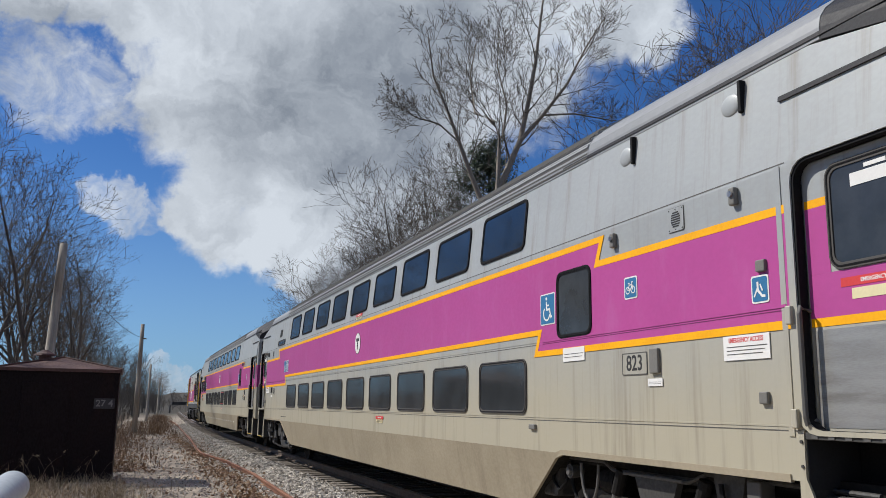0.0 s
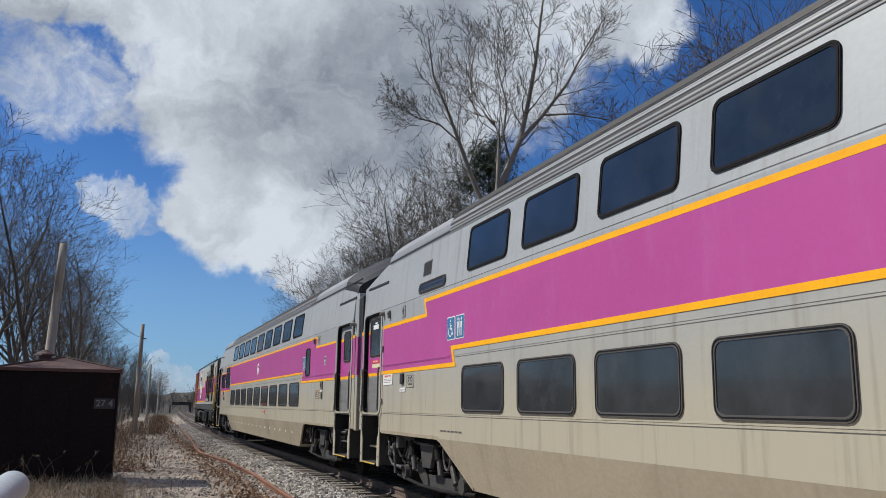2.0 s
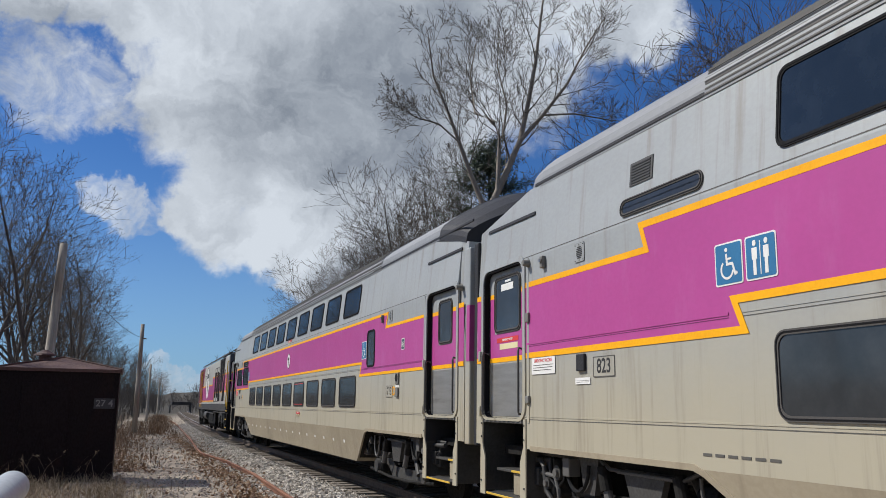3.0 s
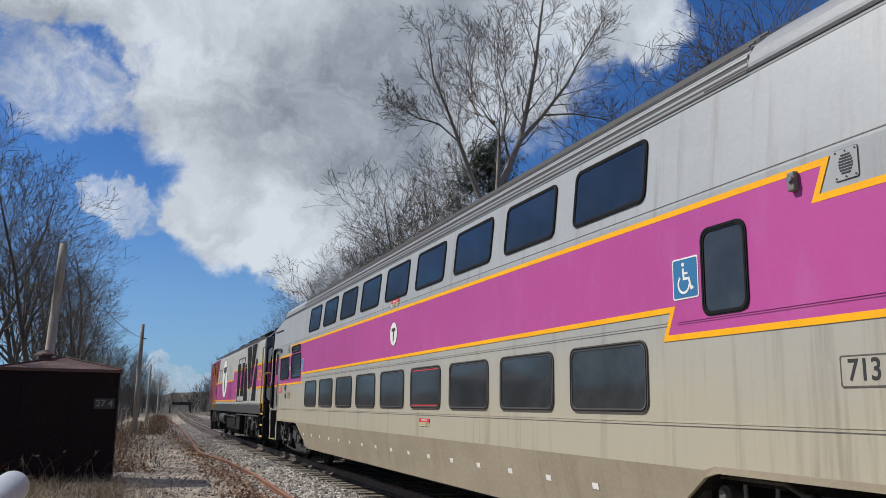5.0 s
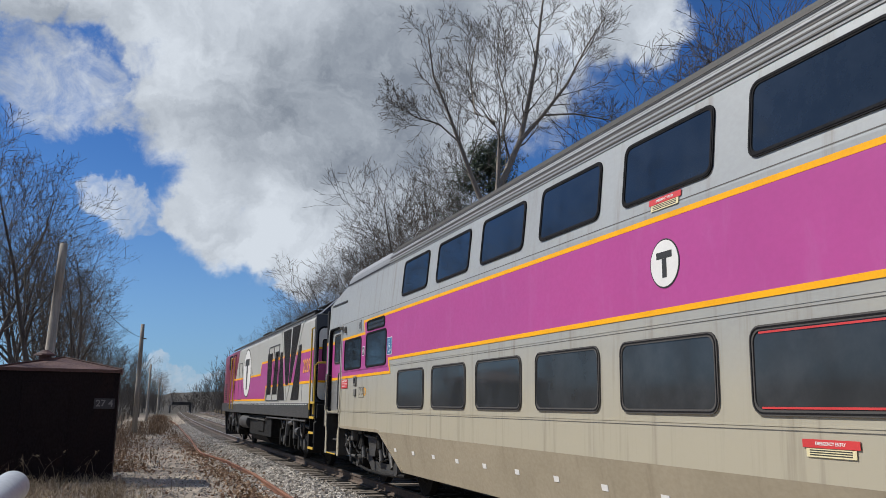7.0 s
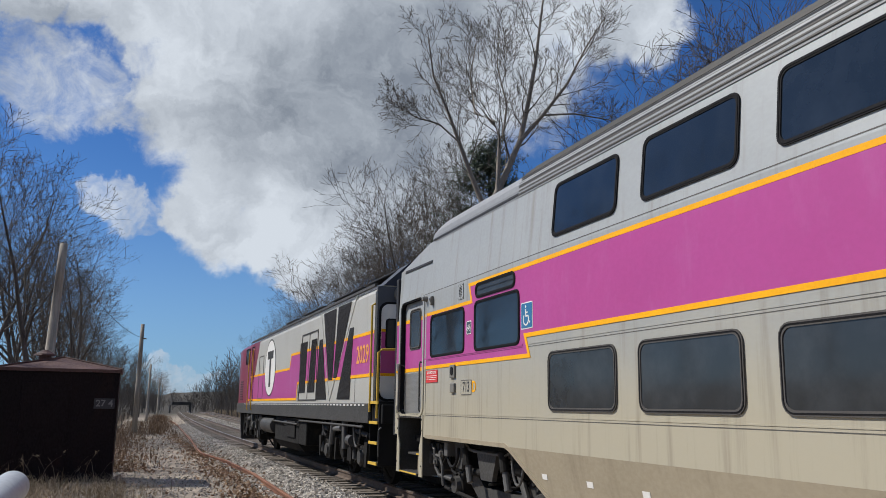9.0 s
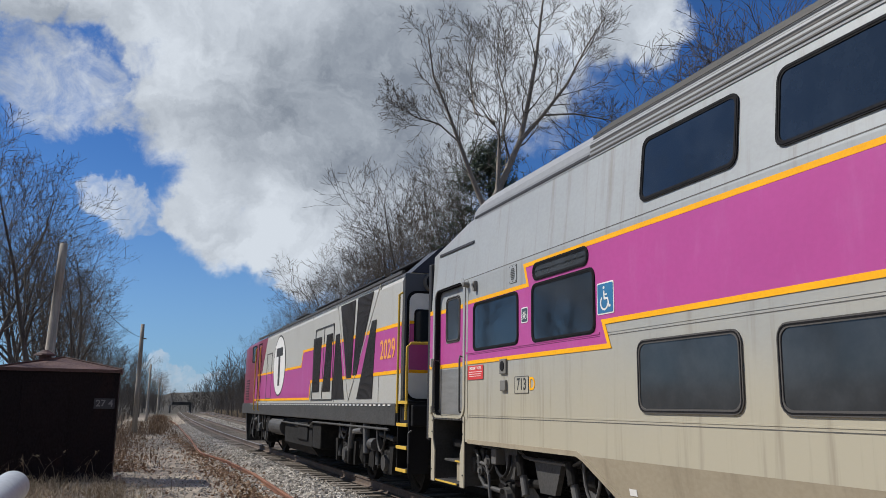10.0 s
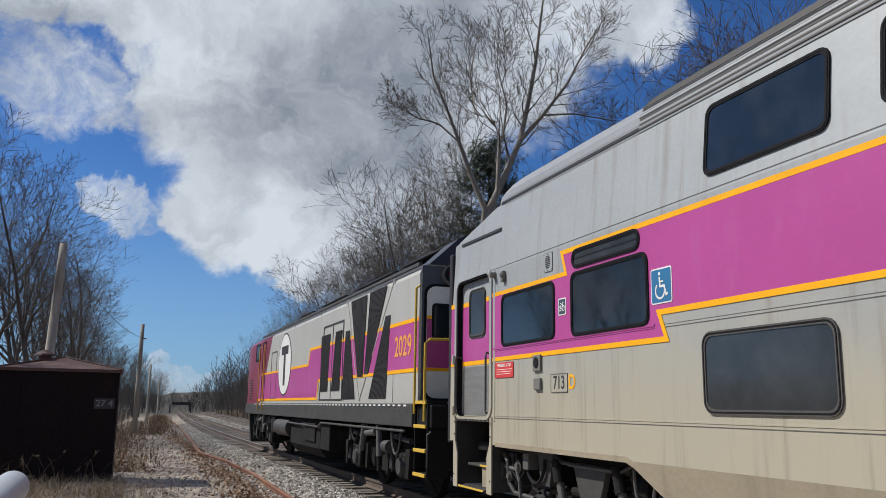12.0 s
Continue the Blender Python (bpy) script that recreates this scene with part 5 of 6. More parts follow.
    part("end_roof", loft([[(x, 11.3, z + 0.1) for x, z in low], [(x * 0.98, L, z - 0.02) for x, z in low]]), ROOF, root)
    for u0, u1, s in ((9.0, 10.0, 1), (-12.0, -9.2, 1)):
        part("rain_gutter", ribbon(bmesh.new(), [(u0 - 0.8, 3.875), (u1 + 1.2, 3.875)], 0.03, 0.012, 0.02), CHARCOAL, root)
    part("rain_gutter", ribbon(bmesh.new(), [(-8.5, 3.872), (8.2, 3.872)], 0.022, 0.008, 0.02), CHARCOAL, root)
    part("rain_gutter", ribbon(bmesh.new(), [(11.15, 3.55), (12.45, 3.57)], 0.035, 0.015, 0.03), CHARCOAL, root)
    part("rain_gutter", ribbon(bmesh.new(), [(-12.5, 3.54), (-11.14, 3.54)], 0.035, 0.015, 0.03), CHARCOAL, root)
    # ends
    for s in (-1, 1):
        y0, y1 = (L - 0.001, L + 0.16) if s > 0 else (-L - 0.16, -L + 0.001)
        part("end_diaphragm", box(bmesh.new(), -0.72, 0.72, y0, y1, 1.15, 3.45, 0.03), BLACK, root)
        part("end_post", box(bmesh.new(), -1.52, -1.30, min(y0, y1) if s < 0 else y0, (y0 + 0.12) if s > 0 else y1, 1.0, 3.5, 0.02), SILVER if s < 0 else CHARCOAL, root)
        if s < 0:
            for x in (-1.24, -0.92):
                part("ladder_rail", box(bmesh.new(), x - 0.018, x + 0.018, y0 - 0.06, y0 - 0.03, 1.05, 2.15, 0.004), DAMPER, root)
            for k in range(4):
                part("ladder_rung", tube(bmesh.new(), (-1.24, y0 - 0.045, 1.2 + 0.28 * k), (-0.92, y0 - 0.045, 1.2 + 0.28 * k), 0.013, 0.013, 8), DAMPER, root)
            part("end_band", box(bmesh.new(), -1.526, -1.29, y0 - 0.006, y0 + 0.1, 2.03, 2.74), PURPLE, root)
        part("coupler", box(bmesh.new(), -0.16, 0.16, min(y0, y1 + 0.1), max(y1, y0), 0.72, 0.98, 0.03), UNDER, root)
    part("underframe", box(bmesh.new(), -1.28, 1.28, -L + 0.3, L - 0.3, 0.93, 1.03), UNDER, root)
    for u in (-9.3, 9.3):
        # added black box deepens the shade behind the bogie's side frame
        part("equipment_tray", box(bmesh.new(), -0.78, 0.78, u - 2.6, u + 2.6, 0.52, 0.94, 0.03), BLACK, root)
        for du, z0, z1, w in ((-2.0, 0.62, 0.92, 0.22), (1.85, 0.58, 0.95, 0.26), (2.25, 0.70, 0.95, 0.14)):
            part("valve_box", box(bmesh.new(), -1.36, -1.12, u + du - w / 2, u + du + w / 2, z0, z1, 0.02), FRAMEGREY, root)
        part("brake_pipe", bent_tube(bmesh.new(), [(-1.33, u - 2.3, 0.97), (-1.33, u - 0.7, 0.98), (-1.36, u - 0.5, 0.90), (-1.36, u + 0.6, 0.92), (-1.33, u + 0.8, 0.98), (-1.33, u + 2.2, 0.98)], 0.018), FRAMEGREY, root)
        part("cable_loop", bent_tube(bmesh.new(), [(-1.36, u + 1.75, 0.95), (-1.38, u + 1.72, 0.74), (-1.38, u + 1.58, 0.66), (-1.38, u + 1.44, 0.76), (-1.36, u + 1.42, 0.95)], 0.015), BLACK, root)
    # seams
    for z in (1.335, 2.10):
        if z < 2.0:
            part("seam", ribbon(bmesh.new(), [(-11.2, z), (11.35, z)], 0.007, 0.002, 0.003), SEAM, root)
            part("seam", ribbon(bmesh.new(), [(-11.2, z + 0.03), (11.35, z + 0.03)], 0.012, 0.004, 0.005), SILVER, root)
            continue
        part("seam", ribbon(bmesh.new(), [(-7.52, z), (7.80, z)], 0.006, 0.002, 0.003), SEAM, root)
        part("seam", ribbon(bmesh.new(), [(-7.52, z + 0.03), (7.80, z + 0.03)], 0.012, 0.004, 0.005), SILVER, root)
        for ua, ub in ((-11.15, -7.66), (7.94, 11.27)):
            part("seam", ribbon(bmesh.new(), [(ua, z), (ub, z)], 0.006, 0.006, 0.003), PURPLESEAM, root)
            part("moulding", ribbon(bmesh.new(), [(ua, z + 0.028), (ub, z + 0.028)], 0.02, 0.010, 0.008), PURPLE, root)
    part("seam", ribbon(bmesh.new(), [(-11.2, 3.075), (11.35, 3.075)], 0.008, 0.002, 0.003), SEAM, root)
    # stripes
    nt, ft = near_top, far_top
    top = [(-11.19, 2.765), (nt + 0.10, 2.765), (nt, 2.985), (ft, 2.985), (ft - 0.08, 2.765), (11.31, 2.765)]
    low_path = [(-11.19, 2.005), (-7.50, 2.005), (-7.60, 2.225), (7.88, 2.225), (7.78, 2.005), (11.31, 2.005)]
    part("purple_band", plate(bmesh.new(), low_path + top[::-1], 0.0045, 0.004), PURPLE, root, "glossy purple band")
    wide = 0.046 if suffix else 0.058
    part("yellow_stripe", ribbon(bmesh.new(), top, wide, 0.006, 0.004), YELLOW, root)
    part("yellow_stripe", ribbon(bmesh.new(), low_path, wide, 0.006, 0.004), YELLOW, root)
    for ua, ub in ((-12.70, -12.52), (12.56, 12.70)):
        part("purple_band", plate(bmesh.new(), [(ua, 2.0), (ub, 2.0), (ub, 2.77), (ua, 2.77)], 0.0045, 0.004), PURPLE, root)
        for z in (2.005, 2.765):
            part("yellow_stripe", ribbon(bmesh.new(), [(ua, z), (ub, z)], 0.06, 0.0075, 0.005), YELLOW, root)
    # windows
    for k in range(9):
        u, v = upper[2] + upper[3] * k, lower[2] + lower[3] * k
        window(root, u - 0.63, u + 0.63, upper[0], upper[1], 0.09, PANE)
        low_window = window(root, v - 0.655, v + 0.655, lower[0], lower[1], 0.10, PANE_LOW, GREYFRAME)
        if suffix and k == 3:
            for z in (lower[0] + 0.05, lower[1] - 0.05):
                part("release_strip", ribbon(bmesh.new(), [(v - 0.56, z), (v + 0.56, z)], 0.014, 0.012, 0.004), RED, low_window)
    window(root, -8.66 if suffix == "" else -8.49, -7.98, 2.13, 2.79, 0.09, PANE_LOW, name="narrow_window")
    # round emblem in the middle
    disc = part("emblem", plate(bmesh.new(), ellipse(0.0, 2.605, 0.20, 0.20, 36), 0.0085, 0.004), INK, root, "round white emblem")
    part("emblem_face", plate(bmesh.new(), ellipse(0.0, 2.605, 0.188, 0.188, 36), 0.0105, 0.002), WHITE, disc)
    bm = plate(bmesh.new(), [(-0.105, 2.645), (0.105, 2.645), (0.105, 2.70), (-0.105, 2.70)], 0.0125, 0.002)
    part("emblem_crossbar", bm, INK, disc)
    part("emblem_stem", plate(bmesh.new(), [(-0.03, 2.49), (0.03, 2.49), (0.03, 2.644), (-0.03, 2.644)], 0.0125, 0.002), INK, disc)
    # doors at both ends
    half, high = (0.27, 2.93) if suffix else (0.37, 2.98)
    coach_door(root, -12.46, -11.24, -1, half, high)
    coach_door(root, 11.36, 12.50, 1, half, high)
    for u in (-11.13, 11.25):
        part("door_pilaster", ribbon(bmesh.new(), [(u, 1.30), (u, 3.06)], 0.05, 0.007, 0.008), SILVER, root)
    # signs that both coaches carry
    s = sign(root, -7.94, -7.62, 2.29, 2.61, BLUE, "wheelchair_sign")
    wheelchair_mark(s, -7.94, -7.62, 2.29, 2.61)
    entry_notice(root, -1.84, -1.39, 1.185, 1.29)
    entry_notice(root, -0.24, 0.20, 3.055, 3.16)
    extras(root)
    bogie(root, -9.3)
    bogie(root, 9.3)
    under_gear(root, -9.3, -1)
    under_gear(root, 9.3, 1)
    return root


def vent_plate(root, u0, u1, z0, z1, slats=7):
    """A small bolted silver plate with a round field of slots."""
    ob = part("vent", plate(bmesh.new(), rounded(u0, u1, z0, z1, 0.012, 2), 0.008, 0.006), SILVER, root)
    part("vent_edge", ring(bmesh.new(), rounded(u0 - 0.004, u1 + 0.004, z0 - 0.004, z1 + 0.004, 0.014, 2), rounded(u0, u1, z0, z1, 0.012, 2), 0.004, 0.003), SEAM, ob)
    cu, cz, w, h = (u0 + u1) / 2, (z0 + z1) / 2, (u1 - u0) * 0.30, (z1 - z0) * 0.34
    for k in range(slats):
        t = -1 + 2 * (k + 0.5) / slats
        half = w * math.sqrt(1 - t * t * 0.8)
        z = cz + h * t
        part("vent_slot", plate(bmesh.new(), [(cu - half, z - 0.0055), (cu + half, z - 0.0055), (cu + half, z + 0.0055), (cu - half, z + 0.0055)], 0.0105, 0.002), INK, ob)
    for u in (u0 + 0.015, cu, u1 - 0.015):
        for z in (z0 + 0.015, z1 - 0.015):
            part("bolt", plate(bmesh.new(), ellipse(u, z, 0.006, 0.006, 6), 0.012, 0.003), INK, ob)


def marker_lamp(root, u, z):
    ob = part("marker_lamp", box(bmesh.new(), -coach_wall(z) - 0.045, -coach_wall(z) + 0.002, u - 0.03, u + 0.035, z - 0.08, z + 0.05, 0.012), HARDWARE, root)
    part("lamp_lens", tube(bmesh.new(), (-coach_wall(z) - 0.06, u, z), (-coach_wall(z) - 0.048, u, z), 0.022, 0.022, 12), STEEL, ob)


def small_box(root, u0, u1, z0, z1, mat=HARDWARE, depth=0.03, name="equipment_box"):
    return part(name, box(bmesh.new(), -coach_wall(z0) - depth, -coach_wall(z0) + 0.002, u0, u1, z0, z1, 0.008), mat, root)


def number_sign(root, text, u, z, plate_w, height=0.13, mat=INK):
    ob = part("number_panel", plate(bmesh.new(), rounded(u - plate_w / 2, u + plate_w / 2, z - 0.085, z + 0.085, 0.01, 2), 0.004, 0.003), SILVER, root)
    part("panel_edge", ring(bmesh.new(), rounded(u - plate_w / 2 - 0.008, u + plate_w / 2 + 0.008, z - 0.093, z + 0.093, 0.012, 2), rounded(u - plate_w / 2, u + plate_w / 2, z - 0.085, z + 0.085, 0.01, 2), 0.006, 0.005), SEAM, ob)
    lettering(text, height, u, z, 0.0045, mat, ob, name="fleet_number", wide=0.92)


def extras_a(root):
    s = sign(root, -9.43, -9.23, 2.38, 2.57, BLUE, "bicycle_sign")
    bicycle_mark(s, -9.43, -9.23, 2.38, 2.57)
    s = sign(root, -11.0, -10.83, 2.17, 2.36, BLUE, "priority_sign")
    seat_mark(s, -11.0, -10.83, 2.17, 2.36)
    small_box(root, -10.99, -10.90, 2.38, 2.46)
    number_sign(root, "823", -9.35, 1.83, 0.36)
    notice(root, -10.98, -10.51, 1.80, 1.97, "EMERGENCY ACCESS", WHITE, RED)
    marker_lamp(root, -9.09, 2.94)
    marker_lamp(root, -10.71, 2.97)
    vent_plate(root, -10.1, -9.9, 2.84, 3.03)
    small_box(root, -9.72, -9.60, 1.74, 1.94)
    small_box(root, -10.95, -10.87, 1.50, 1.58)
    small_box(root, -7.5, -7.36, 1.24, 1.29)
    notice(root, -9.75, -9.55, 1.64, 1.70, "", WHITE, INK, bars=2)
    notice(root, -8.52, -8.10, 1.90, 2.03, "", WHITE, RED, bars=2)
    # far end
    s = sign(root, 7.76, 8.06, 2.33, 2.64, BLUE, "wheelchair_sign")
    wheelchair_mark(s, 7.76, 8.06, 2.33, 2.64)
    s = sign(root, 7.42, 7.73, 2.33, 2.64, BLUE, "toilet_sign")
    person_mark(s, 7.42, 7.73, 2.33, 2.64)
    number_sign(root, "823", 9.68, 1.83, 0.36)
    window(root, 8.18, 9.36, 3.11, 3.27, 0.075, PANE_LOW, GREYFRAME, name="small_window", rim=0.03)
    louver = part("louver", plate(bmesh.new(), [(8.88, 3.37), (9.23, 3.37), (9.23, 3.58), (8.88, 3.58)], 0.008, 0.006), FRAMEGREY, root)
    bm = bmesh.new()
    for k in range(7):
        z = 3.39 + 0.026 * k
        plate(bm, [(8.91, z), (9.20, z), (9.20, z + 0.012), (8.91, z + 0.012)], 0.014, 0.006)
    part("louver_slats", bm, INK, louver)
    vent_plate(root, 10.0, 10.18, 2.84, 3.02)
    marker_lamp(root, 10.85, 2.97)
    notice(root, 10.62, 11.15, 1.80, 1.97, "EMERGENCY ACCESS", WHITE, RED)
    small_box(root, 10.0, 10.15, 1.80, 1.96, CHARCOAL)
    notice(root, 9.92, 10.2, 1.68, 1.74, "", WHITE, INK, bars=2)
    small_box(root, 11.2, 11.28, 2.36, 2.46)
    small_box(root, 11.2, 11.28, 1.50, 1.58)
    for k in range(6):
        part("plate_mark", plate(bmesh.new(), [(7.5 + 0.14 * k, 1.13), (7.6 + 0.14 * k, 1.13), (7.6 + 0.14 * k, 1.15), (7.5 + 0.14 * k, 1.15)], 0.004, 0.003), SEAM, root)
    for u in (-9.32, -10.74):
        scoop = bmesh.new()
        bmesh.ops.create_uvsphere(scoop, u_segments=18, v_segments=10, radius=1.0)
        for v in scoop.verts:
            v.co = Vector((-coach_wall(3.62) + v.co.x * 0.022, u + 0.10 + v.co.y * 0.11, 3.67 + v.co.z * 0.085))
        scoop = part("vent_scoop", scoop, SILVER, root, smooth=True)
        part("scoop_slit", box(bmesh.new(), -coach_wall(3.64) - 0.035, -coach_wall(3.64) + 0.03, u - 0.04, u - 0.005, 3.57, 3.82, 0.01), BLACK, scoop)


def extras_b(root):
    s = sign(root, -10.20, -10.04, 2.33, 2.51, SLATE, "bicycle_sign")
    bicycle_mark(s, -10.20, -10.04, 2.33, 2.51)
    number_sign(root, "713", -9.42, 1.69, 0.34)
    lettering("D", 0.14, -9.67, 1.69, 0.003, YELLOW, root, name="fleet_letter")
    sp = small_box(root, -9.95, -9.78, 1.80, 1.98, HARDWARE, 0.025, "speaker_plate")
    part("speaker_grille", tube(bmesh.new(), (-HALF - 0.032, -9.865, 1.90), (-HALF - 0.024, -9.865, 1.90), 0.06, 0.06, 18), BLACK, sp)
    small_box(root, -9.95, -9.80, 1.60, 1.74)
    part("notice_strip", plate(bmesh.new(), [(-9.96, 1.755), (-9.76, 1.755), (-9.76, 1.79), (-9.96, 1.79)], 0.006, 0.004), WHITE, root)
    marker_lamp(root, -8.98, 2.93)
    vent_plate(root, -9.49, -9.31, 2.83, 3.02)
    # far end
    window(root, 9.69, 11.03, 2.135, 2.735, 0.09, PANE, name="wide_window")
    window(root, 8.01, 9.35, 2.13, 2.755, 0.09, PANE, name="wide_window")
    window(root, 8.12, 9.32, 2.785, 2.975, 0.09, PANE_LOW, name="small_window", rim=0.035)
    s = sign(root, 7.68, 7.97, 2.29, 2.58, BLUE, "wheelchair_sign")
    wheelchair_mark(s, 7.68, 7.97, 2.29, 2.58)
    s = sign(root, 9.45, 9.61, 2.36, 2.53, SLATE, "bicycle_sign")
    bicycle_mark(s, 9.45, 9.61, 2.36, 2.53)
    vent_plate(root, 9.74, 9.93, 2.84, 3.04)
    marker_lamp(root, 10.95, 2.96)
    number_sign(root, "713", 9.62, 1.70, 0.34)
    lettering("D", 0.14, 9.36, 1.70, 0.003, YELLOW, root, name="fleet_letter")
    sp = small_box(root, 10.0, 10.18, 1.83, 2.0, HARDWARE, 0.025, "speaker_plate")
    part("speaker_grille", tube(bmesh.new(), (-HALF - 0.032, 10.09, 1.92), (-HALF - 0.024, 10.09, 1.92), 0.055, 0.055, 18), BLACK, sp)
    small_box(root, 10.0, 10.15, 1.64, 1.76)
    notice(root, 10.70, 11.20, 1.79, 1.96, "EMERGENCY ACCESS", RED, WHITE)
    for k in range(16):
        u = -6.27 + 0.92 * k - 0.05
        part("reflector", plate(bmesh.new(), [(u, 0.745), (u + 0.11, 0.745), (u + 0.11, 0.80), (u, 0.80)], 0.004, 0.003), WHITE, root)
    for u0, u1 in ((8.65, 9.35), (10.3, 10.75)):
        bm = bmesh.new()
        for k in range(7):
            ua, ub = u0 + (u1 - u0) * k / 7, u0 + (u1 - u0) * (k + 0.55) / 7
            quad = [bm.verts.new((-(w * 1.418) - 0.008, uu, 3.835 + h * 0.855 + 0.008)) for uu, w, h in ((ua, 0.985, 0.19), (ub, 0.985, 0.19), (ub, 0.80, 0.47), (ua, 0.80, 0.47))]
            deep = [bm.verts.new(v.co + Vector((0.02, 0, -0.02))) for v in quad]
            bm.faces.new(quad)
            for a in range(4):
                b = (a + 1) % 4
                bm.faces.new((quad[a], deep[a], deep[b], quad[b]))
        part("roof_louver", bm, CHARCOAL, root)


COACH_A = coach("823", (3.175, 3.765, -6.57, 1.666), (1.39, 1.975, -6.62, 1.682), -8.86, 9.03, "", extras_a)
tagged(COACH_A, "silver two-deck passenger coach with purple band and yellow stripes", "train coach", "train on the line")
COACH_B = coach("713", (3.18, 3.755, -6.615, 1.655), (1.425, 2.02, -6.58, 1.657), -9.24, 9.53, "D", extras_b)
tagged(COACH_B, "silver two-deck coach with purple band, joined to the locomotive", "train coach", "train on the line")


def locomotive():
    """A diesel locomotive. Its middle is at the origin; the rear end with the door faces the coaches."""
    root = new("diesel_locomotive")
    W = loco_wall
    rear = -9.63

    def section(u, top, k=1.0, base=1.50):
        pts = [(-1.5, base), (-1.5, 3.45), (-1.46, top * 0.985), (-1.36, top)]
        return [(x * k, u, z) for x, z in pts] + [(-x * k, u, z) for x, z in pts[::-1]]

    part("body", loft([section(rear, 3.60), section(6.2, 3.60)]), LOCOGREY, root)
    part("cab", loft([section(6.2, 3.60), section(8.75, 3.57), section(9.15, 3.42, 0.985), section(9.5, 2.4, 0.975), section(9.72, 1.62, 0.965)]), MAROON, root, "maroon cab with sloping nose")
    # roof with sloping shoulders
    bm = loft([[(-1.36, u, 3.602), (-1.30, u, 3.64), (-0.86, u, 3.90), (-0.3, u, 4.12), (0.3, u, 4.12), (0.86, u, 3.90), (1.30, u, 3.64), (1.36, u, 3.602)] for u in (rear, 5.8)])
    part("roof", bm, CHARCOAL, root, "dark roof with sloping shoulders")
    bm = loft([[(-1.36, u, 3.60), (-0.9, u, 4.02), (-0.5, u, 4.22), (0.5, u, 4.22), (0.9, u, 4.02), (1.36, u, 3.60)] for u in (rear - 0.03, rear + 0.5)])
    part("roof_end", bm, NAVY, root, "dark blue roof fairing at the rear")
    part("roof_rail", ribbon(bmesh.new(), [(rear, 3.60), (6.2, 3.60)], 0.05, 0.03, 0.05, W), FRAMEGREY, root)
    for u0, u1 in ((-8.6, -6.2), (-5.6, -2.6), (-1.5, 1.2), (2.4, 4.2)):
        part("roof_hatch", box(bmesh.new(), -0.7, 0.7, u0, u1, 4.10, 4.135, 0.01), CHARCOAL, root)
    # colour fields on the side
    part("purple_band", plate(bmesh.new(), [(rear + 0.01, 2.0), (-2.55, 2.0), (-2.45, 1.60), (6.8, 1.60), (6.35, 2.40), (-1.35, 2.40), (-1.55, 2.76), (rear + 0.01, 2.76)], 0.0045, 0.004, W), PURPLE, root, "glossy purple band")
    part("yellow_stripe", ribbon(bmesh.new(), [(rear + 0.01, 2.76), (-1.55, 2.76), (-1.35, 2.40), (6.2, 2.40)], 0.06, 0.0075, 0.005, W), YELLOW, root)
    part("yellow_stripe", ribbon(bmesh.new(), [(rear + 0.01, 2.0), (-2.55, 2.0), (-2.45, 1.60), (6.6, 1.60)], 0.06, 0.0075, 0.005, W), YELLOW, root)
    part("maroon_field", plate(bmesh.new(), [(4.3, 3.52), (6.19, 3.52), (6.19, 1.56), (6.1, 1.56), (5.3, 2.37)], 0.0065, 0.006, W), MAROON, root)
    # tall emblem
    e = part("emblem", plate(bmesh.new(), ellipse(1.95, 2.56, 1.00, 0.86, 40), 0.009, 0.004, W), INK, root, "tall white oval emblem")
    part("emblem_face", plate(bmesh.new(), ellipse(1.95, 2.56, 0.95, 0.82, 40), 0.011, 0.002, W), WHITE, e)
    bm = plate(bmesh.new(), [(1.42, 2.82), (2.48, 2.82), (2.48, 3.06), (1.42, 3.06)], 0.013, 0.002, W)
    part("emblem_crossbar", bm, INK, e)
    part("emblem_stem", plate(bmesh.new(), [(1.80, 1.98), (2.10, 1.98), (2.10, 2.819), (1.80, 2.819)], 0.013, 0.002, W), INK, e)
    # louvred panels in the shape of slanting bars
    for pts in ([(-2.78, 2.98), (-3.67, 2.98), (-3.52, 1.75), (-2.77, 1.75)], [(-4.17, 2.98), (-4.74, 2.98), (-4.63, 1.75), (-3.89, 1.75)],
                [(-5.41, 3.48), (-6.62, 3.48), (-6.45, 1.98), (-6.07, 1.98)], [(-5.05, 2.92), (-5.37, 2.92), (-5.90, 1.58), (-4.84, 1.58)],
                [(-6.82, 3.49), (-7.92, 3.49), (-6.83, 2.02), (-6.56, 2.02)], [(-7.85, 2.96), (-8.14, 2.96), (-7.96, 1.58), (-6.89, 1.58)]):
        lou = part("louvre_panel", plate(bmesh.new(), pts, 0.010, 0.004, W), LOUVRE, root, "dark louvred panel")
        bm = bmesh.new()
        z0, z1 = min(p[1] for p in pts), max(p[1] for p in pts)
        lo = sorted(p[0] for p in pts if p[1] < (z0 + z1) / 2)
        hi = sorted(p[0] for p in pts if p[1] > (z0 + z1) / 2)
        bars = 13
        for k in range(bars):
            t = (k + 0.5) / bars
            b, a = lo[0] + (lo[1] - lo[0]) * t, hi[0] + (hi[1] - hi[0]) * t
            ribbon(bm, [(b, z0 + 0.01), (a, z1 - 0.01)], 0.016, 0.014, 0.004, W)
        part("louvre_slats", bm, INK, lou)
    door = part("service_door", ring(bmesh.new(), [(-4.86, 1.56), (-2.72, 1.56), (-3.0, 3.18), (-4.86, 3.18)], [(-4.83, 1.59), (-2.76, 1.59), (-3.03, 3.15), (-4.83, 3.15)], 0.014, 0.013, W), FRAMEGREY, root)
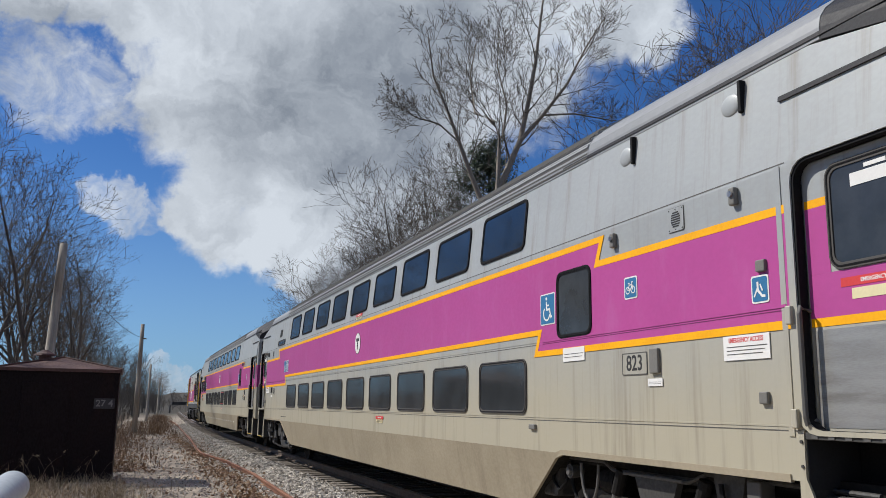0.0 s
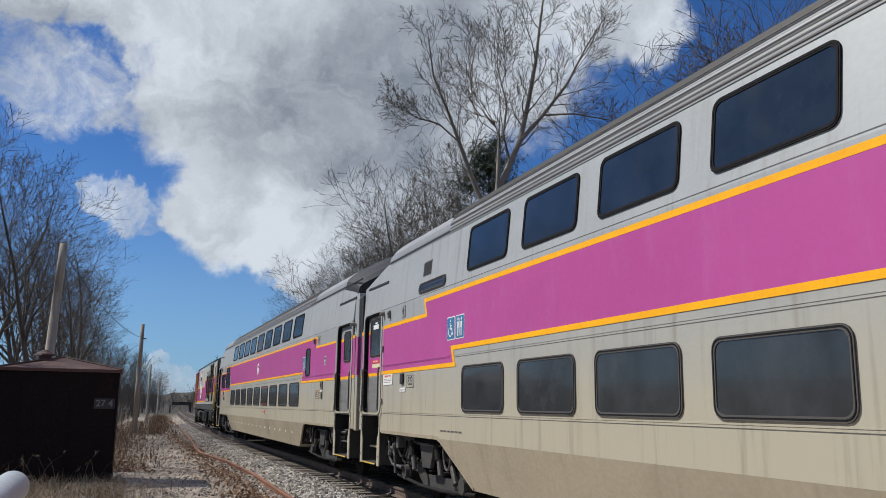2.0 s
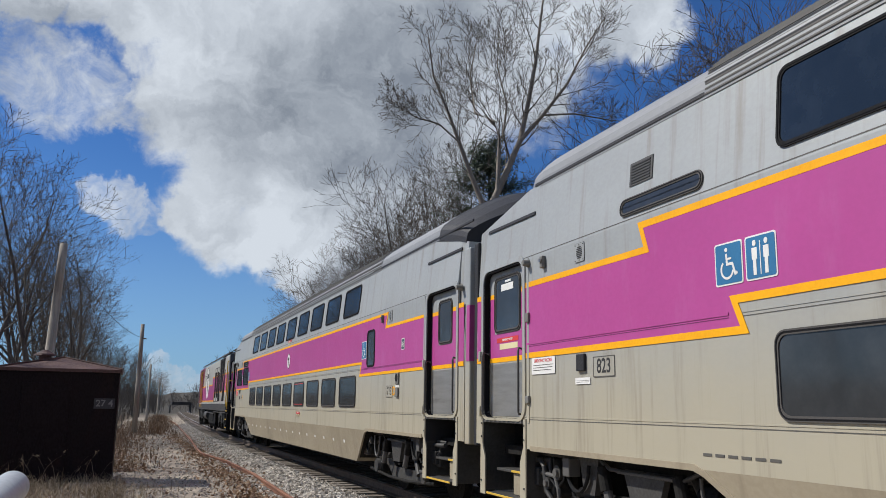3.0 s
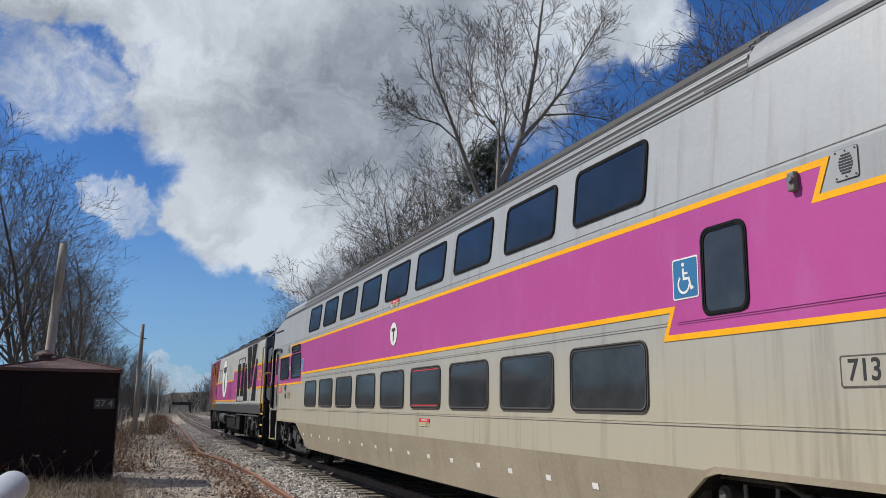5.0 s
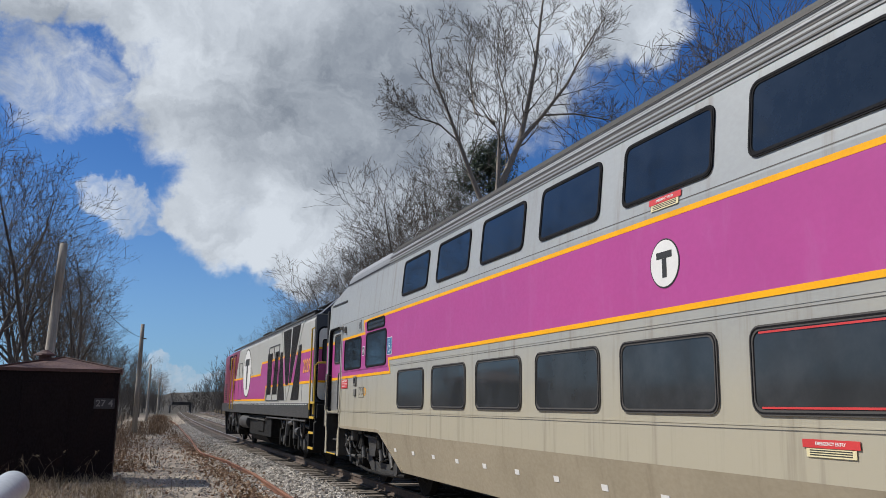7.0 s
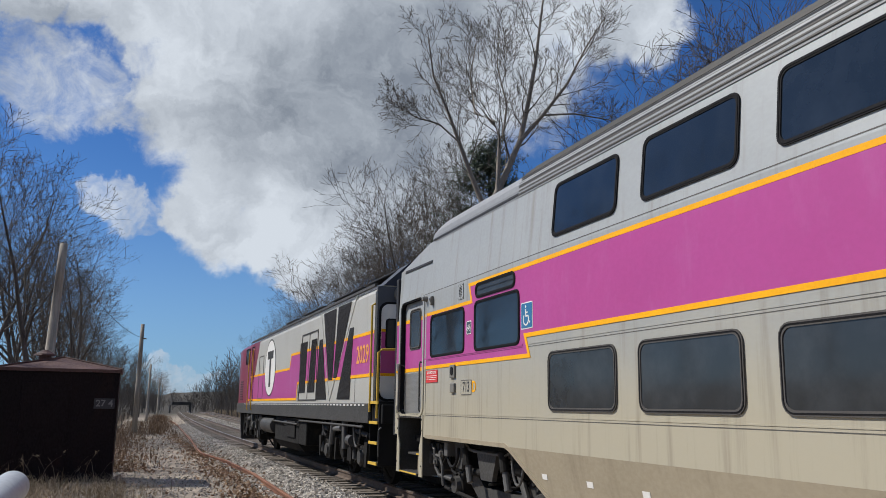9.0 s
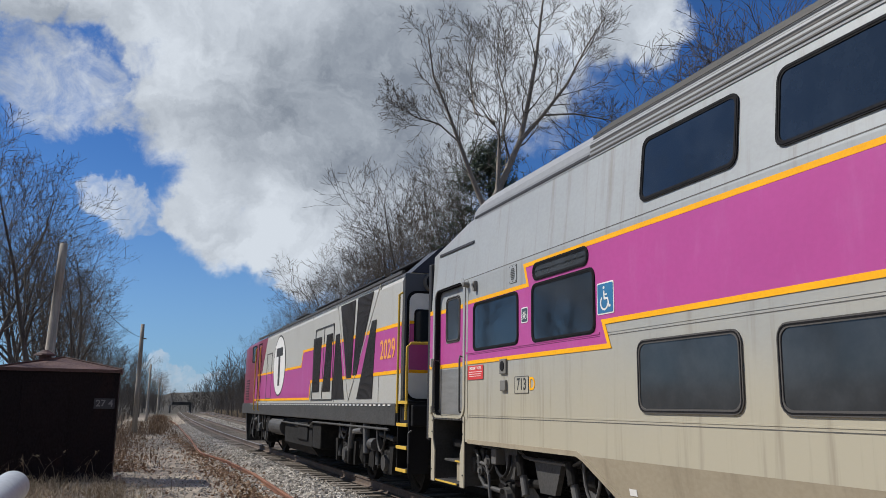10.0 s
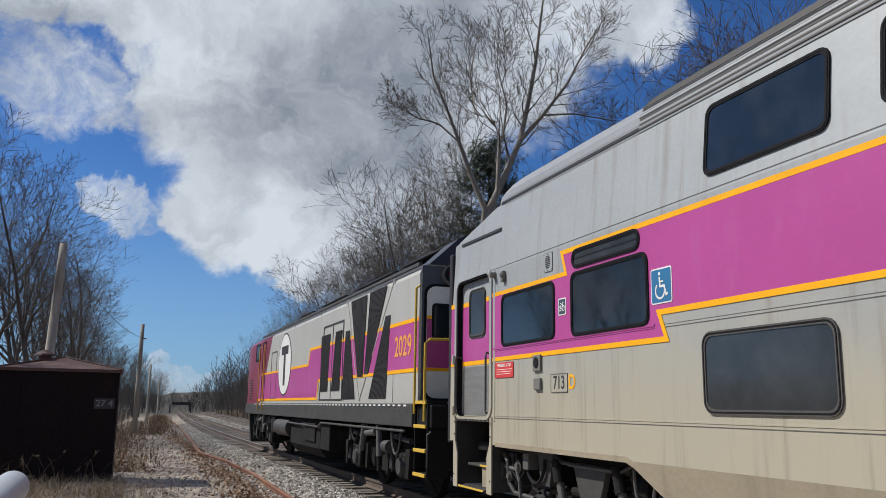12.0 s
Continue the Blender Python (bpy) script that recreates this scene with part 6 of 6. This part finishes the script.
    part("door_gap", ribbon(bmesh.new(), [(-3.82, 1.60), (-3.92, 3.14)], 0.02, 0.012, 0.01, W), SEAM, door)
    for u in (-5.0, -8.35, -2.6, 4.0, 0.6):
        part("seam", ribbon(bmesh.new(), [(u, 1.52), (u, 3.57)], 0.018, 0.004, 0.004, W), SEAM, root)
    part("panel_outline", ring(bmesh.new(), [(3.3, 1.62), (4.25, 1.62), (4.25, 3.0), (3.3, 3.0)], [(3.33, 1.65), (4.22, 1.65), (4.22, 2.97), (3.33, 2.97)], 0.01, 0.009, W), SEAM, root)
    for path in ([(-5.11, 3.53), (-6.23, 1.56)], [(-8.33, 3.56), (-6.23, 1.56)]):
        part("brace_line", ribbon(bmesh.new(), path, 0.03, 0.013, 0.012, W), LOCOGREY, root)
    lettering("2029", 0.33, -8.87, 2.38, 0.0095, ORANGE, root, W, "fleet_number", 0.98)
    # cab side
    window(root, 6.62, 7.55, 2.86, 3.42, 0.06, PANE, wall=W, name="cab_window")
    part("cab_door", ring(bmesh.new(), [(5.45, 1.56), (6.1, 1.56), (6.1, 3.42), (5.45, 3.42)], [(5.50, 1.60), (6.05, 1.60), (6.05, 3.38), (5.50, 3.38)], 0.014, 0.013, W), GASKET, root)
    for u in (5.3, 6.25):
        part("cab_handrail", bent_tube(bmesh.new(), [(-1.53, u, 3.3), (-1.58, u, 3.26), (-1.58, u, 1.3), (-1.53, u, 1.26)], 0.018), SAFETY, root)
    bm = bmesh.new()
    for k in range(8):
        box(bm, -1.515, -1.44, 8.1, 8.75, 1.62 + 0.09 * k, 1.66 + 0.09 * k)
    part("nose_grille", bm, FRAMEGREY, root)
    # sill and what hangs below
    sill = part("sill", box(bmesh.new(), -1.54, 1.54, rear + 0.15, 9.4, 1.15, 1.50, 0.015), FRAMEGREY, root, "dark grey side sill")
    bm = bmesh.new()
    for k in range(58):
        u = rear + 0.4 + 0.285 * k
        box(bm, -1.552, -1.538, u, u + 0.13, 1.455, 1.482)
    part("reflective_dashes", bm, WHITE, sill)
    part("fuel_tank", loft([[(x, u, z) for x, z in ((-1.25, 0.30), (-1.42, 0.5), (-1.42, 1.12), (1.42, 1.12), (1.42, 0.5), (1.25, 0.30))] for u in (-2.6, 1.0)]), UNDER, root)
    for u0, u1, z, r in ((1.1, 3.1, 0.86, 0.24), (-1.9, -0.4, 0.98, 0.12)):
        part("air_reservoir", tube(bmesh.new(), (-1.32, u0, z), (-1.32, u1, z), r, r, 20), FRAMEGREY, root, smooth=False)
    for u0, u1, z0, z1 in ((3.4, 4.1, 0.66, 1.14), (-3.7, -2.8, 0.5, 1.1), (-2.2, -1.0, 0.62, 1.05)):
        part("equipment_box", box(bmesh.new(), -1.46, -1.0, u0, u1, z0, z1, 0.03), UNDER, root)
    part("pipework", bent_tube(bmesh.new(), [(-1.50, rear + 0.6, 1.08), (-1.50, -3.0, 1.08), (-1.48, -2.6, 0.98), (-1.48, 3.0, 1.02)], 0.022), FRAMEGREY, root)
    for u in (-7.0, 6.0):
        for du in (-1.4, 1.4):
            ws = new("wheelset")
            ws.parent = root
            ws.matrix_basis = pose(0, u + du, 0.51)
            for x in (-0.80, 0.68):
                part("wheel", tube(bmesh.new(), (x, 0, 0), (x + 0.12, 0, 0), 0.50, 0.50, 28), UNDER, ws)
            part("axle", tube(bmesh.new(), (-0.95, 0, 0), (0.95, 0, 0), 0.1, 0.1, 12), UNDER, ws)
            WHEELSETS.append((ws, u + du, 0.51, 0.50))
            part("axle_box", box(bmesh.new(), -1.34, -1.0, u + du - 0.22, u + du + 0.22, 0.32, 0.72, 0.04), UNDER, root)
            part("axle_cap", tube(bmesh.new(), (-1.40, u + du, 0.51), (-1.33, u + du, 0.51), 0.13, 0.15, 14), FRAMEGREY, root)
            for dd in (-0.34, 0.34):
                part("spring", coil(-1.22, u + du + dd, 0.50, 0.88, 0.09), UNDER, root)
            part("damper", tube(bmesh.new(), (-1.36, u + du + 0.42, 0.45), (-1.34, u + du + 0.52, 1.12), 0.05, 0.04, 10), FRAMEGREY, root)
            part("damper", tube(bmesh.new(), (-1.36, u + du + 0.25, 0.98), (-1.36, u + du - 0.55, 0.92), 0.055, 0.045, 10), FRAMEGREY, root)
            part("sand_pipe", bent_tube(bmesh.new(), [(-1.2, u + du - 0.75, 1.1), (-1.2, u + du - 0.72, 0.5), (-0.95, u + du - 0.62, 0.15)], 0.025), UNDER, root)
        bm = bmesh.new()
        pts = [(-2.2, 0.70), (-1.6, 0.86), (1.6, 0.86), (2.2, 0.70), (2.1, 0.55), (1.0, 0.62), (0.5, 0.36), (-0.5, 0.36), (-1.0, 0.62), (-2.1, 0.55)]
        a, b = [bm.verts.new((-1.24, u + p, z)) for p, z in pts], [bm.verts.new((-1.04, u + p, z)) for p, z in pts]
        bm.faces.new(a)
        bm.faces.new(b[::-1])
        for k in range(len(pts)):
            j = (k + 1) % len(pts)
            bm.faces.new((a[k], b[k], b[j], a[j]))
        part("truck_frame", bm, UNDER, root)
        for du in (-1.95, -0.85, -0.3, 0.45, 0.95, 1.9):
            part("brake_hanger", hanger(bmesh.new(), u + du, 0.36, 0.80, 0.08, 0.22, -1.42, -1.36), UNDER, root)
        for du, tilt in ((-0.55, 0.10), (0.62, -0.12)):
            part("upright_damper", tube(bmesh.new(), (-1.46, u + du, 0.62), (-1.45, u + du + tilt, 1.14), 0.06, 0.06, 12), DAMPER, root)
            part("damper_sleeve", tube(bmesh.new(), (-1.46, u + du, 0.45), (-1.455, u + du + tilt * 0.4, 0.66), 0.045, 0.045, 12), UNDER, root)
        part("sway_damper", tube(bmesh.new(), (-1.47, u - 0.35, 1.02), (-1.47, u + 0.30, 0.98), 0.065, 0.05, 12), DAMPER, root)
        part("brake_cylinder", tube(bmesh.new(), (-1.44, u - 1.15, 0.80), (-1.44, u - 0.82, 0.80), 0.11, 0.10, 14), FRAMEGREY, root)
        loop = [(-1.47, u + 1.1 + 0.3 * math.cos(q), 1.12 - 0.30 * math.sin(q)) for q in [math.pi * k / 10 for k in range(11)]]
        part("air_hose", bent_tube(bmesh.new(), loop, 0.022, 7), BLACK, root)
        loop = [(-1.47, u - 1.5 + 0.25 * math.cos(q), 1.12 - 0.42 * math.sin(q)) for q in [math.pi * k / 10 for k in range(11)]]
        part("air_hose", bent_tube(bmesh.new(), loop, 0.02, 7), FRAMEGREY, root)
    part("pilot", loft([[(x, 9.0, z) for x, z in ((-1.35, 0.18), (-1.46, 1.5), (1.46, 1.5), (1.35, 0.18))], [(x * 0.93, 9.95, z) for x, z in ((-1.35, 0.16), (-1.42, 0.9), (1.42, 0.9), (1.35, 0.16))]]), CHARCOAL, root)
    # rear end: door, lamp, steps and rails
    y = rear
    part("end_panel", box(bmesh.new(), -1.46, 1.46, y - 0.012, y + 0.002, 1.52, 3.58, 0.01), plain("end_panel_slate", (0.075, 0.082, 0.10), 0.45), root)
    def upright(x0, x1, z0, z1, r, y0, y1):
        """A round-cornered sheet across the end."""
        bm = bmesh.new()
        pts = rounded(x0, x1, z0, z1, r)
        a, b = [bm.verts.new((x, y0, z)) for x, z in pts], [bm.verts.new((x, y1, z)) for x, z in pts]
        bm.faces.new(a)
        bm.faces.new(b[::-1])
        for k in range(len(pts)):
            q = (k + 1) % len(pts)
            bm.faces.new((a[k], b[k], b[q], a[q]))
        return bm

    gasket = part("door_gasket", upright(-1.43, -0.80, 1.54, 3.30, 0.16, y - 0.024, y - 0.011), GASKET, root)
    side_door = part("end_door", upright(-1.39, -0.84, 1.58, 3.26, 0.14, y - 0.036, y - 0.0235), WHITE, gasket, "pale end door with a dark window")
    part("door_window", upright(-1.31, -0.95, 2.45, 3.00, 0.06, y - 0.050, y - 0.0355), GASKET, gasket)
    part("door_pane", upright(-1.28, -0.98, 2.48, 2.97, 0.05, y - 0.054, y - 0.0495), PANE, gasket)
    part("door_band", box(bmesh.new(), -1.388, -0.842, y - 0.0395, y - 0.0355, 2.03, 2.76), PURPLE, gasket)
    part("door_stripe", box(bmesh.new(), -1.388, -0.842, y - 0.0405, y - 0.0355, 1.98, 2.0295), YELLOW, gasket)
    part("door_stripe", box(bmesh.new(), -1.388, -0.842, y - 0.0405, y - 0.0355, 2.7605, 2.81), YELLOW, gasket)
    part("end_lamp", tube(bmesh.new(), (-1.0, y - 0.12, 3.45), (-1.0, y - 0.01, 3.45), 0.13, 0.14, 20), BLACK, root)
    part("lamp_ring", tube(bmesh.new(), (-1.0, y - 0.10, 3.45), (-1.0, y - 0.02, 3.45), 0.155, 0.165, 20), HARDWARE, root)
    part("lamp_lens", tube(bmesh.new(), (-1.0, y - 0.125, 3.45), (-1.0, y - 0.10, 3.45), 0.085, 0.085, 18), LENS, root)
    part("end_platform", box(bmesh.new(), -1.5, 1.5, y - 0.62, y + 0.2, 1.16, 1.48, 0.02), BLACK, root)
    part("end_underframe", box(bmesh.new(), -1.1, 1.1, y - 0.55, y + 1.0, 0.55, 1.16, 0.03), UNDER, root)
    part("diaphragm", box(bmesh.new(), -0.7, 0.7, y - 0.6, y, 1.3, 3.5, 0.04), BLACK, root)
    for k in range(4):
        z = 0.50 + 0.34 * k
        part("step", box(bmesh.new(), -1.54, -1.22, y - 0.50, y + 0.02, z - 0.02, z + 0.015, 0.005), UNDER, root)
        part("step_edge", box(bmesh.new(), -1.555, -1.53, y - 0.50, y + 0.02, z - 0.03, z + 0.02, 0.004), SAFETY, root)
    for uu in (y + 0.03, y - 0.52):
        part("step_side", box(bmesh.new(), -1.53, -1.20, uu - 0.012, uu + 0.012, 0.46, 1.5, 0.004), BLACK, root)
    part("yellow_handrail", bent_tube(bmesh.new(), [(-1.56, y - 0.02, 1.35), (-1.56, y - 0.02, 3.22), (-1.50, y - 0.02, 3.26)], 0.02), SAFETY, root)
    part("yellow_handrail", bent_tube(bmesh.new(), [(-1.54, y - 0.42, 1.25), (-1.54, y - 0.42, 2.36), (-1.48, y - 0.42, 2.42), (-1.10, y - 0.42, 2.43)], 0.022), SAFETY, root)
    part("grab_rail", bent_tube(bmesh.new(), [(-1.5, y - 0.6, 1.1), (-1.55, y - 0.6, 1.06), (-1.55, y - 0.6, 0.62)], 0.016), FRAMEGREY, root)
    return tagged(root, "purple and silver diesel locomotive with dark louvres", "locomotive", "train on the line")


LOCO = locomotive()


# ---------------------------------------------------------------- how the train runs in and stops
TRAVEL = ((0, 0.0), (0.5, 3.38), (1, 6.63), (1.5, 9.75), (2, 12.85), (2.5, 15.78), (3, 18.54), (3.5, 21.18), (4, 23.68), (4.5, 26.04), (5, 28.24), (5.5, 30.33), (6, 32.27),
          (6.5, 34.09), (7, 35.77), (7.5, 37.32), (8, 38.72), (8.5, 39.95), (9, 41.02), (9.5, 41.93), (10, 42.66), (10.5, 43.16), (11, 43.45), (11.5, 43.53), (12, 43.53))


def travel(t):
    """How far the train has come at that time."""
    k = min(max(int(t / 0.5), 0), len(TRAVEL) - 2)
    (t1, s1), (t2, s2) = TRAVEL[k], TRAVEL[k + 1]
    s0 = TRAVEL[k - 1][1] if k else s1 - 3.4
    s3 = TRAVEL[k + 2][1] if k + 2 < len(TRAVEL) else s2
    f = (t - t1) / 0.5
    m1, m2 = (s2 - s0) / 2, (s3 - s1) / 2
    return (2 * f**3 - 3 * f**2 + 1) * s1 + (f**3 - 2 * f**2 + f) * m1 + (-2 * f**3 + 3 * f**2) * s2 + (f**3 - f**2) * m2


def motions():
    for thing, middle, half in ((COACH_A, 15.55, 9.3), (COACH_B, 41.46, 9.3), (LOCO, 65.3, 6.8)):
        rows = []
        for k in range(49):
            t = k * 0.25
            y = middle - travel(t)
            xa, xb = line_x(y - half), line_x(y + half)
            rows.append((t, pose((xa + xb) / 2, y, 0, 0, 0, -math.degrees(math.atan2(xb - xa, 2 * half)))))
        walk(thing, rows)
    for ws, u, z, r in WHEELSETS:
        walk(ws, [(k / 15, pose(0, u, z, math.degrees(travel(k / 15) / r), 0, 0)) for k in range(181)])




# ---------------------------------------------------------------- ballast, leaves and grass
def scatter_stones():
    rnd = np.random.default_rng(4)
    corners = np.array([(-1, -1, -1), (1, -1, -1), (1, 1, -1), (-1, 1, -1), (-1, -1, 1), (1, -1, 1), (1, 1, 1), (-1, 1, 1)], float)
    quads = np.array([(0, 3, 2, 1), (4, 5, 6, 7), (0, 1, 5, 4), (1, 2, 6, 5), (2, 3, 7, 6), (3, 0, 4, 7)])

    def lay(name, count, x_of, y_range, power, size, mat, label):
        y = y_range[0] + (y_range[1] - y_range[0]) * rnd.random(count) ** power
        verts, faces = np.zeros((count * 8, 3)), []
        for k in range(count):
            x = x_of(y[k])
            s = size * rnd.uniform(0.55, 1.35)
            c = corners * rnd.uniform(0.55, 1.0, (8, 3)) * s * np.array([1, 1, 0.75])
            turn = np.array(Euler(rnd.uniform(0, 6.28, 3)).to_matrix())
            verts[k * 8:k * 8 + 8] = c @ turn.T + (x, y[k], ground_z(x, float(y[k])) + s * 0.25)
            faces += (quads + k * 8).tolist()
        ob = from_lists(name, verts.tolist(), faces, mat)
        tagged(ob, label, "gravel", kind="stuff")

    lay("ballast", 26000, lambda y: line_x(y) + rnd.uniform(-2.75, -1.1), (12, 75), 1.35, 0.034, STONE, "crushed grey ballast stones beside the rails")
    lay("ballast", 4000, lambda y: line_x(y) + rnd.uniform(1.3, 2.8), (24, 110), 1.2, 0.05, STONE, "crushed grey ballast between the tracks")
    lay("ballast", 9000, lambda y: line_x(y) + rnd.uniform(-1.2, 1.2) + 4.1 * (rnd.random() < 0.3), (16, 110), 1.3, 0.038, DARKSTONE, "dark ballast stones between the rails")
    lay("gravel", 9000, lambda y: rnd.uniform(-1.2, 3.0), (13, 60), 1.5, 0.020, STONE, "fine stones strewn over the path")


scatter_stones()


def scatter_leaves():
    rnd = random.Random(8)
    verts, faces = [], []
    spots = [(rnd.gauss(2.45, 0.38), 14 + 40 * rnd.random() ** 1.6) for _ in range(3600)] + [(rnd.gauss(-0.9, 0.8), 24 + 40 * rnd.random() ** 1.5) for _ in range(3800)] \
        + [(rnd.uniform(-2.5, 3.0), 15 + 60 * rnd.random()) for _ in range(700)]
    for x, y in spots:
        z = ground_z(x, y) + rnd.uniform(0.01, 0.05)
        s = rnd.uniform(0.03, 0.075)
        m = Euler((rnd.gauss(0, 0.6), rnd.gauss(0, 0.6), rnd.uniform(0, 6.28))).to_matrix()
        b = len(verts)
        for p in ((-s, 0, 0.2 * s), (-0.2 * s, -0.55 * s, 0), (s, 0, 0.3 * s), (-0.1 * s, 0.55 * s, 0.05 * s)):
            verts.append(tuple(m @ Vector(p) + Vector((x, y, z))))
        faces.append((b, b + 1, b + 2, b + 3))
    tagged(from_lists("fallen_leaves", verts, faces, LITTER), "dry curled leaves lying along the path", "leaves", kind="stuff")


scatter_leaves()


def blades(name, spots, tall, mat, label, droop=0.5, wide=0.006, heads=0.0):
    """Grass stems as narrow ribbons, some with a small seed head."""
    rnd = random.Random(len(spots))
    verts, faces = [], []
    for x, y in spots:
        h = rnd.uniform(*tall)
        a = rnd.uniform(0, math.tau)
        lean = Vector((math.cos(a), math.sin(a), 0)) * rnd.uniform(0.1, droop) * h
        side = Vector((-math.sin(a + rnd.uniform(-1, 1)), math.cos(a), 0)).normalized() * wide
        base = Vector((x, y, ground_z(x, y) - 0.02))
        b = len(verts)
        for k in range(5):
            t = k / 4
            p = base + Vector((0, 0, h * (t - 0.25 * droop * t * t))) + lean * t * t
            w = side * (1.0 - 0.75 * t)
            verts += [tuple(p - w), tuple(p + w)]
        for k in range(4):
            faces.append((b + 2 * k, b + 2 * k + 1, b + 2 * k + 3, b + 2 * k + 2))
        if rnd.random() < heads:
            tip = Vector(verts[-1])
            for q in range(7):
                d = (lean.normalized() * 0.6 + Vector((rnd.gauss(0, 0.5), rnd.gauss(0, 0.5), rnd.gauss(0.1, 0.5)))).normalized() * rnd.uniform(0.06, 0.14)
                s = d.orthogonal().normalized() * 0.006
                b = len(verts)
                verts += [tuple(tip - s), tuple(tip + s), tuple(tip + d)]
                faces.append((b, b + 1, b + 2))
    tagged(from_lists(name, verts, faces, mat), label, "grass", kind="stuff")


def grow_grass():
    rnd = random.Random(31)
    blades("dry_grass", [(rnd.uniform(-3.4, -0.1), rnd.uniform(16.8, 20.95)) for _ in range(2600)], (0.12, 0.42), GRASS, "tangled pale dry grass round the foot of the hut", 1.5, 0.006)
    blades("dry_grass", [(rnd.gauss(-0.2, 0.5), rnd.uniform(16.6, 19.6)) for _ in range(500)], (0.10, 0.45), GRASS, "tangled pale dry grass in the shadow of the hut", 1.6, 0.006)
    blades("tall_grass", [(rnd.uniform(-2.8, -0.5), rnd.uniform(19.4, 20.8)) for _ in range(34)], (0.4, 1.05), GRASS, "tall dry stems with seed heads before the hut", 1.1, 0.006, 0.5)
    blades("dry_grass", [(rnd.gauss(-0.7, 0.7) + max(0, y - 30) * 0.018, y) for y in [24.5 + 60 * rnd.random() ** 1.4 for _ in range(3400)]], (0.10, 0.42), RUSSET, "russet weeds along the edge of the path", 0.7, 0.009)
    blades("dry_grass", [(rnd.uniform(-9, -1.5), y) for y in [24 + 70 * rnd.random() ** 1.4 for _ in range(5000)]], (0.15, 0.6), GRASS, "faded grass under the trees", 0.7, 0.009)
    blades("weeds", [(rnd.gauss(1.3 + (y - 50) * 0.028, 0.6), y) for y in [50 + 70 * rnd.random() for _ in range(3000)]], (0.2, 0.6), RUSSET, "russet brush beside the far poles", 0.6, 0.014)
    blades("weeds", [(rnd.uniform(12.5, 20) + (y - 80) * 0.03, y) for y in [80 + 140 * rnd.random() for _ in range(6000)]], (0.4, 1.3), GRASS, "tawny grass on the far bank", 0.6, 0.03)


grow_grass()


motions()
